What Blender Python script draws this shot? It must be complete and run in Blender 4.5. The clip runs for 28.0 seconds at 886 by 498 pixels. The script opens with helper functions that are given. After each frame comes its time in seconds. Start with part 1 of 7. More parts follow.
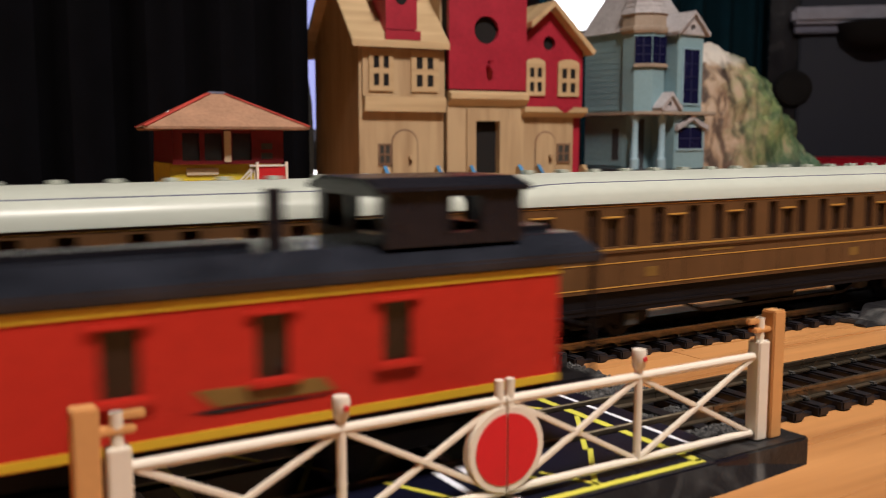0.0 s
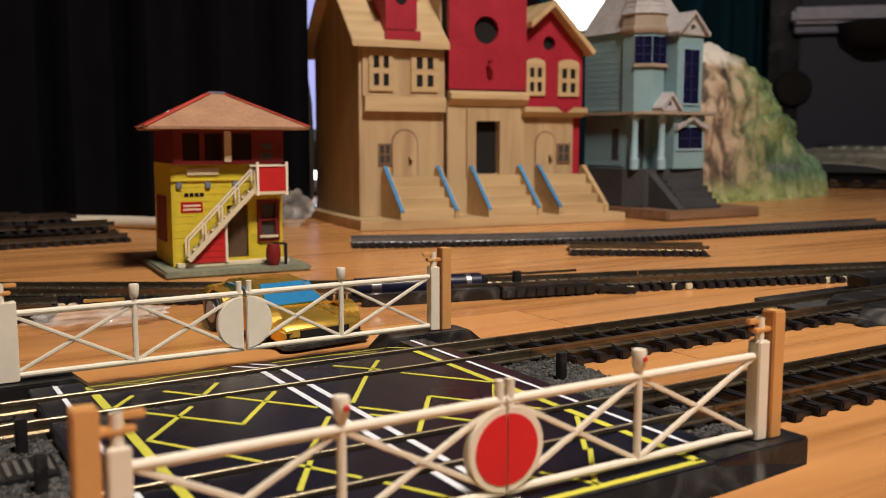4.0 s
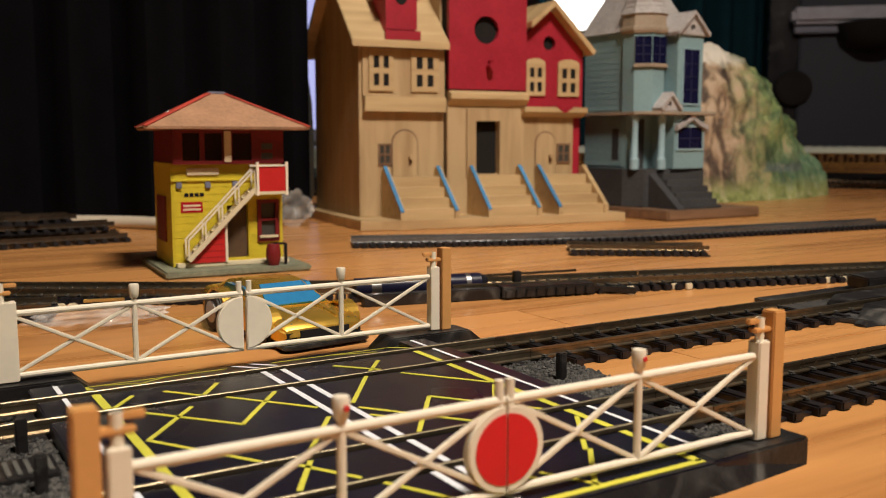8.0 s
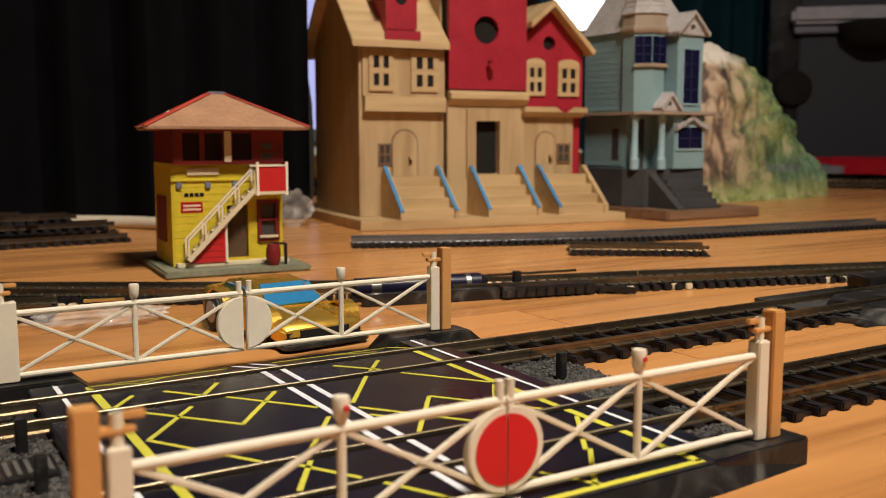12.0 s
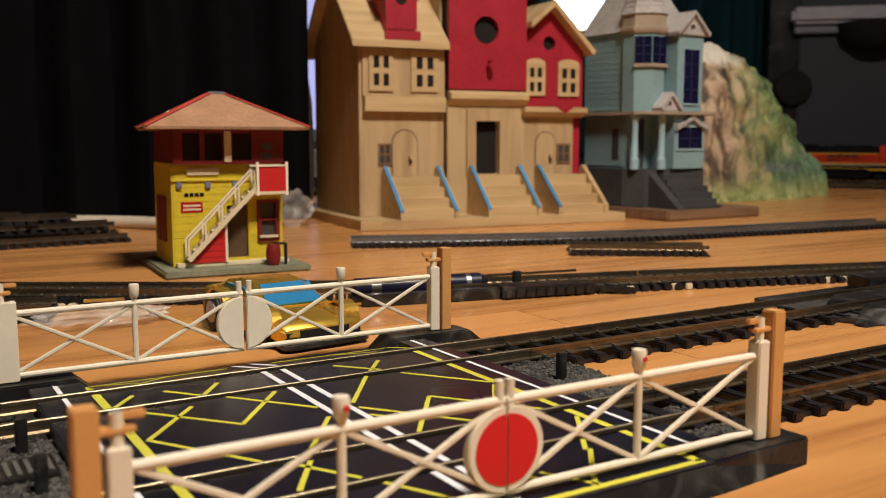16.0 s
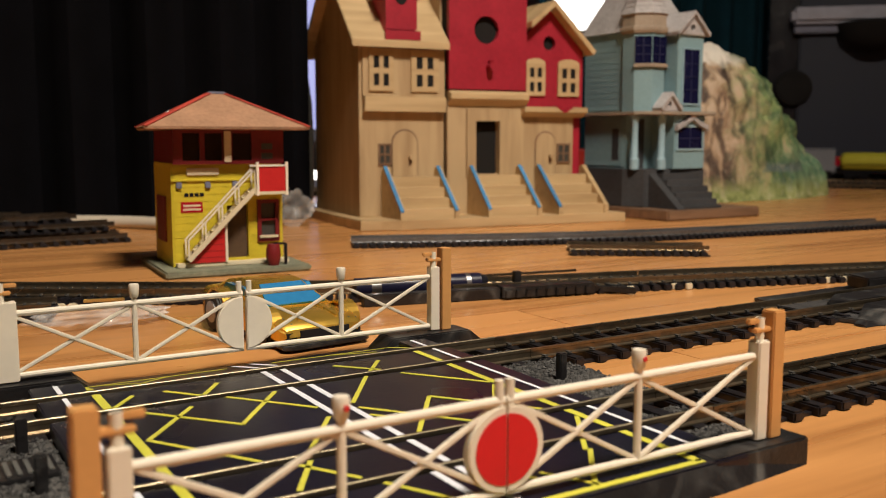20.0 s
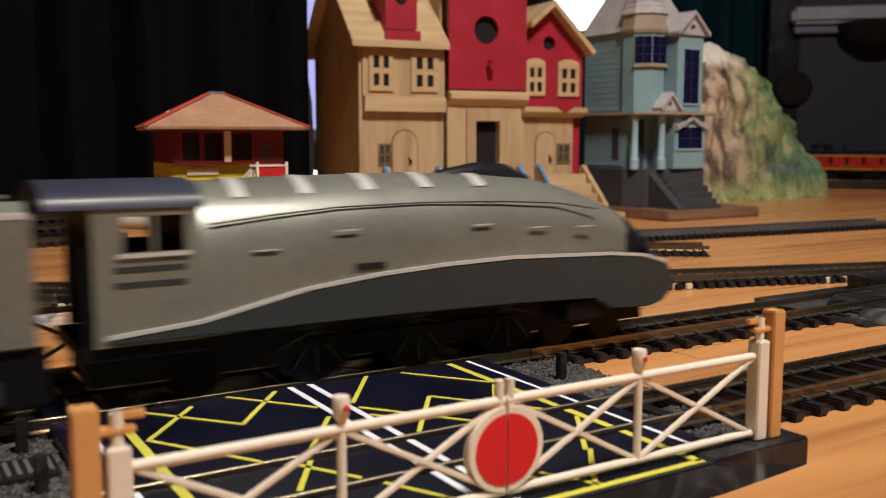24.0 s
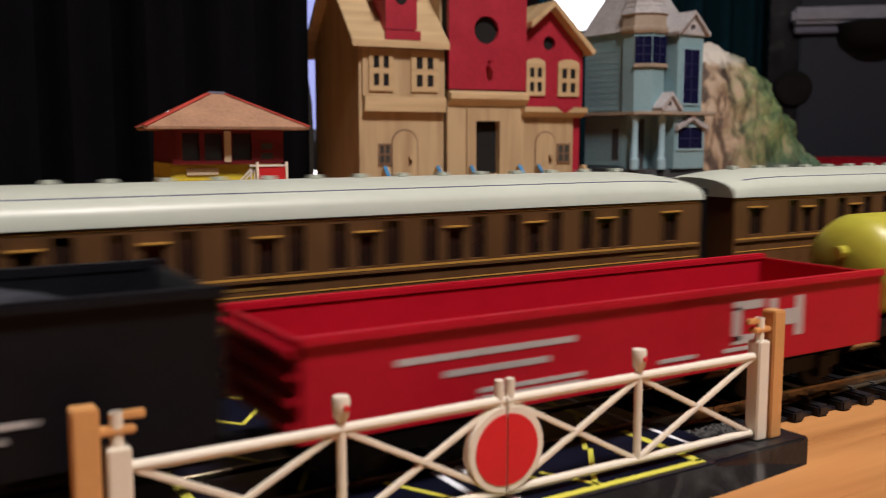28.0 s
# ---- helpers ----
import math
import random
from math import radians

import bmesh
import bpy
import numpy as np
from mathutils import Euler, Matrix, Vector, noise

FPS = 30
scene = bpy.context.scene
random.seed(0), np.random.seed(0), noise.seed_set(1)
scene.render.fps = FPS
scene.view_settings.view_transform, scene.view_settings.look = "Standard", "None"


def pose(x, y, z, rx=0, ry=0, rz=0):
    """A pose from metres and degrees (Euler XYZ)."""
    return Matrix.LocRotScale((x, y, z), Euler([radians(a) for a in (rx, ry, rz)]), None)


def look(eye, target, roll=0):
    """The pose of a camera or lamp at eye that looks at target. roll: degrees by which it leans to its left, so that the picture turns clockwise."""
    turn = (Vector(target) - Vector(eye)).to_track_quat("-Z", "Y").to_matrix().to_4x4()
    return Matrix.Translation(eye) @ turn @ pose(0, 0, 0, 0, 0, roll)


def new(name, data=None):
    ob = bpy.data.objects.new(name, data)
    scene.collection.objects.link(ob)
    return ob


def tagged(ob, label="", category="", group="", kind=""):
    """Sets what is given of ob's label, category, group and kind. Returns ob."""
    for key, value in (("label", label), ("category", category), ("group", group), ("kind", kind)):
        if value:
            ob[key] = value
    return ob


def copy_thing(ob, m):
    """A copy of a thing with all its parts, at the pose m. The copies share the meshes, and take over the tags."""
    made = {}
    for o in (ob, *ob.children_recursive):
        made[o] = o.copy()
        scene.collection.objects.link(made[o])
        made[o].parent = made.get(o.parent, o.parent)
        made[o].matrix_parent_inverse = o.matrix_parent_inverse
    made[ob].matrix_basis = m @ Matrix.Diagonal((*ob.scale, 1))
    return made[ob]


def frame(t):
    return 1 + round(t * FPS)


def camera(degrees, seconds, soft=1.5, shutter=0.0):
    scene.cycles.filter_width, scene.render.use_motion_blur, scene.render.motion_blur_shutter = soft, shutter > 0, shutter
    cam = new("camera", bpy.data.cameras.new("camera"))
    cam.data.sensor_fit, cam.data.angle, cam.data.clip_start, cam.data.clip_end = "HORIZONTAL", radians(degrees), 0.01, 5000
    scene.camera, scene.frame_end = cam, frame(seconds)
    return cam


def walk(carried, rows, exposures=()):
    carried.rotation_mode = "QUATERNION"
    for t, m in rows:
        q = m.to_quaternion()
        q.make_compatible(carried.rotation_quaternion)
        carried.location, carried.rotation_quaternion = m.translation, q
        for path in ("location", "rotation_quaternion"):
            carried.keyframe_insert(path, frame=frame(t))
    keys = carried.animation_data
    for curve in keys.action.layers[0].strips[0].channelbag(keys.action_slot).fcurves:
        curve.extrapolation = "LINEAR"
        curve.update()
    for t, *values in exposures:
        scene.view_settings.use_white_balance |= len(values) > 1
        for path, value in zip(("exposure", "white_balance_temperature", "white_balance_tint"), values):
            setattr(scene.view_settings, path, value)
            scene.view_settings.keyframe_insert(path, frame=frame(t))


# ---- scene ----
# A model railway laid on a laminate floor, seen by a low fixed camera. Plan numbers are in millimetres, turned to metres by MM.
MM = 0.001
RAIL = 5.5          # height of the rail tops above the floor
YF, YR = 145.8, 211.6   # centre lines of the near and the far running track

cam = camera(50.97, 28.0, soft=0.95, shutter=0.45)
cam.data.dof.use_dof, cam.data.dof.focus_distance, cam.data.dof.aperture_fstop = True, 0.262, 30.0
EYE = Vector((0.0, 0.0, 0.0633))
AIM = EYE + Vector((0.52074, 0.84559, -0.11749))
# the clip's white balance runs a little cooler while the trains pass
walk(cam, [(0.0, look(EYE, AIM, 0.03)), (28.0, look(EYE, AIM, 0.03))],
     [(0.0, -0.07, 5900, 15), (3.0, -0.05, 5900, 15), (5.0, 0.0, 6450, 10), (23.0, 0.0, 6450, 10), (24.2, -0.05, 5900, 14), (28.0, -0.14, 5780, 15)])

# ---- world and lights ----
world = bpy.data.worlds.new("world")
scene.world = world
world.use_nodes = True
wb = world.node_tree.nodes["Background"]
wb.inputs[0].default_value = (0.02, 0.025, 0.05, 1)
wb.inputs[1].default_value = 0.15


def area_lamp(name, eye, target, size, watts, colour):
    d = bpy.data.lights.new(name, "AREA")
    d.shape, d.size, d.energy, d.color = "DISK", size, watts, colour
    d.spread = radians(128)     # the shade narrows the beam
    ob = new(name, d)
    ob.matrix_world = look(eye, target)
    return ob


area_lamp("pendant_lamp_light", (0.22, -0.21, 1.06), (0.28, 0.30, 0), 0.30, 16.7, (1.0, 0.87, 0.70))


# ---- materials ----
def nodes_of(name):
    m = bpy.data.materials.new(name)
    m.use_nodes = True
    nt = m.node_tree
    return m, nt, nt.nodes["Principled BSDF"]


def mat(name, colour, rough=0.5, metal=0.0, vary=0.12, grain=400.0, stain=40.0, bump=0.1, spec=0.5, coat=0.0, trans=0.0, ior=1.45, emit=None, power=0.0):
    m, nt, b = nodes_of(name)
    N, L = nt.nodes, nt.links
    co = N.new("ShaderNodeTexCoord")
    info = N.new("ShaderNodeObjectInfo")
    n1, n2 = N.new("ShaderNodeTexNoise"), N.new("ShaderNodeTexNoise")
    n1.inputs["Scale"].default_value, n2.inputs["Scale"].default_value = grain, stain
    n1.inputs["Detail"].default_value = 3
    for n in (n1, n2):
        L.new(co.outputs["Object"], n.inputs["Vector"])
    add = N.new("ShaderNodeMath"); add.operation = "ADD"
    L.new(n1.outputs[0], add.inputs[0]); L.new(n2.outputs[0], add.inputs[1])
    add2 = N.new("ShaderNodeMath"); add2.operation = "MULTIPLY_ADD"; add2.inputs[1].default_value = 0.35
    L.new(info.outputs["Random"], add2.inputs[0]); L.new(add.outputs[0], add2.inputs[2])
    mr = N.new("ShaderNodeMapRange")
    mr.inputs[1].default_value, mr.inputs[2].default_value = 0.6, 1.75
    mr.inputs[3].default_value, mr.inputs[4].default_value = 1 - vary * 1.6, 1 + vary * 1.6
    L.new(add2.outputs[0], mr.inputs[0])
    mix = N.new("ShaderNodeVectorMath"); mix.operation = "SCALE"
    mix.inputs[0].default_value = colour[:3]
    L.new(mr.outputs[0], mix.inputs["Scale"])
    L.new(mix.outputs[0], b.inputs["Base Color"])
    rr = N.new("ShaderNodeMapRange")
    rr.inputs[3].default_value, rr.inputs[4].default_value = max(0.03, rough - 0.12), min(1, rough + 0.12)
    L.new(n2.outputs[0], rr.inputs[0]); L.new(rr.outputs[0], b.inputs["Roughness"])
    b.inputs["Metallic"].default_value = metal
    b.inputs["Specular IOR Level"].default_value = spec
    b.inputs["Coat Weight"].default_value = coat
    b.inputs["Transmission Weight"].default_value = trans
    b.inputs["IOR"].default_value = ior
    if bump:
        bp = N.new("ShaderNodeBump")
        bp.inputs["Strength"].default_value, bp.inputs["Distance"].default_value = bump, 0.0006
        L.new(n1.outputs[0], bp.inputs["Height"]); L.new(bp.outputs[0], b.inputs["Normal"])
    if emit:
        b.inputs["Emission Color"].default_value = (*emit, 1)
        b.inputs["Emission Strength"].default_value = power
    return m


def wood(name, dark, light, stretch=(4, 60, 60), rough=0.45, scale=1.0, jitter=0.35, bump=0.15, coat=0.0, plank=0.0):
    """Grain drawn out along the object's x."""
    m, nt, b = nodes_of(name)
    N, L = nt.nodes, nt.links
    co, info = N.new("ShaderNodeTexCoord"), N.new("ShaderNodeObjectInfo")
    mp = N.new("ShaderNodeMapping"); mp.inputs["Scale"].default_value = stretch
    off = N.new("ShaderNodeVectorMath"); off.operation = "SCALE"; off.inputs[0].default_value = (7, 13, 3)
    L.new(info.outputs["Random"], off.inputs["Scale"])
    L.new(co.outputs["Object"], mp.inputs["Vector"]); L.new(off.outputs[0], mp.inputs["Location"])
    n1 = N.new("ShaderNodeTexNoise"); n1.inputs["Scale"].default_value = scale; n1.inputs["Detail"].default_value = 6; n1.inputs["Distortion"].default_value = 1.2
    n2 = N.new("ShaderNodeTexNoise"); n2.inputs["Scale"].default_value = scale * 4; n2.inputs["Detail"].default_value = 5
    L.new(mp.outputs[0], n1.inputs["Vector"]); L.new(mp.outputs[0], n2.inputs["Vector"])
    ad = N.new("ShaderNodeMath"); ad.operation = "MULTIPLY_ADD"; ad.inputs[1].default_value = 0.5
    L.new(n2.outputs[0], ad.inputs[0]); L.new(n1.outputs[0], ad.inputs[2])
    rd = N.new("ShaderNodeMath"); rd.operation = "MULTIPLY_ADD"; rd.inputs[1].default_value = jitter; 
    L.new(info.outputs["Random"], rd.inputs[0]); L.new(ad.outputs[0], rd.inputs[2])
    ramp = N.new("ShaderNodeValToRGB")
    ramp.color_ramp.elements[0].position, ramp.color_ramp.elements[1].position = 0.45, 1.1 if jitter > 0.2 else 0.95
    ramp.color_ramp.elements[0].color, ramp.color_ramp.elements[1].color = (*dark, 1), (*light, 1)
    L.new(rd.outputs[0], ramp.inputs[0]); L.new(ramp.outputs[0], b.inputs["Base Color"])
    rr = N.new("ShaderNodeMapRange"); rr.inputs[3].default_value, rr.inputs[4].default_value = rough - 0.1, rough + 0.12
    L.new(n1.outputs[0], rr.inputs[0]); L.new(rr.outputs[0], b.inputs["Roughness"])
    b.inputs["Coat Weight"].default_value = coat
    bp = N.new("ShaderNodeBump"); bp.inputs["Strength"].default_value, bp.inputs["Distance"].default_value = bump, 0.0004
    L.new(n2.outputs[0], bp.inputs["Height"]); L.new(bp.outputs[0], b.inputs["Normal"])
    return m


M = {}
M["floor"] = wood("laminate_wood", (0.275, 0.110, 0.033), (0.60, 0.288, 0.100), (3, 46, 40), 0.27, 1.0, 0.30, 0.05)
M["pine"] = wood("pale_pine", (0.33, 0.212, 0.108), (0.51, 0.368, 0.208), (50, 50, 6), 0.6, 1.0, 0.12, 0.2)
M["pine_flat"] = wood("pale_pine_board", (0.37, 0.242, 0.118), (0.57, 0.412, 0.225), (6, 50, 50), 0.6, 1.0, 0.12, 0.2)
M["brown_wood"] = wood("brown_wood", (0.085, 0.047, 0.027), (0.25, 0.145, 0.085), (6, 50, 50), 0.6, 1.0, 0.1, 0.2)
M["red_wood"] = mat("red_painted_wood", (0.33, 0.012, 0.03), 0.55, vary=0.16, grain=300, stain=60, bump=0.25)
M["white_plastic"] = mat("cream_white_plastic", (0.75, 0.69, 0.585), 0.42, vary=0.04, bump=0.05)
M["tan_plastic"] = mat("tan_plastic", (0.60, 0.31, 0.11), 0.42, vary=0.08, bump=0.08)
M["red_plastic"] = mat("red_disc", (0.62, 0.012, 0.02), 0.4, vary=0.06, bump=0.05)
# the deck is black; the navy in its colour stands for a reflected sheen
M["deck"] = mat("black_road_deck_sheen", (0.0046, 0.0052, 0.0145), 0.30, vary=0.3, bump=0.1, grain=1500, spec=0.5)
M["ballast"] = mat("grey_speckled_ballast", (0.07, 0.068, 0.066), 0.8, vary=0.6, grain=1400, stain=120, bump=0.9)
M["yellow_paint"] = mat("yellow_line_paint", (0.60, 0.58, 0.07), 0.45, vary=0.1, bump=0.1)
M["white_paint"] = mat("white_line_paint", (0.76, 0.78, 0.86), 0.45, vary=0.06, bump=0.1)
M["rail"] = mat("steel_rail", (0.27, 0.222, 0.16), 0.30, 0.9, vary=0.25, bump=0.1)
M["rail_top"] = mat("worn_rail_head", (0.44, 0.38, 0.27), 0.4, 1.0, vary=0.1, bump=0.02)
M["sleeper"] = mat("black_sleeper", (0.012, 0.0115, 0.015), 0.36, vary=0.3, bump=0.3, grain=700)
M["teak"] = wood("teak_coach_side", (0.076, 0.037, 0.014), (0.122, 0.059, 0.023), (60, 14, 24), 0.34, 1.0, 0.1, 0.1)
M["coach_roof"] = mat("pale_coach_roof", (0.46, 0.49, 0.43), 0.38, vary=0.05, bump=0.08)
M["gold_line"] = mat("gold_lining", (0.52, 0.28, 0.055), 0.38, vary=0.1, bump=0)
M["under"] = mat("black_underframe", (0.0052, 0.0053, 0.0075), 0.5, vary=0.3, bump=0.2, spec=0.2)
M["dark_glass"] = mat("dark_window", (0.022, 0.012, 0.009), 0.12, vary=0.2, bump=0)
M["buff"] = mat("buff_interior", (0.45, 0.36, 0.22), 0.5, vary=0.2)
M["silver"] = mat("silver_grey_paint", (0.225, 0.235, 0.205), 0.30, 0.40, vary=0.12, bump=0.05)
M["silver_band"] = mat("bright_boiler_band", (0.62, 0.62, 0.60), 0.3, 0.3, vary=0.04, bump=0)
M["slate"] = mat("dark_grey_valance", (0.030, 0.038, 0.043), 0.35, vary=0.1, bump=0.06)
M["loco_black"] = mat("gloss_black", (0.012, 0.012, 0.017), 0.24, vary=0.2, bump=0.06)
M["roof_blue"] = mat("blue_black_roof", (0.035, 0.04, 0.065), 0.4, vary=0.15)
M["steel"] = mat("bright_steel", (0.42, 0.42, 0.44), 0.35, 1.0, vary=0.1)
M["diesel_orange"] = mat("orange_red_body", (0.47, 0.036, 0.013), 0.5, vary=0.10, bump=0.05, spec=0.14)
M["diesel_black"] = mat("diesel_black_body", (0.0048, 0.0049, 0.0078), 0.36, vary=0.25, bump=0.08, spec=0.18)
M["yellow_stripe"] = mat("yellow_stripe", (0.66, 0.42, 0.02), 0.45, vary=0.08)
M["old_gold"] = mat("dull_gold_lettering", (0.20, 0.11, 0.025), 0.45, vary=0.15)
M["white_letter"] = mat("white_lettering", (0.42, 0.41, 0.41), 0.5, vary=0.1)
M["hopper"] = mat("black_hopper_side", (0.0056, 0.0057, 0.0082), 0.45, vary=0.3, bump=0.15, spec=0.15)
M["coal"] = mat("coal_load", (0.034, 0.036, 0.048), 0.5, vary=0.62, grain=420, stain=160, bump=1.0)
M["gondola"] = mat("crimson_gondola", (0.38, 0.006, 0.018), 0.42, vary=0.10, bump=0.06, spec=0.22)
M["tank_yellow"] = mat("yellow_green_tank", (0.42, 0.39, 0.04), 0.38, vary=0.08)
M["grey_car"] = mat("pale_grey_boxcar", (0.17, 0.18, 0.21), 0.45, vary=0.08)
M["box_red"] = mat("brick_red_boxcar", (0.42, 0.035, 0.025), 0.5, vary=0.1)
M["caboose"] = mat("caboose_red", (0.48, 0.028, 0.015), 0.42, vary=0.10, bump=0.05, spec=0.2)
M["pole_grey"] = mat("bare_metal_handrail", (0.45, 0.45, 0.45), 0.4, 0.6, vary=0.1)
M["gold_car"] = mat("gold_chrome", (0.95, 0.60, 0.11), 0.28, 0.85, vary=0.1, bump=0.15, grain=250)
M["blue_glass"] = mat("blue_tinted_window", (0.03, 0.19, 0.42), 0.2, vary=0.1, bump=0, coat=0.5)
M["tyre"] = mat("black_toy_tyre", (0.014, 0.013, 0.012), 0.5, vary=0.2)
M["yellow_wall"] = mat("yellow_plastic_clapboard", (0.56, 0.45, 0.03), 0.5, vary=0.1, bump=0.1)
M["maroon"] = mat("maroon_plastic", (0.16, 0.010, 0.014), 0.45, vary=0.15)
M["sig_red"] = mat("red_plastic_panel", (0.50, 0.018, 0.02), 0.45, vary=0.1)
M["roof_tan"] = mat("dusty_tan_roof", (0.36, 0.20, 0.12), 0.75, vary=0.2, grain=500, stain=90, bump=0.4)
M["roof_red"] = mat("red_ridge_roof", (0.50, 0.07, 0.05), 0.6, vary=0.2)
M["cream"] = mat("cream_plastic", (0.66, 0.58, 0.42), 0.5, vary=0.08)
M["stone_base"] = mat("grey_green_base", (0.17, 0.18, 0.13), 0.7, vary=0.35, grain=500, stain=90, bump=0.5)
M["teal_wall"] = mat("pale_teal_siding", (0.225, 0.355, 0.40), 0.6, vary=0.1, bump=0.2)
M["teal_trim"] = mat("pale_blue_trim", (0.30, 0.45, 0.53), 0.55, vary=0.08)
M["stone_roof"] = mat("pinkish_grey_roof", (0.42, 0.40, 0.41), 0.7, vary=0.2, stain=80, bump=0.4)
M["tan_trim"] = mat("tan_trim", (0.37, 0.30, 0.235), 0.6, vary=0.15)
M["navy_glass"] = mat("navy_window", (0.008, 0.009, 0.042), 0.25, vary=0.2)
M["charcoal"] = mat("charcoal_stone", (0.055, 0.056, 0.062), 0.7, vary=0.25, bump=0.4)
M["blue_rail"] = mat("blue_painted_handrail", (0.06, 0.24, 0.50), 0.5, vary=0.2)
# near-black for black parts and for shade painted into holes and doorways
M["void"] = mat("black_and_hole_shade", (0.006, 0.005, 0.005), 0.9, vary=0.1, bump=0)
M["black_cloth"] = mat("black_curtain_cloth", (0.0027, 0.0027, 0.0042), 0.95, vary=0.3, spec=0.1)
M["teal_cloth"] = mat("dark_teal_curtain_cloth", (0.005, 0.024, 0.036), 0.95, vary=0.2, spec=0.1)
M["navy_bar"] = mat("navy_glazing_bar", (0.020, 0.023, 0.075), 0.45, vary=0.2)
M["navy_panel"] = mat("dark_navy_panel", (0.015, 0.019, 0.036), 0.6, vary=0.15)
M["rim_grey"] = mat("dark_grey_rim", (0.17, 0.18, 0.26), 0.5, vary=0.15)
M["room_wall"] = mat("warm_grey_wall_paint", (0.46, 0.44, 0.41), 0.9, vary=0.06, grain=60, stain=3)
M["ceiling"] = mat("white_ceiling_paint", (0.7, 0.68, 0.64), 0.9, vary=0.04, grain=60, stain=3)
M["glow_white"] = mat("lit_globe", (0.9, 0.9, 0.9), 0.5, vary=0.01, bump=0, emit=(1, 0.97, 0.92), power=3.0)
M["glow_blue"] = mat("bluish_glow", (0.5, 0.5, 0.7), 0.5, vary=0.01, bump=0, emit=(0.45, 0.50, 1.0), power=0.75)
M["frost"] = mat("dark_grey_vase", (0.05, 0.048, 0.042), 0.4, vary=0.2)
M["cable"] = mat("white_cable", (0.62, 0.55, 0.45), 0.35, vary=0.05)


def thin_film():
    """Clear plastic film: mostly see-through, with glossy creases and a milky bloom."""
    m, nt, b = nodes_of("clear_plastic_film")
    N, L = nt.nodes, nt.links
    b.inputs["Base Color"].default_value = (0.85, 0.84, 0.84, 1)
    b.inputs["Roughness"].default_value = 0.16
    co, n = N.new("ShaderNodeTexCoord"), N.new("ShaderNodeTexNoise")
    n.inputs["Scale"].default_value, n.inputs["Detail"].default_value = 70, 4
    L.new(co.outputs["Object"], n.inputs["Vector"])
    bp = N.new("ShaderNodeBump"); bp.inputs["Strength"].default_value, bp.inputs["Distance"].default_value = 0.8, 0.003
    L.new(n.outputs[0], bp.inputs["Height"]); L.new(bp.outputs[0], b.inputs["Normal"])
    mr = N.new("ShaderNodeMapRange"); mr.inputs[1].default_value, mr.inputs[2].default_value = 0.4, 0.75
    mr.inputs[3].default_value, mr.inputs[4].default_value = 0.08, 0.42
    L.new(n.outputs[0], mr.inputs[0])
    tr, mx = N.new("ShaderNodeBsdfTransparent"), N.new("ShaderNodeMixShader")
    L.new(mr.outputs[0], mx.inputs[0]); L.new(tr.outputs[0], mx.inputs[1]); L.new(b.outputs[0], mx.inputs[2])
    L.new(mx.outputs[0], N["Material Output"].inputs[0])
    return m


def stone_material():
    """Loose ballast: every stone its own grey."""
    m, nt, b = nodes_of("ballast_stone")
    N, L = nt.nodes, nt.links
    g, r = N.new("ShaderNodeNewGeometry"), N.new("ShaderNodeValToRGB")
    e = r.color_ramp.elements
    e[0].color, e[1].color = (0.018, 0.018, 0.019, 1), (0.098, 0.096, 0.094, 1)
    e[0].position, e[1].position = 0.25, 1.0
    L.new(g.outputs["Random Per Island"], r.inputs[0]); L.new(r.outputs[0], b.inputs["Base Color"])
    b.inputs["Roughness"].default_value = 0.75
    return m


def scuffed_plastic():
    """Black moulded plastic with pale rubbed marks and dust."""
    m, nt, b = nodes_of("black_plastic")
    N, L = nt.nodes, nt.links
    co = N.new("ShaderNodeTexCoord")
    big, fine = N.new("ShaderNodeTexNoise"), N.new("ShaderNodeTexNoise")
    big.inputs["Scale"].default_value, big.inputs["Detail"].default_value, big.inputs["Distortion"].default_value = 70, 6, 1.5
    fine.inputs["Scale"].default_value, fine.inputs["Detail"].default_value = 900, 3
    for n in (big, fine):
        L.new(co.outputs["Object"], n.inputs["Vector"])
    r = N.new("ShaderNodeValToRGB")
    e = r.color_ramp.elements
    e[0].position, e[0].color = 0.50, (0.012, 0.0115, 0.013, 1)
    e[1].position, e[1].color = 0.60, (0.030, 0.030, 0.031, 1)
    k = e.new(0.70); k.color = (0.085, 0.083, 0.080, 1)
    L.new(big.outputs[0], r.inputs[0]); L.new(r.outputs[0], b.inputs["Base Color"])
    mr = N.new("ShaderNodeMapRange"); mr.inputs[3].default_value, mr.inputs[4].default_value = 0.22, 0.55
    L.new(big.outputs[0], mr.inputs[0]); L.new(mr.outputs[0], b.inputs["Roughness"])
    bp = N.new("ShaderNodeBump"); bp.inputs["Strength"].default_value, bp.inputs["Distance"].default_value = 0.3, 0.0006
    L.new(fine.outputs[0], bp.inputs["Height"]); L.new(bp.outputs[0], b.inputs["Normal"])
    return m


M["black_plastic"] = scuffed_plastic()
# grey that stands for the glints on glossy black chairs
M["chair"] = mat("glint_grey_rail_chair", (0.075, 0.073, 0.070), 0.25, vary=0.4, bump=0.1)
M["faint"] = mat("faint_grey_lettering", (0.13, 0.13, 0.125), 0.4, 0.2)
M["clear"] = thin_film()
M["stone"] = stone_material()
M["roof_gloss"] = mat("gloss_black_caboose_roof", (0.020, 0.022, 0.030), 0.17, vary=0.4, grain=120, stain=45, bump=0.35)
M["pen_blue"] = mat("gloss_navy_barrel", (0.010, 0.010, 0.030), 0.3, vary=0.2, bump=0)
# brassy colour of the added rail glint
M["brass"] = mat("rail_glint_metal", (0.80, 0.62, 0.25), 0.3, 0.9, vary=0.1, bump=0)
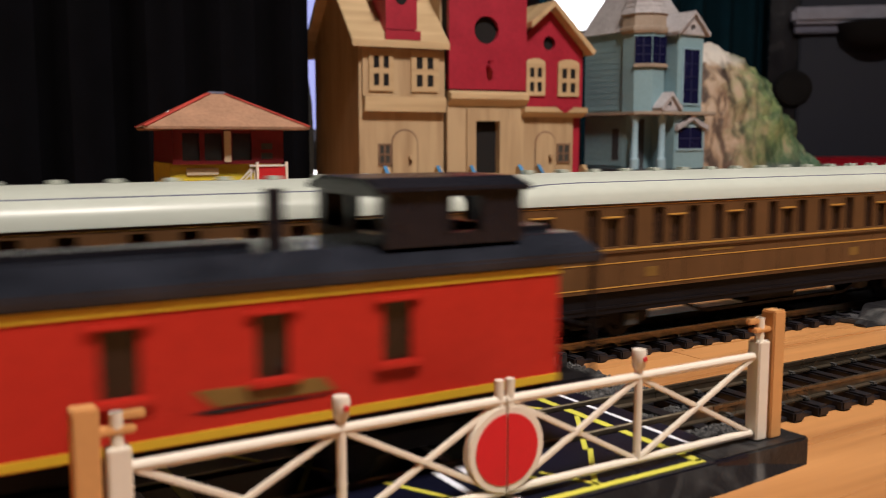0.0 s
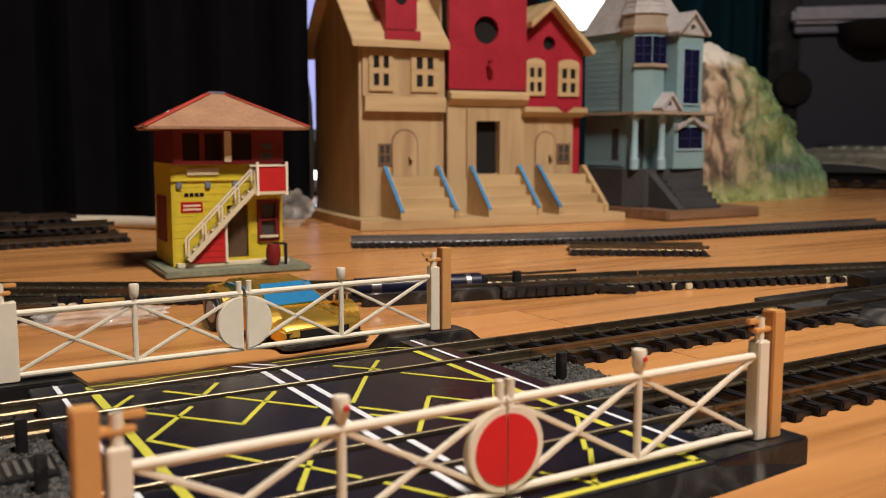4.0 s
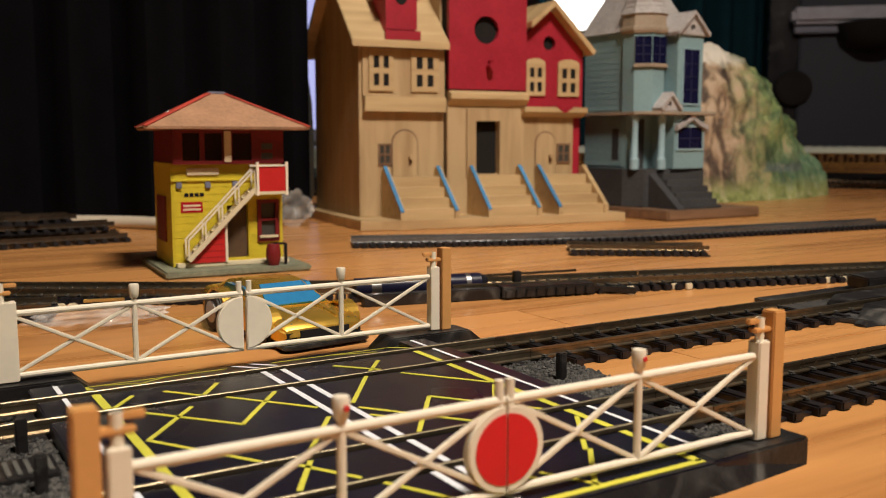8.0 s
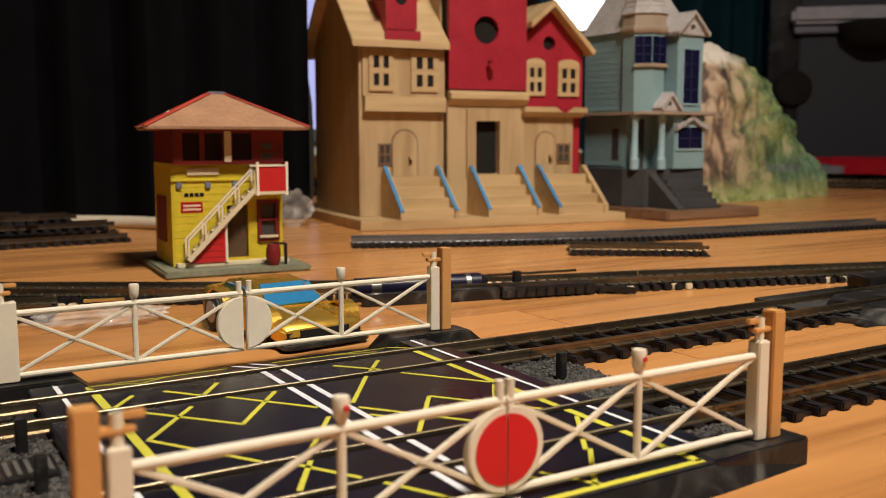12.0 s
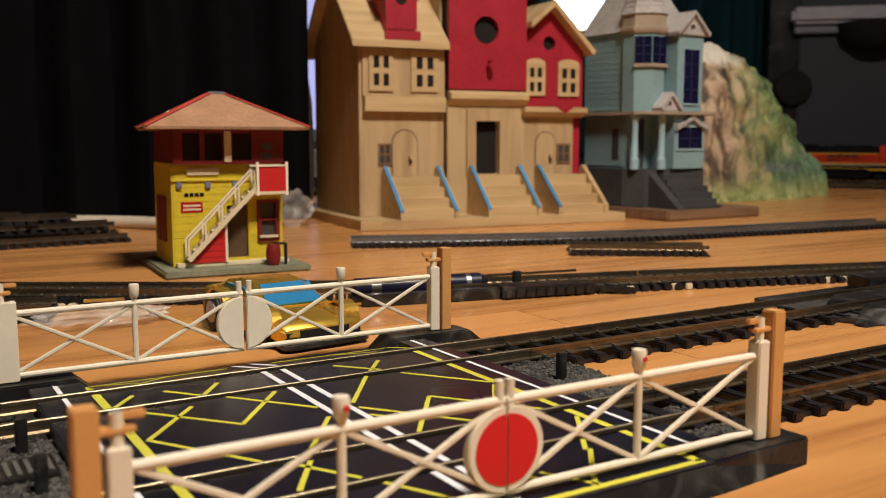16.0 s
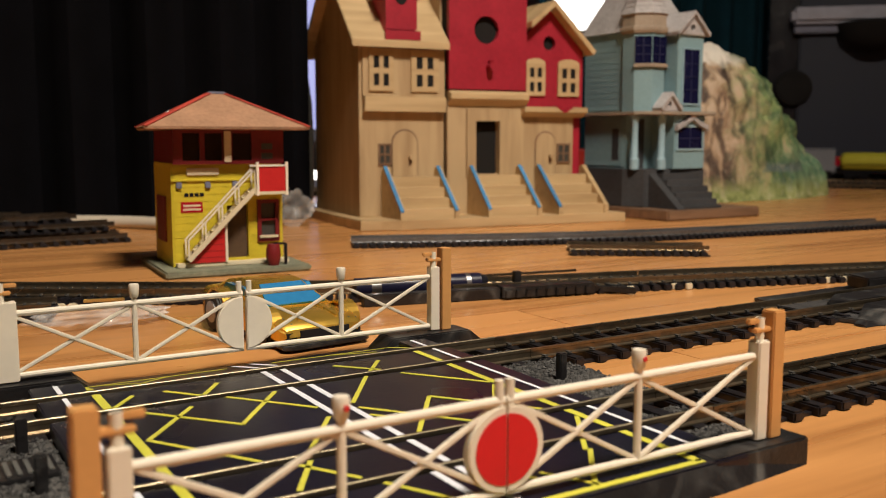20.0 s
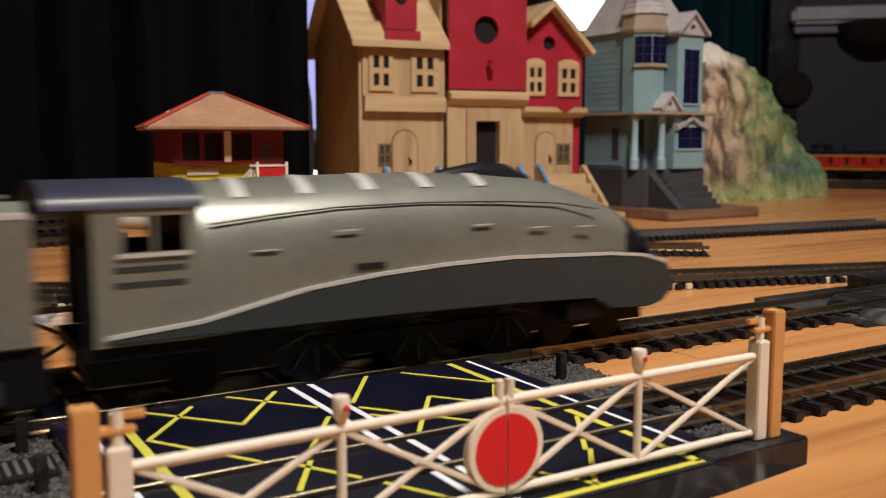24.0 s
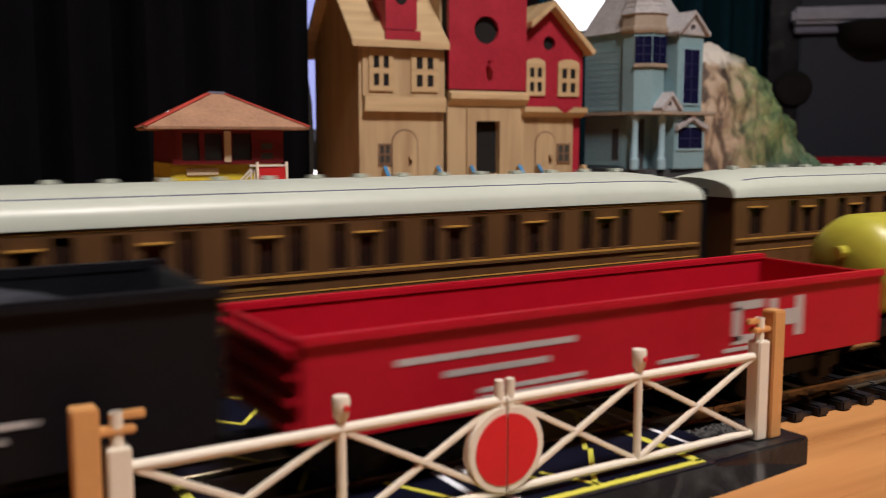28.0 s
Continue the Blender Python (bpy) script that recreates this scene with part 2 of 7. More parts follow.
M["pale_rail"] = mat("dulled_nickel_rail", (0.30, 0.31, 0.33), 0.38, 0.85, vary=0.25)
M["speaker_rim"] = mat("pale_grey_blue_rim", (0.36, 0.37, 0.46), 0.5, vary=0.15)
M["grey_slab"] = mat("speckled_grey_slab", (0.055, 0.054, 0.056), 0.6, vary=0.5, grain=900, stain=150, bump=0.5)
# brown that paints the dim room behind the signal box doorway
M["door_dark"] = mat("brown_doorway_shade", (0.085, 0.048, 0.025), 0.7, vary=0.2)
# darker metal for the rails of the spare track lengths
M["dark_rail"] = mat("dark_spare_track_metal", (0.10, 0.075, 0.055), 0.4, 0.8, vary=0.3)


def rock_material():
    """Streaked brown and peach rock on one flank, moss green on the other, pale at the top."""
    m, nt, b = nodes_of("painted_mountain")
    N, L = nt.nodes, nt.links
    co = N.new("ShaderNodeTexCoord")
    mp = N.new("ShaderNodeMapping"); mp.inputs["Scale"].default_value = (1.0, 1.0, 0.62)
    L.new(co.outputs["Object"], mp.inputs["Vector"])
    sep = N.new("ShaderNodeSeparateXYZ"); L.new(co.outputs["Object"], sep.inputs[0])

    def tex(scale, vec, dist=0.6):
        n = N.new("ShaderNodeTexNoise")
        n.inputs["Scale"].default_value, n.inputs["Detail"].default_value, n.inputs["Distortion"].default_value = scale, 4, dist
        L.new(vec, n.inputs["Vector"])
        return n.outputs[0]

    def ramp(src, stops):
        r = N.new("ShaderNodeValToRGB")
        e = r.color_ramp.elements
        e[0].position, e[0].color = stops[0][0], (*stops[0][1], 1)
        e[1].position, e[1].color = stops[-1][0], (*stops[-1][1], 1)
        for p, c in stops[1:-1]:
            e.new(p).color = (*c, 1)
        L.new(src, r.inputs[0])
        return r.outputs[0]

    def blend(fac, a, c):
        x = N.new("ShaderNodeMix"); x.data_type = "RGBA"
        L.new(fac, x.inputs[0]); L.new(a, x.inputs[6])
        if isinstance(c, tuple):
            x.inputs[7].default_value = (*c, 1)
        else:
            L.new(c, x.inputs[7])
        return x.outputs[2]

    def band(src, lo, hi, amount=0.02):
        ad = N.new("ShaderNodeMath"); ad.operation = "MULTIPLY_ADD"; ad.inputs[1].default_value = amount
        L.new(fine, ad.inputs[0]); L.new(src, ad.inputs[2])
        r = N.new("ShaderNodeMapRange"); r.inputs[1].default_value, r.inputs[2].default_value = lo, hi
        L.new(ad.outputs[0], r.inputs[0])
        return r.outputs[0]

    fine = tex(90, co.outputs["Object"])
    streak = tex(62, mp.outputs[0], 0.35)
    speck = tex(210, co.outputs["Object"], 0.5)
    rock = ramp(streak, ((0.34, (0.07, 0.05, 0.04)), (0.45, (0.19, 0.13, 0.10)), (0.53, (0.46, 0.33, 0.22)), (0.62, (0.60, 0.46, 0.34))))
    moss = ramp(streak, ((0.32, (0.05, 0.10, 0.045)), (0.46, (0.13, 0.21, 0.085)), (0.55, (0.25, 0.33, 0.13)), (0.63, (0.38, 0.40, 0.19)), (0.72, (0.50, 0.37, 0.22))))
    c = blend(band(sep.outputs[0], 0.790, 0.860, 0.10), rock, moss)
    teal = N.new("ShaderNodeMath"); teal.operation = "MULTIPLY"
    L.new(band(sep.outputs[0], 0.825, 0.86, 0.05), teal.inputs[0]); L.new(band(sep.outputs[2], 0.085, 0.06, 0.03), teal.inputs[1])
    c = blend(teal.outputs[0], c, ramp(streak, ((0.35, (0.05, 0.12, 0.07)), (0.6, (0.15, 0.26, 0.15)), (0.7, (0.30, 0.33, 0.2)))))
    top = N.new("ShaderNodeMath"); top.operation = "MULTIPLY"
    L.new(band(sep.outputs[2], 0.146, 0.154, 0.02), top.inputs[0]); L.new(band(sep.outputs[0], 0.800, 0.780, 0.02), top.inputs[1])
    c = blend(top.outputs[0], c, (0.78, 0.73, 0.66))
    pool = N.new("ShaderNodeMath"); pool.operation = "MULTIPLY"
    L.new(band(sep.outputs[2], 0.044, 0.038, 0.006), pool.inputs[0]); L.new(band(sep.outputs[0], 0.800, 0.815, 0.02), pool.inputs[1])
    c = blend(band(sep.outputs[2], 0.040, 0.022, 0.03), c, ramp(fine, ((0.32, (0.16, 0.21, 0.07)), (0.50, (0.34, 0.40, 0.15)), (0.64, (0.52, 0.55, 0.30)))))
    edge = N.new("ShaderNodeMath"); edge.operation = "MULTIPLY"
    L.new(pool.outputs[0], edge.inputs[0]); L.new(band(sep.outputs[2], 0.030, 0.034, 0.006), edge.inputs[1])
    far = N.new("ShaderNodeMath"); far.operation = "MULTIPLY"
    L.new(edge.outputs[0], far.inputs[0]); L.new(band(sep.outputs[0], 0.880, 0.865, 0.02), far.inputs[1])
    c = blend(far.outputs[0], c, (0.12, 0.17, 0.16))
    light = N.new("ShaderNodeMapRange"); light.inputs[1].default_value, light.inputs[2].default_value = 0.56, 0.66
    L.new(speck, light.inputs[0])
    half = N.new("ShaderNodeMath"); half.operation = "MULTIPLY"; half.inputs[1].default_value = 0.22
    L.new(light.outputs[0], half.inputs[0])
    c = blend(half.outputs[0], c, (0.52, 0.50, 0.40))
    L.new(c, b.inputs["Base Color"])
    b.inputs["Roughness"].default_value = 0.8
    bp = N.new("ShaderNodeBump"); bp.inputs["Strength"].default_value, bp.inputs["Distance"].default_value = 0.5, 0.003
    L.new(fine, bp.inputs["Height"]); L.new(bp.outputs[0], b.inputs["Normal"])
    return m


M["rock"] = rock_material()


# ---- mesh helpers, all in millimetres ----
def mesh_from(bm, name, material, bevel=0.0, smooth=False):
    bmesh.ops.remove_doubles(bm, verts=bm.verts, dist=1e-4)
    if bevel:
        sharp = [e for e in bm.edges if len(e.link_faces) == 2 and e.calc_face_angle() > 0.5]
        bmesh.ops.bevel(bm, geom=sharp, offset=bevel, segments=2, affect="EDGES", clamp_overlap=True)
    bmesh.ops.recalc_face_normals(bm, faces=bm.faces)
    bmesh.ops.scale(bm, vec=(MM, MM, MM), verts=bm.verts)
    me = bpy.data.meshes.new(name)
    bm.to_mesh(me)
    bm.free()
    me.materials.append(material)
    if smooth:
        me.shade_smooth()
        me.set_sharp_from_angle(angle=radians(35))
    return me


def part(name, bm, material, parent, label="", bevel=0.0, smooth=False, at=None):
    ob = new(name, mesh_from(bm, name, M[material], bevel, smooth))
    ob.parent = parent
    if at:
        ob.location = Vector(at) * MM
    if label:
        tagged(ob, label)
    return ob


def share(name, mesh, parent, m):
    ob = new(name, mesh)
    ob.parent = parent
    ob.matrix_basis = m
    return ob


def P(x, y, z, rx=0, ry=0, rz=0):
    return pose(x * MM, y * MM, z * MM, rx, ry, rz)


def thing(name, label, category, m=None, group="", kind=""):
    ob = new(name)
    ob.empty_display_size = 0.01
    tagged(ob, label, category, group, kind)
    if m is not None:
        ob.matrix_basis = m
    return ob


def solo(name, bm, material, label, category, m=None, bevel=0.0, smooth=False, kind="", group=""):
    ob = new(name, mesh_from(bm, name, M[material], bevel, smooth))
    tagged(ob, label, category, group, kind)
    if m is not None:
        ob.matrix_basis = m
    return ob


def B():
    return bmesh.new()


def box(bm, x0, x1, y0, y1, z0, z1):
    v = [bm.verts.new((x, y, z)) for x in (x0, x1) for y in (y0, y1) for z in (z0, z1)]
    for f in ((0, 1, 3, 2), (4, 6, 7, 5), (0, 4, 5, 1), (2, 3, 7, 6), (0, 2, 6, 4), (1, 5, 7, 3)):
        bm.faces.new([v[i] for i in f])
    return bm


def boxes(rows):
    bm = B()
    for r in rows:
        box(bm, *r)
    return bm


def prism(bm, pts, axis, a0, a1):
    """A flat outline drawn out along an axis: pts are (x, z) for 'y', (y, z) for 'x', (x, y) for 'z'."""
    def at(p, a):
        return {"y": (p[0], a, p[1]), "x": (a, p[0], p[1]), "z": (p[0], p[1], a)}[axis]
    u = [bm.verts.new(at(p, a0)) for p in pts]
    w = [bm.verts.new(at(p, a1)) for p in pts]
    bm.faces.new(u[::-1]); bm.faces.new(w)
    n = len(pts)
    for i in range(n):
        bm.faces.new((u[i], u[(i + 1) % n], w[(i + 1) % n], w[i]))
    return bm


def loft(bm, rings, closed=True, caps=True):
    vs = [[bm.verts.new(p) for p in r] for r in rings]
    n = len(vs[0])
    for a, b in zip(vs, vs[1:]):
        for i in range(n if closed else n - 1):
            bm.faces.new((a[i], a[(i + 1) % n], b[(i + 1) % n], b[i]))
    if caps and closed:
        bm.faces.new(vs[0][::-1]); bm.faces.new(vs[-1])
    return bm


def cyl(bm, p0, p1, r, seg=12, r2=None):
    p0, p1 = Vector(p0), Vector(p1)
    q = (p1 - p0).to_track_quat("Z", "Y")
    def ring(p, rad):
        return [p + q @ Vector((rad * math.cos(2 * math.pi * i / seg), rad * math.sin(2 * math.pi * i / seg), 0)) for i in range(seg)]
    return loft(bm, [ring(p0, r), ring(p1, r if r2 is None else r2)])


def lathe(bm, prof, seg=20, cx=0, cy=0):
    """prof: (radius, z) from bottom to top."""
    return loft(bm, [[(cx + r * math.cos(2 * math.pi * i / seg), cy + r * math.sin(2 * math.pi * i / seg), z) for i in range(seg)] for r, z in prof])


def bar(bm, p0, p1, w, h):
    """A square bar between two points."""
    p0, p1 = Vector(p0), Vector(p1)
    q = (p1 - p0).to_track_quat("Z", "Y")
    c = [q @ Vector(o) for o in ((-w / 2, -h / 2, 0), (w / 2, -h / 2, 0), (w / 2, h / 2, 0), (-w / 2, h / 2, 0))]
    return loft(bm, [[p0 + o for o in c], [p1 + o for o in c]])


def holed(bm, x0, x1, z0, z1, y0, y1, holes):
    """A board in the xz plane with rectangular holes (a0, a1, b0, b1) through it."""
    xs = sorted({x0, x1, *[h[0] for h in holes], *[h[1] for h in holes]})
    zs = sorted({z0, z1, *[h[2] for h in holes], *[h[3] for h in holes]})
    def solid(i, j):
        if not (0 <= i < len(xs) - 1 and 0 <= j < len(zs) - 1):
            return False
        cx, cz = (xs[i] + xs[i + 1]) / 2, (zs[j] + zs[j + 1]) / 2
        return not any(h[0] < cx < h[1] and h[2] < cz < h[3] for h in holes)
    vv = {}
    def V(i, y, j):
        k = (i, y, j)
        if k not in vv:
            vv[k] = bm.verts.new((xs[i], y, zs[j]))
        return vv[k]
    for i in range(len(xs) - 1):
        for j in range(len(zs) - 1):
            if not solid(i, j):
                continue
            for y in (y0, y1):
                bm.faces.new((V(i, y, j), V(i + 1, y, j), V(i + 1, y, j + 1), V(i, y, j + 1)))
            for di, dj, a, b in ((-1, 0, (i, j), (i, j + 1)), (1, 0, (i + 1, j), (i + 1, j + 1)), (0, -1, (i, j), (i + 1, j)), (0, 1, (i, j + 1), (i + 1, j + 1))):
                if not solid(i + di, j + dj):
                    bm.faces.new((V(a[0], y0, a[1]), V(b[0], y0, b[1]), V(b[0], y1, b[1]), V(a[0], y1, a[1])))
    return bm


# ---- the room ----
ROOM = (-1500, 1800, -1900, 1500, 2400)     # x0, x1, y0, y1, height


def room():
    x0, x1, y0, y1, h = ROOM
    solo("wall_north", boxes([(x0, x1, y1, y1 + 80, 0, h)]), "room_wall", "dim grey painted wall behind the railway", "wall", kind="structure")
    solo("wall_south", boxes([(x0, x1, y0 - 80, y0, 0, h)]), "room_wall", "dim grey painted wall behind the camera", "wall", kind="structure")
    solo("wall_west", boxes([(x0 - 80, x0, y0 - 80, y1 + 80, 0, h)]), "room_wall", "dim grey painted side wall", "wall", kind="structure")
    solo("wall_east", boxes([(x1, x1 + 80, y0 - 80, y1 + 80, 0, h)]), "room_wall", "dim grey painted side wall", "wall", kind="structure")
    solo("ceiling", boxes([(x0 - 80, x1 + 80, y0 - 80, y1 + 80, h, h + 80)]), "ceiling", "white painted ceiling", "ceiling", kind="structure")
    lamp = thing("pendant_lamp", "white pendant lamp hanging from the ceiling, lit", "lamp", P(220, -210, 1070))
    part("shade", lathe(B(), [(158, 0), (160, 2), (120, 90), (40, 140), (10, 150)], 28), "ceiling", lamp, "white metal shade", smooth=True)
    part("cord", cyl(B(), (0, 0, 150), (0, 0, 1330), 4, 8), "loco_black", lamp)


room()


# ---- track ----
LOOP_X, LOOP_Y, R_A, R_B = 750.0, 591.6, 380.0, 445.8
LEFT_A, LEFT_B = -623.0, -767.0
RIGHT_B = 838.0


def loop_point(s, left, r, forward, right=LOOP_X):
    """A place on an oval loop, s millimetres on from (0, front straight): x, y, heading in degrees. forward: +1 runs to +x along the front."""
    run = right - left
    total = 2 * run + 2 * math.pi * r
    s = s % total if forward > 0 else (-s) % total
    if s < right:
        x, y, h = s, LOOP_Y - r, 0.0
    elif s < right + math.pi * r:
        a = (s - right) / r
        x, y, h = right + r * math.sin(a), LOOP_Y - r * math.cos(a), math.degrees(a)
    elif s < right + math.pi * r + run:
        x, y, h = right - (s - right - math.pi * r), LOOP_Y + r, 180.0
    elif s < right + 2 * math.pi * r + run:
        a = (s - right - math.pi * r - run) / r
        x, y, h = left - r * math.sin(a), LOOP_Y + r * math.cos(a), 180.0 + math.degrees(a)
    else:
        x, y, h = left + (s - right - 2 * math.pi * r - run), LOOP_Y - r, 360.0
    return (x, y, h) if forward > 0 else (x, y, h + 180.0)


SLEEPER = mesh_from(boxes([(-1.8, 1.8, -15, 15, 0, 2.6), (-1.0, 1.0, -10.9, -6.4, 2.6, 3.5), (-1.0, 1.0, 6.4, 10.9, 2.6, 3.5)]), "sleeper", M["sleeper"], 0.55)


# the chairs under the rails are paler than the sleeper: their glints are in the colour
SLEEPER.materials.append(M["chair"])
for face in SLEEPER.polygons:
    if face.center.z > 2.7 * MM:
        face.material_index = 1


def rail_profile(off, z0=2.6):
    return [(off - 1.1, z0), (off + 1.1, z0), (off + 1.1, z0 + 0.35), (off + 0.3, z0 + 0.7), (off + 0.3, z0 + 2.0), (off + 0.5, z0 + 2.2), (off + 0.5, RAIL),
            (off - 0.5, RAIL), (off - 0.5, z0 + 2.2), (off - 0.3, z0 + 2.0), (off - 0.3, z0 + 0.7), (off - 1.1, z0 + 0.35)]


def rail_crown(off):
    """The rounded, polished top of a rail."""
    return [(off + 0.42 * math.cos(math.pi * k / 8), RAIL + 0.004 + 0.2 * math.sin(math.pi * k / 8)) for k in range(9)]


def sweep(bm, path, prof):
    """path: (x, y, heading); prof: (across, z)."""
    rings = []
    for x, y, h in path:
        c, s = math.cos(radians(h)), math.sin(radians(h))
        rings.append([(x - s * a, y + c * a, z) for a, z in prof])
    return loft(bm, rings)


def track(path, label, spacing=8.6, single=True, lift=0.0, sleepers=True, group="track sections", metal="rail"):
    """A length of set track: two rails, each sleeper, and the webs that join the sleepers. path: evenly walked (x, y, heading)."""
    t = thing("track_section", label, "track", group=group)
    t.location = (0, 0, lift * MM)
    for off in (-8.65, 8.65):
        part("rail", sweep(B(), path, rail_profile(off)), metal, t, "brown-sided nickel rail")
    if not sleepers:
        return t
    for off in (-12.2, 12.2):
        part("web", sweep(B(), path, [(off - 0.8, 0.1), (off + 0.8, 0.1), (off + 0.8, 0.9), (off - 0.8, 0.9)]), "sleeper", t)
    # sleepers along the way
    d, nxt, marks = 0.0, spacing / 2, []
    for (xa, ya, _), (xb, yb, _) in zip(path, path[1:]):
        seg = math.hypot(xb - xa, yb - ya)
        while nxt <= d + seg:
            u = (nxt - d) / seg
            marks.append((xa + (xb - xa) * u, ya + (yb - ya) * u, math.degrees(math.atan2(yb - ya, xb - xa))))
            nxt += spacing
        d += seg
    if single:
        for x, y, h in marks:
            share("sleeper", SLEEPER, t, P(x, y, 0, 0, 0, h))
    else:
        bm = B()
        for x, y, h in marks:
            k = len(bm.verts)
            box(bm, -1.8, 1.8, -15, 15, 0, 2.6)
            bm.verts.ensure_lookup_table()
            bmesh.ops.transform(bm, matrix=pose(x, y, 0, 0, 0, h), verts=bm.verts[k:])
        tagged(part("sleeper_strip", bm, "sleeper", t), kind="stuff")
    return t


def line(x0, y0, x1, y1, step=40.0):
    n = max(1, int(math.hypot(x1 - x0, y1 - y0) / step))
    h = math.degrees(math.atan2(y1 - y0, x1 - x0))
    return [(x0 + (x1 - x0) * i / n, y0 + (y1 - y0) * i / n, h) for i in range(n + 1)]


def smooth_path(pts, step=14.0):
    """A curve through a few plan points."""
    out = []
    ext = [tuple(2 * Vector(pts[0]) - Vector(pts[1])), *pts, tuple(2 * Vector(pts[-1]) - Vector(pts[-2]))]
    for i in range(1, len(ext) - 2):
        p0, p1, p2, p3 = (Vector(e) for e in ext[i - 1:i + 3])
        n = max(2, int((p2 - p1).length / step))
        for k in range(n):
            t = k / n
            out.append(0.5 * ((2 * p1) + (p2 - p0) * t + (2 * p0 - 5 * p1 + 4 * p2 - p3) * t * t + (3 * p1 - p0 - 3 * p2 + p3) * t ** 3))
    out.append(Vector(pts[-1]))
    path = []
    for i, p in enumerate(out):
        a, b = out[max(0, i - 1)], out[min(len(out) - 1, i + 1)]
        path.append((p.x, p.y, math.degrees(math.atan2(b.y - a.y, b.x - a.x))))
    return path


def running_lines():
    lab = "black sleepered model track with worn nickel rails on the floor"
    for y, right in ((YF, RIGHT_B), (YR, LOOP_X)):
        track(line(-70, y, 15.2, y), lab)
        track(line(153.4, y, 321, y), lab)
        track(line(321.3, y, 489, y), lab)
        track(line(489.3, y, right - 0.3, y), lab)
    for left, r, y, right in ((LEFT_A, R_A, YR, LOOP_X), (LEFT_B, R_B, YF, RIGHT_B)):
        run = right - left
        lo = "long black sleepered model track closing the oval loop"
        track([loop_point(right + math.pi * r * i / 48, left, r, 1, right) for i in range(49)], "curved black sleepered model track at the loop's end", single=False)
        track(line(right, LOOP_Y + r, left, LOOP_Y + r), lo, single=False)
        track([loop_point(right + math.pi * r * (1 + i / 48) + run, left, r, 1, right) for i in range(49)], "curved black sleepered model track at the loop's end", single=False)
        track(line(left, y, -70.3, y), lo, single=False)


def sidings():
    lab = "curved siding of black sleepered track with dull brown rails"
    track(smooth_path([(-60, 462), (40, 404), (125, 354), (206, 317), (285, 294)]), lab, 5.0)
    track(smooth_path([(285.4, 293.9), (350, 274), (420, 252), (500, 234)]), lab, 5.0)
    track(smooth_path([(242, 497), (320, 463), (404, 437), (500, 422), (631, 407)]), "loose length of curved track lying in front of the houses", 4.8, metal="pale_rail")
    track(line(-60, 388, 54, 355.5), "short black point track beside the siding", 5.0)
    track(line(331, 404, 393, 360), "short loose length of track with brown rails", 5.0)
    for i, (x, y, a, n, z) in enumerate(((10, 592, 4, 124, 0), (-20, 612, 2, 150, 6), (-10, 632, 5, 130, 0), (-10, 655, 0, 120, 6), (0, 690, -6, 105, 0), (-30, 720, -3, 120, 6), (-40, 604, 9, 150, 11), (-30, 640, -11, 120, 11))):
        c, s = math.cos(radians(a)), math.sin(radians(a))
        track(line(x, y, x + n * c, y + n * s), "spare length of black track in a heap on the floor", 7.0, lift=z, metal="dark_rail")


# ---- level crossing ----
def stones(x0, x1, y0, y1, z):
    """Angular pebbles strewn over a bed."""
    rnd = random.Random(int(x0 * 7 + y0 * 13))
    verts, faces = [], []
    for i in range(int((x1 - x0) * (y1 - y0) * 0.95)):
        c = Vector((rnd.uniform(x0 + 0.3, x1 - 0.3), rnd.uniform(y0 + 0.3, y1 - 0.3), z + rnd.uniform(-0.1, 0.25)))
        r = rnd.uniform(0.35, 0.75)
        k = len(verts)
        a = rnd.uniform(0, 6.28)
        for dx, dy, dz in ((1, 0, 0), (0, 1, 0), (-1, 0, 0), (0, -1, 0), (0, 0, 1), (0, 0, -1)):
            j = r * rnd.uniform(0.7, 1.25)
            verts.append(c + Vector((dx * math.cos(a) - dy * math.sin(a), dx * math.sin(a) + dy * math.cos(a), dz * 0.8)) * j)
        for p, q in ((0, 1), (1, 2), (2, 3), (3, 0)):
            faces += [(k + p, k + q, k + 4), (k + q, k + p, k + 5)]
    me = bpy.data.meshes.new("stones")
    me.from_pydata(verts, [], faces)
    bm = B()
    bm.from_mesh(me)
    bpy.data.meshes.remove(me)
    return bm


PEGS = ((22.0, 192.0), (22.0, 167.8), (146.8, 181.0))

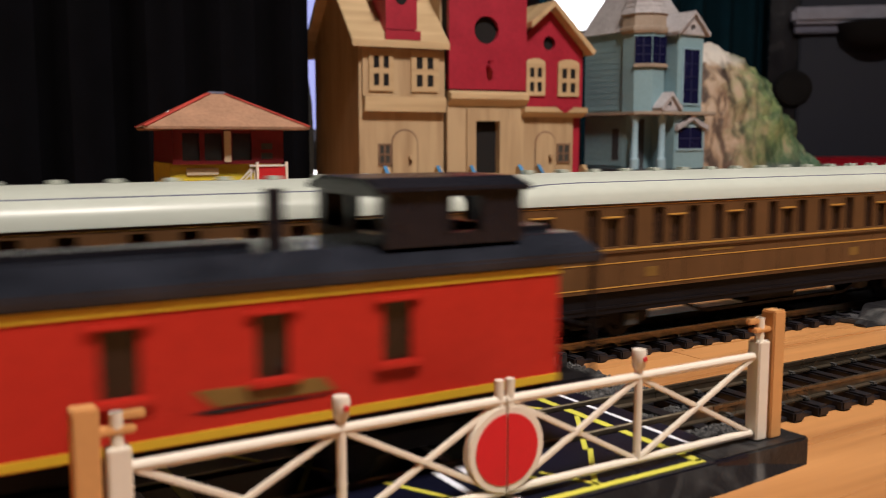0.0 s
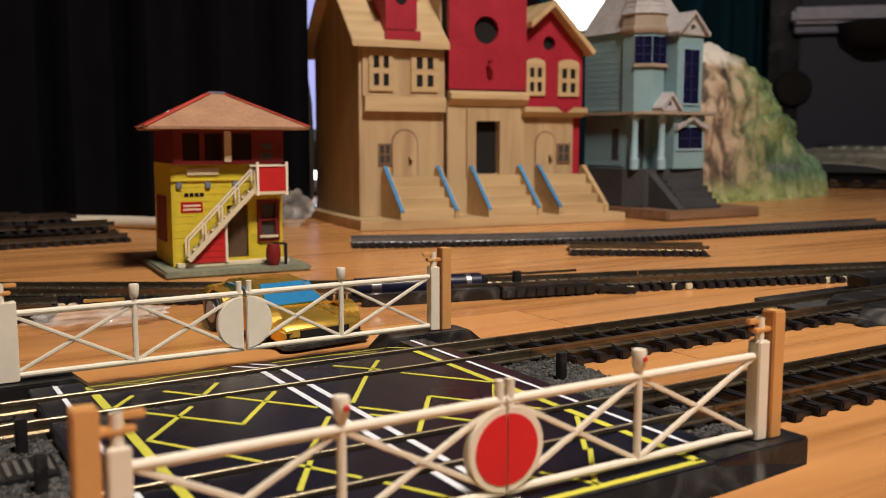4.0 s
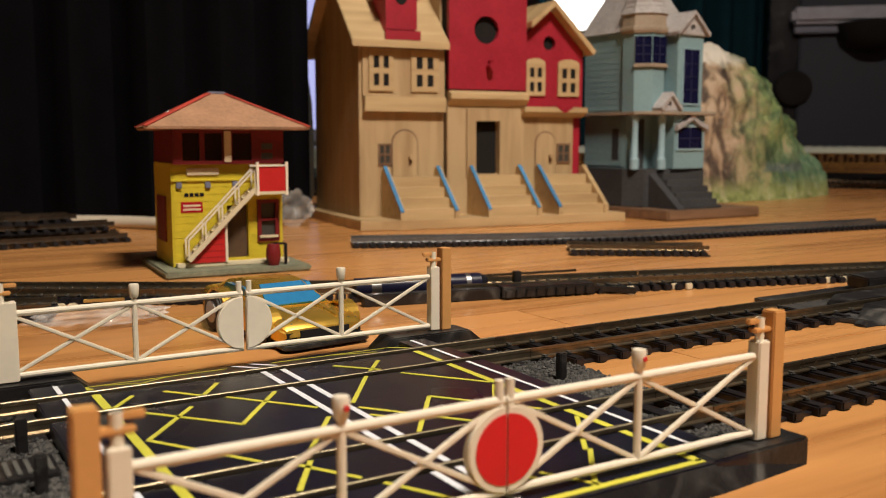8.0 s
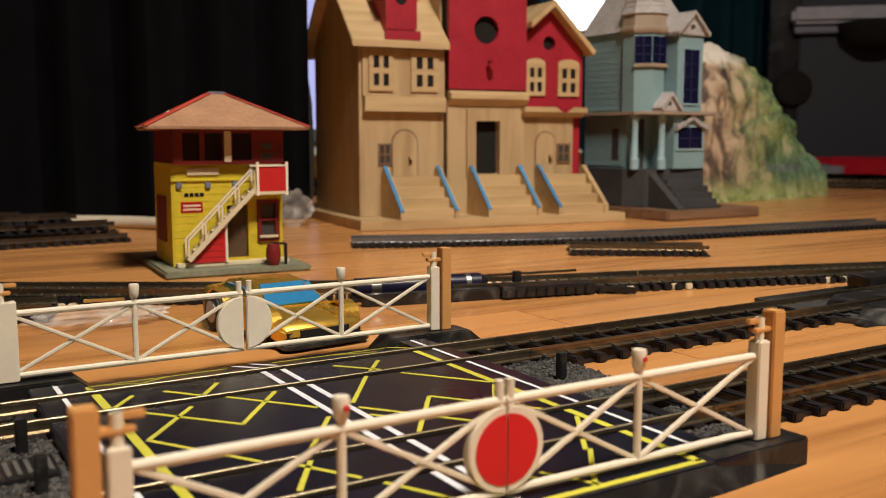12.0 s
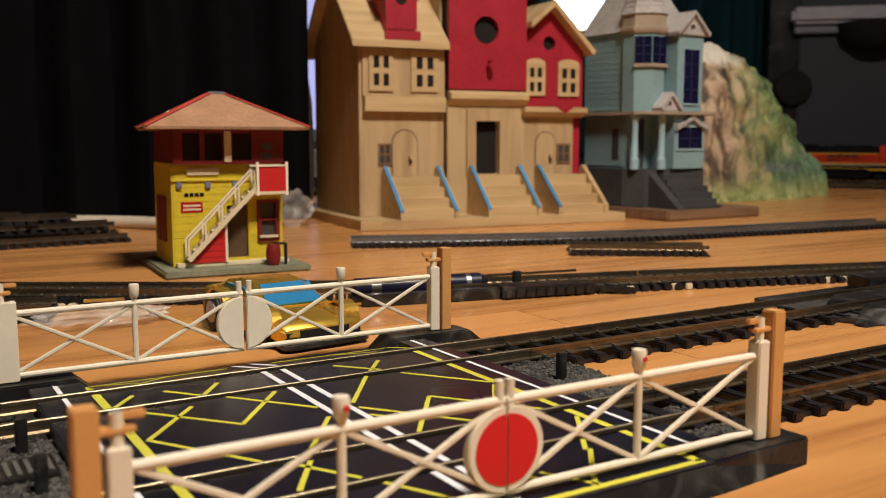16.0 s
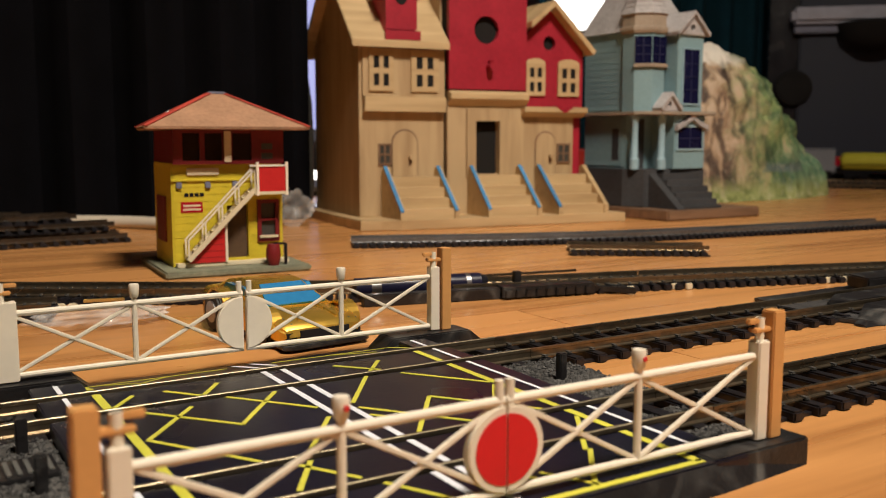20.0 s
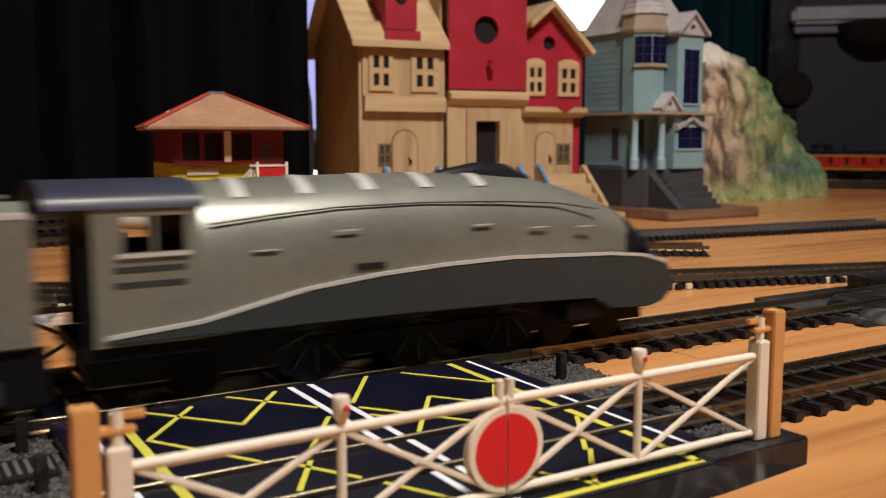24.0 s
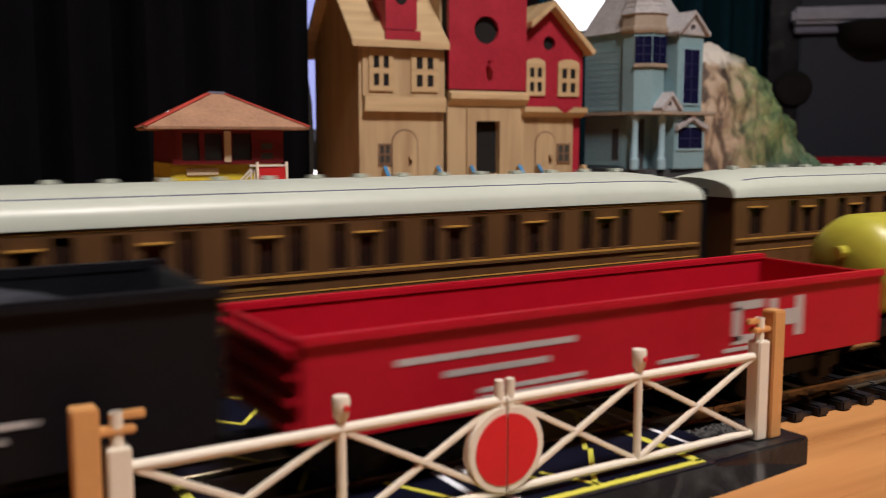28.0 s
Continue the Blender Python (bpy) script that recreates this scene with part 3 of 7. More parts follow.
def crossing():
    t = thing("level_crossing", "black plastic double-track level crossing with yellow box hatching", "level crossing")
    deck_z = 5.0
    # road slabs between and beside the rails
    gaps = [YF - 8.65, YF + 8.65, YR - 8.65, YR + 8.65]
    edges = [112.6, *[e for g in gaps for e in (g - 1.5, g + 1.5)], 232.0]
    for y0, y1 in zip(edges[::2], edges[1::2]):
        for x0, x1 in (((28.5, 136.5),) if y1 < 231 else ((28.5, 40.4), (127.6, 136.5))):
            part("road_slab", boxes([(x0, x1, y0, y1, 0.6, deck_z)]), "deck", t, "black smooth road slab, bluish sheen painted in", 0.3)
    for y in gaps:
        part("flangeway", boxes([(28.5, 136.5, y - 1.5, y + 1.5, 0.5, 3.2)]), "black_plastic", t)
        r = part("rail", sweep(B(), [(15.4, y, 0), (84, y, 0), (153.2, y, 0)], rail_profile(0)), "rail", t, "brown-sided nickel rail")
        part("rail_head", sweep(B(), [(15.4, y, 0), (84, y, 0), (153.2, y, 0)], rail_crown(0)), "rail_top", r, "bright worn rail head", smooth=True)
    # ballasted shoulders beyond the road
    for x0, x1 in ((15.0, 28.3), (136.7, 153.2)):
        for a, b, hh in ((gaps[1] + 3, gaps[2] - 3, 2.6), (gaps[0] - 18, gaps[0] - 3, 2.6), (gaps[3] + 3, gaps[3] + 12, 2.6), (gaps[0] + 3, gaps[1] - 3, 1.8), (gaps[2] + 3, gaps[3] - 3, 1.8)):
            if a < gaps[0] or a > gaps[3]:
                xa, xb = x0, x1
            else:
                xa, xb = (-16.0, x1) if x0 < 20 else (x0, 160.0)
            bed = part("ballast_shoulder", boxes([(xa, xb, a, b, 0.1, hh)]), "ballast", t, "grey speckled ballast", 0.6)
            tagged(part("loose_ballast", stones(xa, xb, a, b, hh), "stone", bed, "loose grey ballast stones"), kind="stuff")
        for y in (YF, YR):
            for k in range(2):
                xa = x0 + 3.4 + k * 7.5
                part("sleeper", boxes([(xa - 1.7, xa + 1.7, y - 14, y + 14, 0.05, 2.7)]), "sleeper", t)
    for x, y in PEGS:
        part("peg", boxes([(x - 1.1, x + 1.1, y - 1.1, y + 1.1, 2.5, 9.5)]), "black_plastic", t, "short black peg", 0.25)
    grate = part("drain_grating", boxes([(15.2, 26.4, 174.0, 185.5, 2.6, 3.6)]), "black_plastic", t, "small black grating", 0.2)
    for i in range(6):
        part("grating_bar", boxes([(15.6 + 1.8 * i, 16.5 + 1.8 * i, 175.6, 183.6, 3.62, 4.0)]), "faint", grate, "pale grey bar", 0.1)
    # raised kerb blocks that carry the gates, sloped at their ends
    for yc, s in ((117.6, -1), (239.4, 1)):
        for x0, x1, inner in ((14.0, 40.0, 1), (154.2, 128.0, -1)):
            outer = 6.5 if s > 0 else 0.0       # the far plinths are sloped outwards as well
            lo = [(x0 - inner * outer, 0.05), (x1 + inner * 6, 0.05), (x1, 5.3), (x1 - inner * 9, 5.3), (x0, 5.3)]
            part("gate_plinth", prism(B(), lo, "y", yc - 4.6, yc + 4.6), "black_plastic", t, "scuffed black plinth under the gate post", 0.4)
    part("ramp", prism(B(), [(112.5, 0.05), (110.2, 0.05), (112.5, 4.9)], "x", 40.5, 127.5), "black_plastic", t, "sloping black road ramp")
    part("ramp", prism(B(), [(221.9, 0.05), (247.6, 0.05), (247.6, 0.4), (223.0, deck_z), (221.9, deck_z)], "x", 40.5, 127.5), "deck", t, "black road ramp sloping to the floor, bluish sheen painted in")
    for xa, xb in ((40.4, 34.0), (127.6, 134.0)):
        part("ramp_cheek", loft(B(), [[(xa, 232.1, 0.05), (xa, 247.4, 0.05), (xa, 247.4, 0.4), (xa, 232.1, 3.3)], [(xb, 232.1, 0.05), (xb, 234.8, 0.05), (xb, 234.8, 4.9), (xb, 232.1, 4.9)]]), "black_plastic", t, "curved black ramp side")
    # tapered ends of the front ramp run into the plinths
    for xa, xb in ((127.6, 153.0), (40.4, 15.0)):
        part("ramp_end", loft(B(), [[(xa, 110.2, 0.05), (xa, 112.9, 0.05), (xa, 112.9, 4.9)], [(xb, 112.4, 0.05), (xb, 112.9, 0.05), (xb, 112.9, 4.9)]]), "black_plastic", t, "tapered black ramp end")
    # painted lines
    z0, z1 = deck_z + 0.02, deck_z + 0.14

    def stripe(xa, ya, xb, yb, w, paint):
        # broken where rails pass
        d = Vector((xb - xa, yb - ya)); L = d.length
        cuts = sorted({0.0, 1.0, *[min(1, max(0, (e - ya) / d.y)) for g in gaps for e in (g - 1.7, g + 1.7)]}) if abs(d.y) > 1e-6 else [0.0, 1.0]
        for a, b in zip(cuts, cuts[1:]):
            mid = ya + d.y * (a + b) / 2
            if (b - a) * L < 0.4 or any(abs(mid - g) < 1.7 for g in gaps):
                continue
            p, q = Vector((xa, ya)) + d * a, Vector((xa, ya)) + d * b
            n = Vector((-d.y, d.x)).normalized() * w / 2
            part("painted_line", prism(B(), [tuple(p - n), tuple(q - n), tuple(q + n), tuple(p + n)], "z", z0, z1), paint, t, "white road line" if paint == "white_paint" else "yellow hatching line")

    def slope_stripe(xa, ya, xb, yb, w, paint):
        # on the far ramp
        d = Vector((xb - xa, yb - ya))
        n = Vector((-d.y, d.x)).normalized() * w / 2
        rise = lambda y: deck_z - (y - 223.0) * 4.6 / 24.6
        ring = [Vector(p) + k * n for p, k in (((xa, ya), -1), ((xb, yb), -1), ((xb, yb), 1), ((xa, ya), 1))]
        part("painted_line", loft(B(), [[(p.x, p.y, rise(p.y) + z) for p in ring] for z in (0.02, 0.14)]), paint, t, "white road line" if paint == "white_paint" else "yellow hatching line")

    for x in (34.3, 131.4):
        stripe(x, 121.0, x, 231.0, 1.1, "white_paint")
    for x in (81.4, 86.5):
        stripe(x, 113.5, x, 218.5, 1.5, "white_paint")
        slope_stripe(x, 223.2, x, 243.0, 1.6, "white_paint")
    for x in (41.0, 125.6):
        stripe(x, 114.8, x, 218.5, 1.9, "yellow_paint")
        slope_stripe(x, 223.2, x, 235.5, 1.6, "yellow_paint")
    stripe(40.1, 114.8, 126.5, 114.8, 1.5, "yellow_paint")
    for xa, ya, xb, yb in ((40.6, 235.0, 77.5, 235.0), (90.0, 235.0, 126.5, 235.0), (52.5, 223.4, 61.5, 234.4), (52.5, 223.4, 45.0, 234.4), (116.0, 223.4, 107.0, 234.4)):
        slope_stripe(xa, ya, xb, yb, 0.85, "yellow_paint")
    # crossed hatching, road half by road half
    left = ((43, 179, 57, 197.5), (43, 179, 57.5, 156), (45.6, 200, 62.2, 179.4), (62.2, 179.4, 77.2, 199.7), (55.2, 213.3, 61.8, 204.7), (61.8, 204.7, 68.2, 214.2))
    middle = ((65.9, 201.1, 80.3, 182.5), (41.5, 204, 48.1, 213.2), (57.8, 139.4, 65.3, 152), (62.6, 150.8, 69.3, 139.4), (71.6, 135.4, 79, 121), (64.4, 152.5, 79.5, 175))
    right = ((87.6, 172.0, 92.5, 165.5), (88.4, 181.7, 102.6, 202.6), (111.9, 214.4, 103.9, 204), (99.1, 215, 108.3, 204.4), (110.6, 199.6, 124.5, 180.5), (89.7, 155, 105.7, 177.6))
    outer = ((105.7, 177.6, 121.5, 156), (88.0, 178, 105, 155), (97.2, 125.4, 102.5, 115.5), (113.1, 130.5, 101.4, 115.5), (88, 134, 95, 123.5), (109, 156, 124, 178), (112, 130.5, 124.4, 148))
    for seg in (*left, *middle, *right, *outer):
        stripe(*seg, 1.05, "yellow_paint")
    return t


def gate(x_hinge, y, toward, face, tilt, group="crossing gates", heel=3.0):
    """One leaf of a crossing gate with its hinge post. toward: +1 when the leaf runs to +x. face: the side of the red disc, or 0."""
    leaf = 58.05 if face else 57.7
    t = thing("crossing_gate", "white plastic crossing gate leaf with braces" + (", half red disc" if face else ""), "gate", P(x_hinge, y, 5.3, 0, 0, tilt), group)
    s = toward
    part("heel_post", boxes([(*sorted((s * (heel - 3.0), -s * 3.0)), -1.5, 1.5, 0.2, 19.6)]), "white_plastic", t, "square white heel post", 0.22)
    part("pivot_pin", cyl(B(), (-s * 1.5, 0, 19.6), (-s * 1.5, 0, 24.0), 0.9), "white_plastic", t, smooth=True)
    part("top_rail", cyl(B(), (0, 0, 16.6), (s * leaf, 0, 16.6), 0.8, 10), "white_plastic", t, smooth=True)
    part("bottom_rail", cyl(B(), (0, 0, 1.5), (s * leaf, 0, 1.5), 0.75, 10), "white_plastic", t, smooth=True)
    mid = leaf * 0.508
    part("middle_post", cyl(B(), (s * mid, 0, 1.5), (s * mid, 0, 18.4), 0.75, 10), "white_plastic", t, smooth=True)
    lamp = part("lamp", lathe(B(), [(0.9, 18.0), (1.15, 18.4), (1.4, 20.9), (1.2, 21.5)], 12, s * mid, 0), "white_plastic", t, "small white gate lamp" + (" with a red dot" if face else ""), smooth=True)
    if face:
        part("lamp_lens", cyl(B(), (s * mid + 0.2, face * 1.1, 19.9), (s * mid + 0.35, face * 1.5, 19.9), 0.48, 10), "red_plastic", lamp)
    for a, b in ((0.6, mid - 0.4), (mid + 0.4, leaf - 1.0)):
        part("brace", bar(B(), (s * a, 0.1, 1.8), (s * b, 0.1, 16.2), 0.95, 0.95), "white_plastic", t, bevel=0.2)
        part("brace", bar(B(), (s * a, -0.1, 16.2), (s * b, -0.1, 1.8), 0.95, 0.95), "white_plastic", t, bevel=0.2)
    part("meeting_post", cyl(B(), (s * (leaf - 0.9), 0, 1.5), (s * (leaf - 0.9), 0, 20.0), 0.78, 10), "white_plastic", t, smooth=True)
    # half disc
    def half(r, y0, y1):
        pts = [(s * leaf, 8.7 - r)] + [(s * (leaf - r * math.cos(a)), 8.7 + r * math.sin(a)) for a in [math.pi * (k / 20 - 0.5) for k in range(1, 20)]] + [(s * leaf, 8.7 + r)]
        return prism(B(), pts, "y", y0, y1)
    f = face if face else -1
    disc = part("half_disc", half(7.2, -0.9, 0.9), "white_plastic", t, "white half disc", 0.2)
    if face:
        part("disc_face", half(5.9, f * 0.9, f * 1.02), "red_plastic", disc, "bright red half disc face")
    # tan post beside the hinge with its two straps
    post = thing("gate_post", "square tan plastic gate post with hinge straps", "post", P(x_hinge - s * 5.4, y, 5.3), "gate posts")
    part("post", prism(B(), [(-1.65, -1.65), (1.65, -1.65), (1.65, 1.65), (-1.65, 1.65)], "z", 0, 25.2), "tan_plastic", post, bevel=0.25)
    part("hinge_strap", boxes([(min(0, s * 6.2), max(0, s * 6.2), -1.0, 1.0, 21.2, 22.2)]), "tan_plastic", post, bevel=0.25)
    part("hinge_stop", boxes([(min(s * 3.0, s * 7.5), max(s * 3.0, s * 7.5), -0.55, 0.55, 22.9, 24.0)]), "tan_plastic", post, bevel=0.2)
    return t


def gates():
    gate(84.2 - 58.2, 118.0, 1, -1, 0.0)
    gate(84.2 + 58.2, 117.6, -1, -1, -0.4)
    gate(84.2 - 58.2, 239.4, 1, 0, 0.0, heel=4.8)
    gate(84.2 + 58.2, 239.4, -1, 0, 0.0)


running_lines()
sidings()
crossing()
gates()


# ---- rolling stock: x forward along the track, y across, z up from the rail tops ----
def wheel_mesh(r):
    bm = B()
    cyl(bm, (0, -1.1, 0), (0, 1.1, 0), r, 18)
    cyl(bm, (0, -1.5, 0), (0, -1.1, 0), r * 0.55, 12)
    return mesh_from(bm, "wheel", M["under"], 0.2, True)


WHEEL = wheel_mesh(6.0)


def bogie(car, x, wheelbase=26.0):
    b = part("bogie", boxes([(x - wheelbase / 2 - 6, x + wheelbase / 2 + 6, s * 9.6 - 1.2, s * 9.6 + 1.2, 4.5, 8.5) for s in (-1, 1)] +
                            [(x - 5, x + 5, -9, 9, 6, 10)] + [(x + d - 2.4, x + d + 2.4, s * 10.4 - 1.2, s * 10.4 + 1.2, 2.6, 8.0) for s in (-1, 1) for d in (-wheelbase / 2, wheelbase / 2)]),
             "under", car, "black bogie", 0.4)
    for d in (-wheelbase / 2, wheelbase / 2):
        for s in (-1, 1):
            share("wheel", WHEEL, b, P(x + d, s * 8.0, 6.0, 0, 0, 0 if s < 0 else 180))
        part("axle", cyl(B(), (x + d, -7, 6), (x + d, 7, 6), 1.0, 8), "under", b)


def coupler(car, x, d):
    part("coupling", boxes([(min(x, x + d), max(x, x + d), -1.3, 1.3, 7.2, 9.2), (min(x + d * 0.8, x + d), max(x + d * 0.8, x + d), -3.5, 3.5, 7.0, 10.2)]), "under", car, bevel=0.2)


def coach(name, brake):
    """Teak coach, 218 long. brake: the guard's end has few windows."""
    c = thing(name, "teak-brown corridor coach with pale roof and gold lining" + (", guard's brake end" if brake else ""), "railway coach", group="teak coaches")
    h, w = 110.0, 17.0
    # a door window with a quarter light on each side for every compartment: (x0, x1, z0, z1)
    doors = [-h + 10 + 24.7 * k for k in range(9)]
    if brake:
        doors = [-h + 17, -h + 71.3] + doors[3:]
    wins = []
    for k, d in enumerate(doors):
        end = k == 0 or d == doors[-1]
        wins.append((d - 2.3, d + 2.3, 27.9, 35.6) if not end else (d - 2.8, d + 2.8, 28.4, 36.3))
        if not end and not (brake and k == 1):
            wins += [(d - 9.2, d - 4.9, 27.9, 38.4), (d + 4.9, d + 9.2, 27.9, 38.4)]
    wins = sorted((round(a, 2), round(b, 2), p, q) for a, b, p, q in wins)
    for s in (-1, 1):
        y0, y1 = (s * w, s * (w - 1.2)) if s > 0 else (-w, -w + 1.2)
        side = part("side_panel", holed(B(), -h, h, 15.2, 40.2, y0, y1, wins), "teak", c, "brown teak-grained side")
        yo = s * (w + 0.12)
        for z, t in ((26.9, 0.5), (23.1, 0.3), (16.3, 0.32), (39.2, 0.25)):
            part("lining", boxes([(-h + 1, h - 1, min(yo, s * w), max(yo, s * w), z, z + t)]), "gold_line", side, "thin gold lining")
        for a, b, p, q in wins:
            part("window_pane", boxes([(a, b, s * (w - 1.0) - 0.15, s * (w - 1.0) + 0.15, p, q)]), "dark_glass", side)
            if q < 37:
                part("ventilator", boxes([(a - 1.0, b + 1.0, min(yo + s * 0.4, s * w), max(yo + s * 0.4, s * w), q + 0.4, q + 0.85)]), "gold_line", side, "gold-edged ventilator hood")
        dx = [e for d in doors for e in (d - 3.8, d + 3.6)]
        for a in dx:
            part("door_seam", boxes([(a, a + 0.2, *sorted((s * w, s * (w + 0.05))), 16.9, 38.6)]), "dark_glass", side)
        part("waist_bead", boxes([(-h + 0.6, h - 0.6, *sorted((s * w, s * (w + 0.5))), 26.0, 26.8)]), "teak", side, "raised teak bead under the windows", 0.2)
        marks("lettering_bar", ((-87, -74, 24.5, 0.7) if brake else (-40, -26, 24.5, 0.7), (82, 96, 24.5, 0.7)), w, s, "old_gold", side, "dull gilt lettering")
        if brake:
            for a, b in ((-86.5, -74.5), (-56, -49.5)):
                grille = part("guard_ventilator", boxes([(a, b, *sorted((s * w, s * (w + 0.3))), 37.3, 39.1)]), "teak", side, "dark slotted ventilator over the guard's room")
                part("ventilator_edge", boxes([(a - 0.4, b + 0.4, *sorted((s * w, s * (w + 0.5))), 36.85, 37.25)]), "gold_line", grille, "gold edge")
                for i in range(int((b - a) / 3)):
                    part("slot", boxes([(a + 0.7 + 3 * i, a + 2.6 + 3 * i, *sorted((s * (w + 0.25), s * (w + 0.36))), 37.6, 38.8)]), "dark_glass", grille)
        for x in (34,) if brake else (-60, 34):
            part("crest", boxes([(x - 2.4, x + 2.4, *sorted((s * w, s * (w + 0.06))), 18.6, 21.4)]), "old_gold", side, "faded gilt crest")
        part("footboard", boxes([(-h + 6, h - 6, s * 15.0 - 1.2, s * 15.0 + 1.2, 10.2, 11.0)]), "under", c)
    # compartments seen through the panes
    part("interior", boxes([(-h + 2, h - 2, -0.5, 0.5, 15.5, 39.5)] + [(-h + 26 + 26 * i, -h + 27 + 26 * i, -14, 14, 15.5, 39) for i in range(7)]), "buff", c, "buff compartment walls")
    for s in (-1, 1):
        e = part("end_panel", boxes([(min(s * h, s * (h - 1.2)), max(s * h, s * (h - 1.2)), -w + 1.25, w - 1.25, 15.2, 40.1)]), "teak", c, "brown coach end")
        part("gangway", boxes([(min(s * h, s * (h + 5)), max(s * h, s * (h + 5)), -6.4, 6.4, 12.5, 42.5)]), "under", e, "black corridor bellows", 0.5)
        for y in (-12, 12):
            part("buffer", cyl(B(), (s * h, y, 11.5), (s * (h + 6), y, 11.5), 1.2, 10), "under", c, smooth=True)
        coupler(c, s * h, s * 9.0)
    # domed roof with rounded ends
    rings = []
    for x, k in ((-h - 0.6, 0.70), (-h + 2, 0.77), (-h + 7, 0.87), (-h + 14, 0.95), (-h + 21, 0.99), (-h + 28, 1.0), (0, 1.0), (h - 28, 1.0), (h - 21, 0.99), (h - 14, 0.95), (h - 7, 0.87), (h - 2, 0.77), (h + 0.6, 0.70)):
        rings.append([(x, (w + 0.5) * math.cos(math.pi * i / 16), 40.0 + (8.2 * k) * math.sin(math.pi * i / 16) ** 0.72) for i in range(17)])
    roof = part("roof", loft(B(), rings), "coach_roof", c, "pale grey-white domed roof", smooth=True)
    for s in (-1, 1):
        part("rain_strip", bar(B(), (-h + 24, s * 13.6, 45.75), (h - 24, s * 13.6, 45.75), 0.36, 0.5), "rim_grey", roof, "thin grey rain strip")
        for e in (-1, 1):
            part("rain_strip", bar(bar(B(), (e * (h - 24), s * 13.6, 45.75), (e * (h - 14), s * 13.6, 45.5), 0.36, 0.5), (e * (h - 14), s * 13.6, 45.5), (e * (h - 7), s * 13.6, 45.05), 0.36, 0.5), "rim_grey", roof)
    for i in range(16):
        x = -h + 18 + i * 12.2
        part("roof_vent", boxes([(x - 1.5, x + 1.5, -1.6, 1.6, 47.9, 49.1)]), "coach_roof", roof, bevel=0.3)
    part("floor_frame", boxes([(-h + 1, h - 1, -14, 14, 13, 15.1)]), "under", c)
    for s in (-1, 1):
        part("solebar", boxes([(-h, h, s * 15.2 - 0.8, s * 15.2 + 0.8, 8.8, 15.15)]), "under", c, "deep black solebar")
    part("truss_rod", boxes([(-34, 34, s * 13 - 0.6, s * 13 + 0.6, 5.0, 6.0) for s in (-1, 1)]), "under", c)
    for s in (-1, 1):
        for a, b in ((-52, -34), (52, 34)):
            part("truss_strut", bar(B(), (a, s * 13, 12), (b, s * 13, 5.5), 1.0, 1.0), "under", c)
    part("battery_box", boxes([(-14, 10, -13, 13, 6, 12)]), "under", c, bevel=0.4)
    for x in (-h + 29, h - 29):
        bogie(c, x, 32)
        for s in (-1, 1):
            frame_plate = part("bogie_frame", prism(B(), [(x - 24, 8.6), (x - 24, 5.2), (x - 19, 3.4), (x - 13, 3.4), (x - 9, 6.0), (x + 9, 6.0), (x + 13, 3.4), (x + 19, 3.4), (x + 24, 5.2), (x + 24, 8.6)], "y", *sorted((s * 11.8, s * 13.2))), "under", c, "black bogie side frame", 0.3)
            for d in (-16, 16):
                part("axle_box", boxes([(x + d - 2.4, x + d + 2.4, *sorted((s * 13.2, s * 14.6)), 4.2, 8.0)]), "slate", frame_plate, "dark axle box", 0.3)
            part("bolster_spring", boxes([(x - 6, x + 6, *sorted((s * 13.2, s * 14.2)), 4.6, 7.4)]), "under", frame_plate, bevel=0.3)
    return c


def arch(x, w, zb, zt, n=18, flat=0.5):
    """A ring across the track: upright sides, then an arched top."""
    zs = zb + (zt - zb) * flat
    pts = [(x, w, zb), (x, w, zb + (zs - zb) * 0.5)]
    pts += [(x, w * math.cos(math.pi * i / n), zs + (zt - zs) * math.sin(math.pi * i / n)) for i in range(n + 1)]
    return pts + [(x, -w, zb + (zs - zb) * 0.5), (x, -w, zb)]


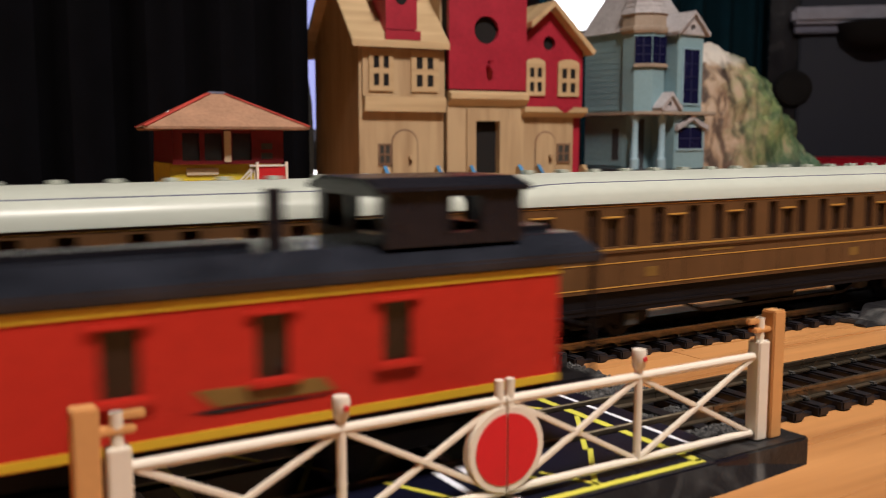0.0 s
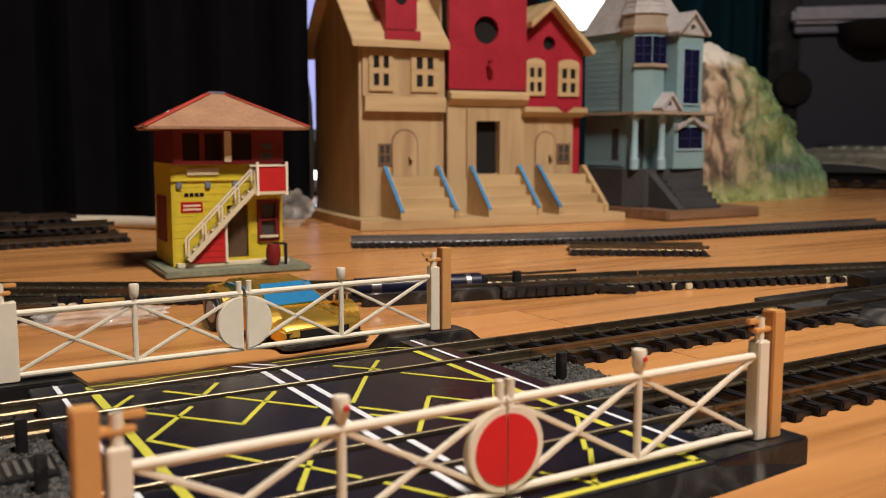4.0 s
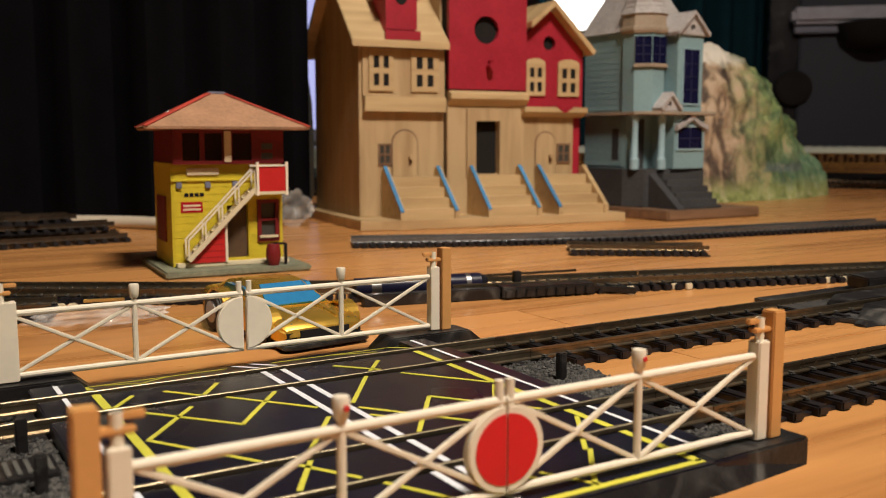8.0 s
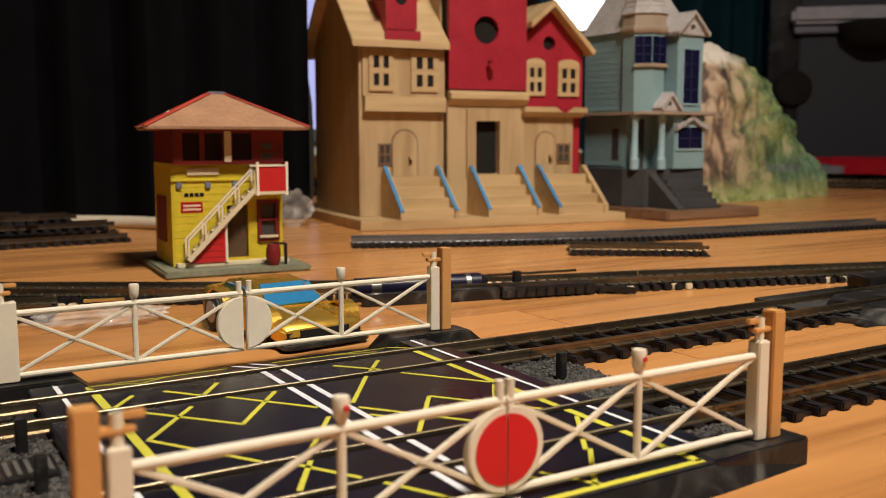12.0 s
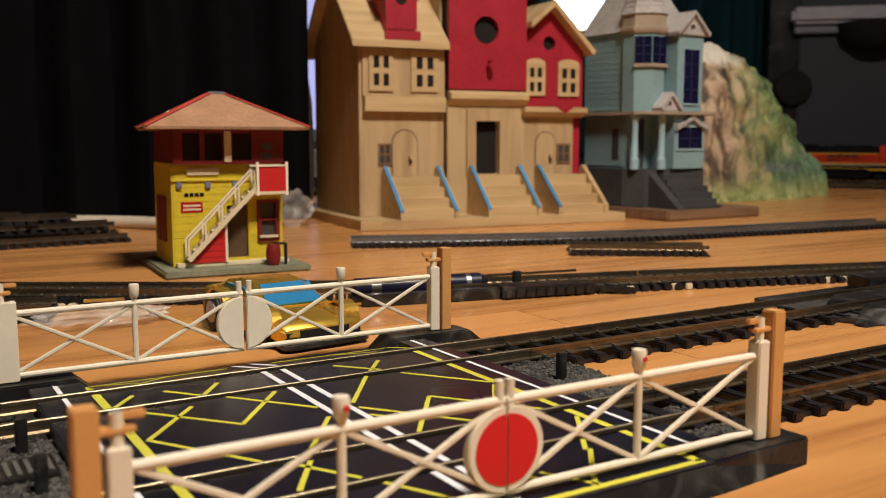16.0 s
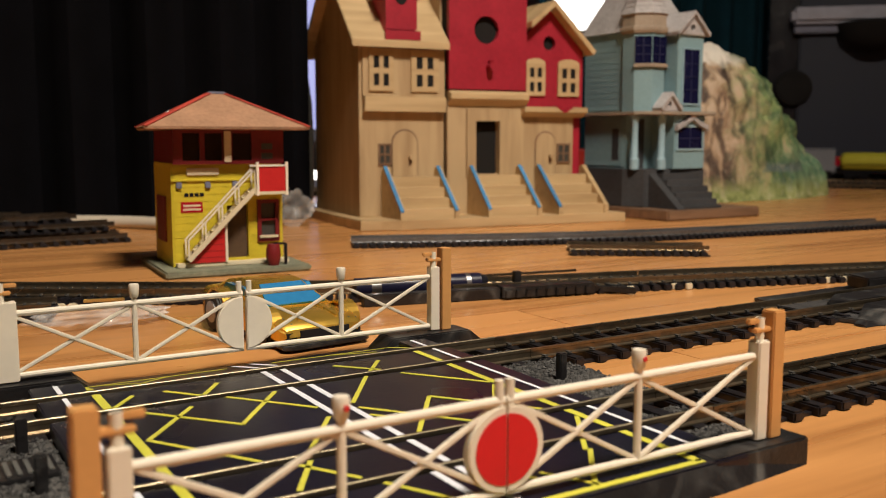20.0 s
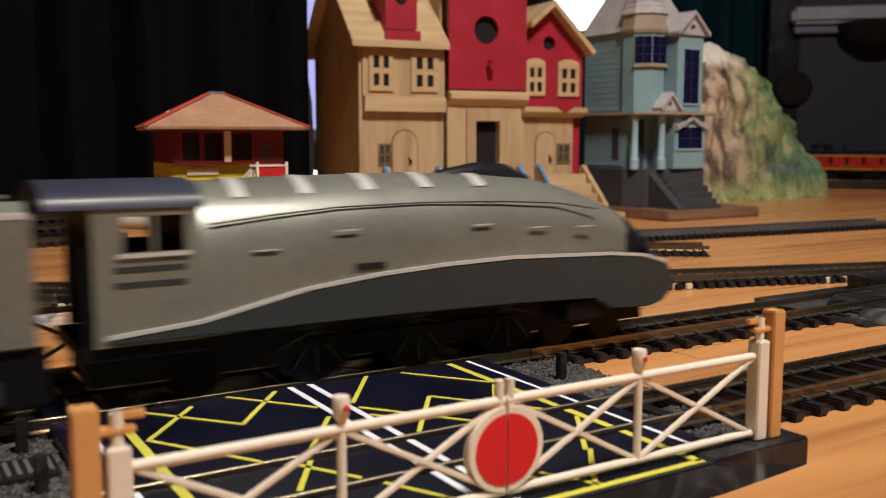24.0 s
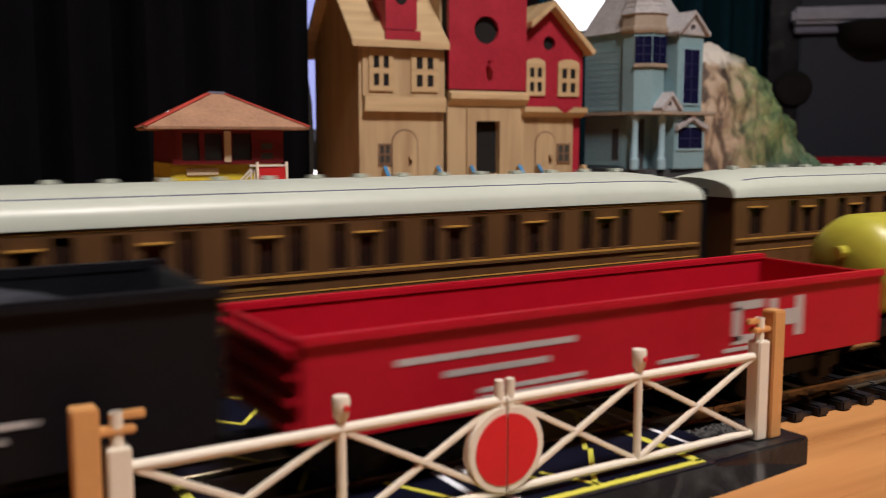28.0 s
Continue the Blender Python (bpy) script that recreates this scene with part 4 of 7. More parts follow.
def streamliner():
    """Silver streamlined engine. x = 0 at the nose tip, running back to -166."""
    c = thing("steam_locomotive", "silver-grey streamlined steam locomotive with dark grey valance", "locomotive")
    body = [(-143, 16.0, 15.0, 48.2), (-120, 16.0, 16.0, 49.0), (-90, 15.9, 20.0, 49.2), (-62, 15.7, 23.0, 48.6), (-46, 15.2, 24.0, 47.0), (-34, 14.6, 25.0, 44.4), (-25, 13.9, 25.0, 41.4), (-18, 13.4, 24.8, 38.2)]
    part("boiler_casing", loft(B(), [arch(x, w, zb, zt, flat=0.42) for x, w, zb, zt in body]), "silver", c, "silver-grey streamlined casing", smooth=True)
    for x, zt, zs in ((-131.7, 48.8, 29.4), (-115.5, 49.1, 30.2), (-99, 49.25, 31.6), (-83, 49.2, 32.7), (-66.5, 48.9, 33.5)):
        r = [[(x + d, 16.1 * math.cos(a), zs + (zt - zs + 0.1) * math.sin(a)) for a in [math.pi * (0.29 + 0.42 * k / 16) for k in range(17)]] for d in (-1.8, 1.8)]
        part("boiler_band", loft(B(), r, closed=False), "silver_band", c, "lighter boiler band", smooth=True)
    nose = [(-18.6, 13.6, 24.4, 38.9), (-14, 13.1, 24.0, 36.2), (-9, 12.3, 22.0, 31.4), (-5, 11.4, 19.6, 26.4), (-2.5, 10.5, 18.0, 22.5)]
    part("smokebox_front", loft(B(), [arch(x, w, zb, zt, flat=0.35) for x, w, zb, zt in nose]), "loco_black", c, "black wedge-shaped smokebox front", smooth=True)
    part("chimney", loft(B(), [arch(x, w, 44, zt, flat=0.3) for x, w, zt in ((-74, 2, 49.6), (-62, 3.5, 51.6), (-52, 3.0, 51.0), (-44, 1.5, 47.5))]), "loco_black", c, "low black chimney fairing", smooth=True)
    # valance: lower skirt with a curved upper edge
    top = [(-163, 16.6), (-143, 18.2), (-130, 20.9), (-118, 23.3), (-100, 25.2), (-81, 26.3), (-60, 26.7), (-27, 25.6), (-14, 24.4), (-5, 21.8)]
    bot = [(-2, 16.0), (-6, 11.0), (-12, 9.7), (-26, 10.3), (-32.6, 13.8), (-60, 14.8), (-100, 15.4), (-140, 15.5), (-163, 15.4)]
    for s in (-1, 1):
        part("valance", prism(B(), top + bot, "y", min(s * 16.6, s * 15.4), max(s * 16.6, s * 15.4)), "slate", c, "dark grey curved valance", 0.3)
        part("valance_edge", loft(B(), [[(x, s * 16.7, z), (x, s * 15.9, z), (x, s * 15.9, z + 0.9), (x, s * 16.7, z + 0.9)] for x, z in top]), "silver_band", c, "bright edge along the valance")
        for i, (x, z) in enumerate(((-128, 33), (-108, 36.5), (-70, 36.0), (-52, 34.5), (-36, 34))):
            part("handrail", boxes([(x - 3, x + 3, s * 16.15 - 0.2, s * 16.15 + 0.2, z, z + 0.32)]), "silver_band", c)
        part("steam_slot", boxes([(-106, -98, s * 16.05 - 0.2, s * 16.05 + 0.2, 27.0, 28.6)]), "void", c)
        rail = [(-140, 39.4), (-125, 40.8), (-109, 41.9), (-85, 42.2), (-60, 41.6), (-44, 40.6), (-31, 38.6)]
        wd = [(x, s * (16.0 * math.sqrt(max(0.0, 1 - ((z - (29.4 + (x + 140) * 0.055)) / (19.4 - (x + 140) * 0.055)) ** 2)) + (0.7 if x < -50 else -0.4)), z) for x, z in rail]
        for p, q in zip(wd, wd[1:]):
            part("long_handrail", bar(B(), p, q, 0.36, 0.36), "slate", c)
    part("nose_skirt", loft(B(), [[(x, -w, 12.5), (x, w, 12.5), (x, w, z), (x, -w, z)] for x, w, z in ((-12, 15.3, 26.5), (-5, 13.5, 24.5), (-1.5, 11, 21), (0, 9, 17))]), "slate", c, "dark grey curved front skirt", 0.6)
    part("draw_hook", boxes([(-0.5, 4.5, -0.6, 0.6, 15.4, 16.8)]), "steel", c, "small bright draw hook", 0.2)
    for y in (-8, 8):
        part("buffer", cyl(B(), (-1, y, 13.5), (5, y, 13.5), 1.1, 10), "steel", c, smooth=True)
    # cab
    for s in (-1, 1):
        y0, y1 = sorted((s * 16.2, s * 15.2))
        cab = part("cab_side", holed(B(), -165, -143, 15, 44, y0, y1, [(-159.0, -153, 34.4, 42.0), (-152.2, -146, 34.4, 42.0)]), "silver", c, "silver-grey cab side")
        part("window_ledge", boxes([(-160, -145, *sorted((s * 16.2, s * 16.7)), 33.4, 34.2)]), "silver_band", cab, "bright window ledge")
        for z in (27.2, 30.4):
            part("lettering_bar", boxes([(-161, -146, min(s * 16.2, s * 16.32), max(s * 16.2, s * 16.32), z, z + 1.2)]), "slate", cab, "dark lettering")
    part("cab_roof", loft(B(), [[(x, 16.6 * math.cos(math.pi * i / 14), 43.6 + 5.6 * math.sin(math.pi * i / 14) ** 0.8) for i in range(15)] for x in (-174, -142)]), "roof_blue", c, "blue-black cab roof", smooth=True)
    part("cab_back_screen", boxes([(-167, -161.2, -15.0, -14.0, 15.1, 36.0)]), "under", c)
    part("cab_floor", boxes([(-168, -142, -15, 15, 12, 15), (-145, -143, -15, 15, 15, 43)]), "under", c)
    part("frame", boxes([(-166, -8, -9, 9, 5, 15)]), "under", c)
    drv = B()
    cyl(drv, (0, -1.2, 0), (0, 1.2, 0), 12.5, 24)
    drv = mesh_from(drv, "driving_wheel", M["under"], 0.2, True)
    spoke = B()
    for i in range(10):
        a = 2 * math.pi * i / 10
        bar(spoke, (0, -1.35, 0), (10.5 * math.cos(a), -1.35, 10.5 * math.sin(a)), 0.9, 0.5)
    spoke = mesh_from(spoke, "spokes", M["slate"], 0)
    wheels = []
    for x in (-58, -86, -114):
        for s in (-1, 1):
            wh = share("driving_wheel", drv, c, P(x, s * 8.2, 12.5))
            if s < 0:
                share("spokes", spoke, wh, P(0, 0, 0))
            wheels.append(wh)
    for x in (-22, -40, -142):
        for s in (-1, 1):
            share("wheel", WHEEL, c, P(x, s * 8.0, 6.0))
    for s in (-1, 1):
        part("cylinder", boxes([(-42, -26, s * 13.0 - 2.2, s * 13.0 + 2.2, 7, 14)]), "under", c, "black cylinder block", 1.0)
        part("coupling_rod", boxes([(-116, -56, s * 10.6 - 0.4, s * 10.6 + 0.4, 9.0, 10.8)]), "under", c)
    return c, wheels


def tender():
    """x = 0 at the front, back to -91."""
    c = thing("tender", "silver-grey corridor tender loaded with coal", "tender")
    for s in (-1, 1):
        y0, y1 = sorted((s * 16.2, s * 15.0))
        side = part("side_panel", boxes([(-91, -4, y0, y1, 16.5, 43.0)]), "silver", c, "silver-grey riveted side", 0.5)
        part("top_edge", boxes([(-90, -4.5, min(s * 16.3, s * 15.2), max(s * 16.3, s * 15.2), 42.0, 43.6)]), "silver_band", side, "bright top edge", 0.3)
        [part("letter_bar", boxes([(x - 2, x + 2, min(s * 16.2, s * 16.26), max(s * 16.2, s * 16.26), z, z + 0.6)]), "faint", side, "faint worn letter stroke") for x in (-66, -49, -33, -17) for z in (28.4, 31.6)]
        part("frame_side", boxes([(-90, -2, s * 14.2 - 1, s * 14.2 + 1, 5.0, 16.4)]), "under", c, "black tender frame")
        for x in (-14, -34, -56, -77):
            part("axle_box", boxes([(x - 3, x + 3, *sorted((s * 15.2, s * 16.4)), 5.6, 10.5)]), "slate", c, "dark axle box", 0.4)
        part("top_slope", prism(B(), [(s * 16.2, 43.05), (s * 12.6, 45.6), (s * 12.6, 44.8), (s * 15.0, 43.05)], "x", -90.6, -5), "silver", c, "inward sloping silver-grey top")
    for x, paint in ((-91, "under"), (-5.4, "silver")):
        part("end_panel", boxes([(x, x + 1.4, -14.9, 14.9, 16.5, 43.0)]), paint, c, "black rear end" if x < -50 else "")
    part("deck", boxes([(-89.5, -5.5, -14.9, 14.9, 16.5, 38.0)]), "under", c)
    part("coal_load", coal_heap(-66, -8, 13.5, 38.2, 5.0, 3), "coal", c, "heap of black coal", smooth=False)
    part("rear_corridor", boxes([(-96, -91.1, -7, 7, 14, 42)]), "under", c, "black corridor connection", 0.5)
    for y in (-11, 11):
        part("buffer", cyl(B(), (-91, y, 12), (-97, y, 12), 1.5, 10), "sig_red", c, "red buffer", smooth=True)
    for z in (20, 27, 34, 40):
        part("step_iron", boxes([(-92.6, -91.1, -14.5, -9, z, z + 0.8)]), "pole_grey", c)
    for x in (-14, -34, -56, -77):
        for s in (-1, 1):
            share("wheel", WHEEL, c, P(x, s * 8.0, 6.0))
    return c


def coal_heap(x0, x1, w, z, hgt, seed):
    bm = B()
    nx, ny = 96, 24
    rows = []
    for i in range(nx + 1):
        r = []
        for j in range(ny + 1):
            x, y = x0 + (x1 - x0) * i / nx, -w + 2 * w * j / ny
            e = min(1, 4 * min(i, nx - i) / nx) * min(1, 3.2 * min(j, ny - j) / ny)
            n = noise.noise(Vector((x * 0.05 + seed * 7, y * 0.06, 0))) * 0.5 + 0.6
            f = noise.noise(Vector((x * 0.45, y * 0.45, seed))) * 0.8 + noise.noise(Vector((x * 1.1, y * 1.1, seed))) * 0.7
            r.append(bm.verts.new((x, y, z + e * (hgt * n + f))))
        rows.append(r)
    for a, b in zip(rows, rows[1:]):
        for j in range(ny):
            bm.faces.new((a[j], a[j + 1], b[j + 1], b[j]))
    return bm


def letters(x0, x1, y, s, z, h, n, material, parent, label, gap=0.2, slant=0.0):
    """A word as n plain bars, set out from left to right as one reads it on that side."""
    step = (x1 - x0) / n
    for i in range(n):
        a, b = x0 + i * step, x0 + (i + 1 - gap) * step
        part("letter_bar", prism(B(), [(-s * u, v) for u, v in ((a, z), (b, z), (b + slant, z + h), (a + slant, z + h))], "y", *sorted((s * y, s * (y + 0.12)))), material, parent, label)


def marks(name, rows, y, s, material, parent, label=""):
    """Plain bars (u0, u1, z, height) on a side, u to the reader's right."""
    for a, b, z, t in rows:
        part(name, boxes([(*sorted((-s * a, -s * b)), *sorted((s * y, s * (y + 0.12))), z, z + t)]), material, parent, label)


def hopper(kind):
    """Open coal hopper 141 long, x from -70.5 to 70.5, body leaning in at both ends below."""
    c = thing("coal_hopper", "black hopper wagon heaped with coal, " + ("white lettering and red shield" if kind == "shield" else "round white emblem"), "hopper wagon", group="coal hoppers")
    h, w = 73.5, 17.5
    outline = [(-h, 36.2), (h, 36.2), (h, 16.0), (h - 3, 14.0), (30, 13.0), (22, 9.5), (10, 13.0), (-10, 13.0), (-22, 9.5), (-30, 13.0), (-h + 3, 14.0), (-h, 16.0)]
    for s in (-1, 1):
        y0, y1 = sorted((s * w, s * (w - 1.2)))
        side = part("side_panel", prism(B(), outline, "y", y0, y1), "hopper", c, "black wagon side", 0.2)
        part("top_rail", boxes([(-h - 0.6, h + 0.6, *sorted((s * (w + 0.9), s * (w - 1.4))), 35.2, 37.0)]), "hopper", c, bevel=0.35)
        if kind == "shield":
            letters(-29, 38, w, s, 25.2, 5.4, 9, "white_letter", side, "bold white lettering")
            letters(-18, 31, w, s, 18.0, 5.2, 7, "white_letter", side, "bold white lettering")
            marks("data_bar", ((-40, -31, 25.6, 2.4), (-43, -31, 22.2, 2.4), (-43, -32, 17.8, 0.9), (-43, -32, 16.2, 0.9), (-14, -6, 15.6, 0.8)), w, s, "white_letter", side, "white data lettering")
            sh = [(39.5, 28.6), (42, 29.2), (44.8, 28.6), (47.6, 29.2), (50, 28.6), (49.2, 25.5), (50, 21.5), (48, 19.0), (44.8, 17.4), (41.5, 19.0), (39.5, 21.5), (40.3, 25.5)]
            shield = part("shield", prism(B(), [(-s * u, v) for u, v in sh], "y", *sorted((s * w, s * (w + 0.2)))), "sig_red", side, "red shield emblem")
            marks("shield_bar", ((41.8, 47.8, 25.4, 0.9), (41.8, 47.8, 23.0, 0.9)), w + 0.2, s, "white_letter", shield)
        else:
            part("emblem", cyl(B(), (s * 53, s * w, 28.4), (s * 53, s * (w + 0.15), 28.4), 5.0, 24), "white_letter", side, "round white emblem")
            marks("emblem_bar", ((-58, -48, 26.4, 0.5), (-58, -48, 30.0, 0.5)), w + 0.15, s, "hopper", side)
            letters(-22, 20.5, w, s, 20.2, 7.8, 3, "white_letter", side, "bold white lettering", 0.26)
            marks("data_bar", ((-24, 19, 29.6, 1.1), (-44, -24, 21.8, 1.0), (-44, -27, 18.4, 1.0), (-44, -27, 16.6, 1.0), (32, 48, 20.5, 0.9), (32, 44, 18.5, 0.9)), w, s, "white_letter", side, "white data lettering")
    for s in (-1, 1):
        part("end_slope", prism(B(), [(s * h, 36.2), (s * (h - 1.2), 36.2), (s * (h - 22), 12.0), (s * (h - 20.5), 12.0), (s * h, 31.0)], "y", -w + 1.25, w - 1.25), "hopper", c, "sloped black end")
        part("end_sill", boxes([(min(s * (h - 16), s * h), max(s * (h - 16), s * h), -13, 13, 9.5, 12.0)]), "under", c)
        for z in (14, 19, 24, 29):
            part("ladder_rung", boxes([(min(s * h, s * (h - 3)), max(s * h, s * (h - 3)), -17.6, -16.9, z, z + 0.6)]), "pole_grey", c)
        for y in (-14, 14):
            part("corner_post", boxes([(min(s * h, s * (h - 1.2)), max(s * h, s * (h - 1.2)), y - 0.7, y + 0.7, 10, 31)]), "hopper", c)
        coupler(c, s * (h - 1), s * 7)
        bogie(c, s * (h - 22), 22)
    part("floor", boxes([(-h + 14, h - 14, -15, 15, 12.6, 14)]), "under", c)
    part("coal_load", coal_heap(-h + 3, h - 3, w - 1.6, 31.5, 8.5, 1 if kind == "shield" else 2), "coal", c, "heap of black coal")
    return c


def gondola():
    c = thing("gondola", "bright crimson open gondola wagon, empty", "gondola wagon")
    h, w = 72.5, 17.5
    for s in (-1, 1):
        side = part("side_panel", boxes([(-h, h, *sorted((s * w, s * (w - 1.3))), 11.0, 27.2)]), "gondola", c, "crimson side", 0.2)
        part("top_rail", boxes([(-h - 0.5, h + 0.5, *sorted((s * (w + 0.8), s * (w - 1.6))), 26.4, 28.0)]), "gondola", c, bevel=0.3)
        n = 22.5
        marks("monogram_bar", ((n, n + 2.4, 16.5, 7.0), (n, n + 9, 22.9, 1.8), (n, n + 9, 15.8, 1.8), (n + 11, n + 13.5, 15.8, 8.6), (n + 13.6, n + 19.4, 18.4, 3.4), (n + 19.5, n + 22, 15.8, 8.6)), w, s, "white_letter", side, "angular white monogram")
        marks("data_bar", ((-56, -19, 21.4, 1.1), (-47, -25, 18.4, 1.1), (-40, -17, 14.8, 0.8), (-40, -17, 13.4, 0.8), (2, 12, 14.4, 0.8), (20, 30, 14.4, 0.8)), w, s, "white_letter", side, "small white lettering")
        e = part("end_panel", boxes([(*sorted((s * h, s * (h - 1.3))), -w + 1.35, w - 1.35, 11, 27.1)]), "gondola", c, "crimson ribbed end", 0.2)
        part("end_rib", boxes([(*sorted((s * h, s * (h + 1.6))), -w + 1, w - 1, z, z + 1.4) for z in (13, 17, 21, 24.5)]), "gondola", e, bevel=0.3)
        for z in (14, 18.5, 23):
            part("grab_iron", boxes([(s * (h - 4) - 3, s * (h - 4) + 3, -w - 1.0, -w - 0.5, z, z + 0.7)]), "gondola", c)
        coupler(c, s * h, s * 7)
        bogie(c, s * (h - 22), 22)
    part("floor", boxes([(-h + 1.4, h - 1.4, -w + 1.4, w - 1.4, 11.5, 13.2)]), "gondola", c)
    part("underframe", boxes([(-h + 3, h - 3, -12, 12, 9, 11.4)]), "under", c)
    return c


def tank_wagon():
    c = thing("tank_wagon", "yellow-green tank wagon with a central dome", "tank wagon")
    h, r, z = 68.0, 13.5, 25.5
    ring = lambda x, k: [(x, r * k * math.cos(2 * math.pi * i / 24), z + r * k * math.sin(2 * math.pi * i / 24)) for i in range(24)]
    part("tank", loft(B(), [ring(x, k) for x, k in ((-h - 3.5, 0.3), (-h - 2.4, 0.68), (-h, 0.92), (-h + 3, 1.0), (h - 3, 1.0), (h, 0.92), (h + 2.4, 0.68), (h + 3.5, 0.3))]), "tank_yellow", c, "glossy yellow-green barrel", smooth=True)
    part("dome", lathe(B(), [(7.5, z + r - 2), (7.5, z + r + 4), (6.0, z + r + 5.4), (2, z + r + 6)], 18), "tank_yellow", c, smooth=True)
    for s in (-1, 1):
        part("valve", cyl(B(), (s * (h + 3), 0, z + 4), (s * (h + 6), 0, z + 4), 1.6, 10), "tank_yellow", c)
        part("strap", loft(B(), [ring(s * 40 + d, 1.012) for d in (-0.8, 0.8)]), "tank_yellow", c, smooth=True)
        coupler(c, s * (h + 2), s * 6)
        bogie(c, s * (h - 20), 22)
        part("handrail", bar(B(), (-h, s * 14.2, 22), (h, s * 14.2, 22), 0.6, 0.6), "under", c)
    part("frame", boxes([(-h - 2, h + 2, -10, 10, 9, 13.5)]), "under", c, "black underframe", 0.3)
    return c


def boxcar(colour, label, h=72.0, top=44.0):
    c = thing("boxcar", label, "boxcar", group="boxcars")
    w = 17.0
    part("body", boxes([(-h, h, -w, w, 12, top - 3)]), colour, c, bevel=0.4)
    part("roof", prism(B(), [(-w - 0.6, top - 2.95), (w + 0.6, top - 2.95), (w + 0.6, top - 2), (0, top), (-w - 0.6, top - 2)], "x", -h - 0.6, h + 0.6), colour, c, "ribbed roof")
    for s in (-1, 1):
        for x in [-h + 8 * k for k in range(1, int(2 * h / 8)) if abs(-h + 8 * k) > 15]:
            part("rib", boxes([(x - 0.5, x + 0.5, *sorted((s * w, s * (w + 0.6))), 12.5, top - 4)]), colour, c)
        d = part("door", boxes([(-13, 13, *sorted((s * w, s * (w + 1.0))), 13, top - 4)]), colour, c, "sliding door", 0.3)
        marks("data_bar", ((-50, -24, 30, 2.0), (-50, -30, 24, 2.0), (26, 48, 30, 2.0)) if top > 40 else (), w + 0.6, s, "white_letter", c, "faded lettering")
        coupler(c, s * h, s * 6)
        bogie(c, s * (h - 20), 22)
    part("underframe", boxes([(-h + 3, h - 3, -12, 12, 9, 11.9)]), "under", c)
    return c


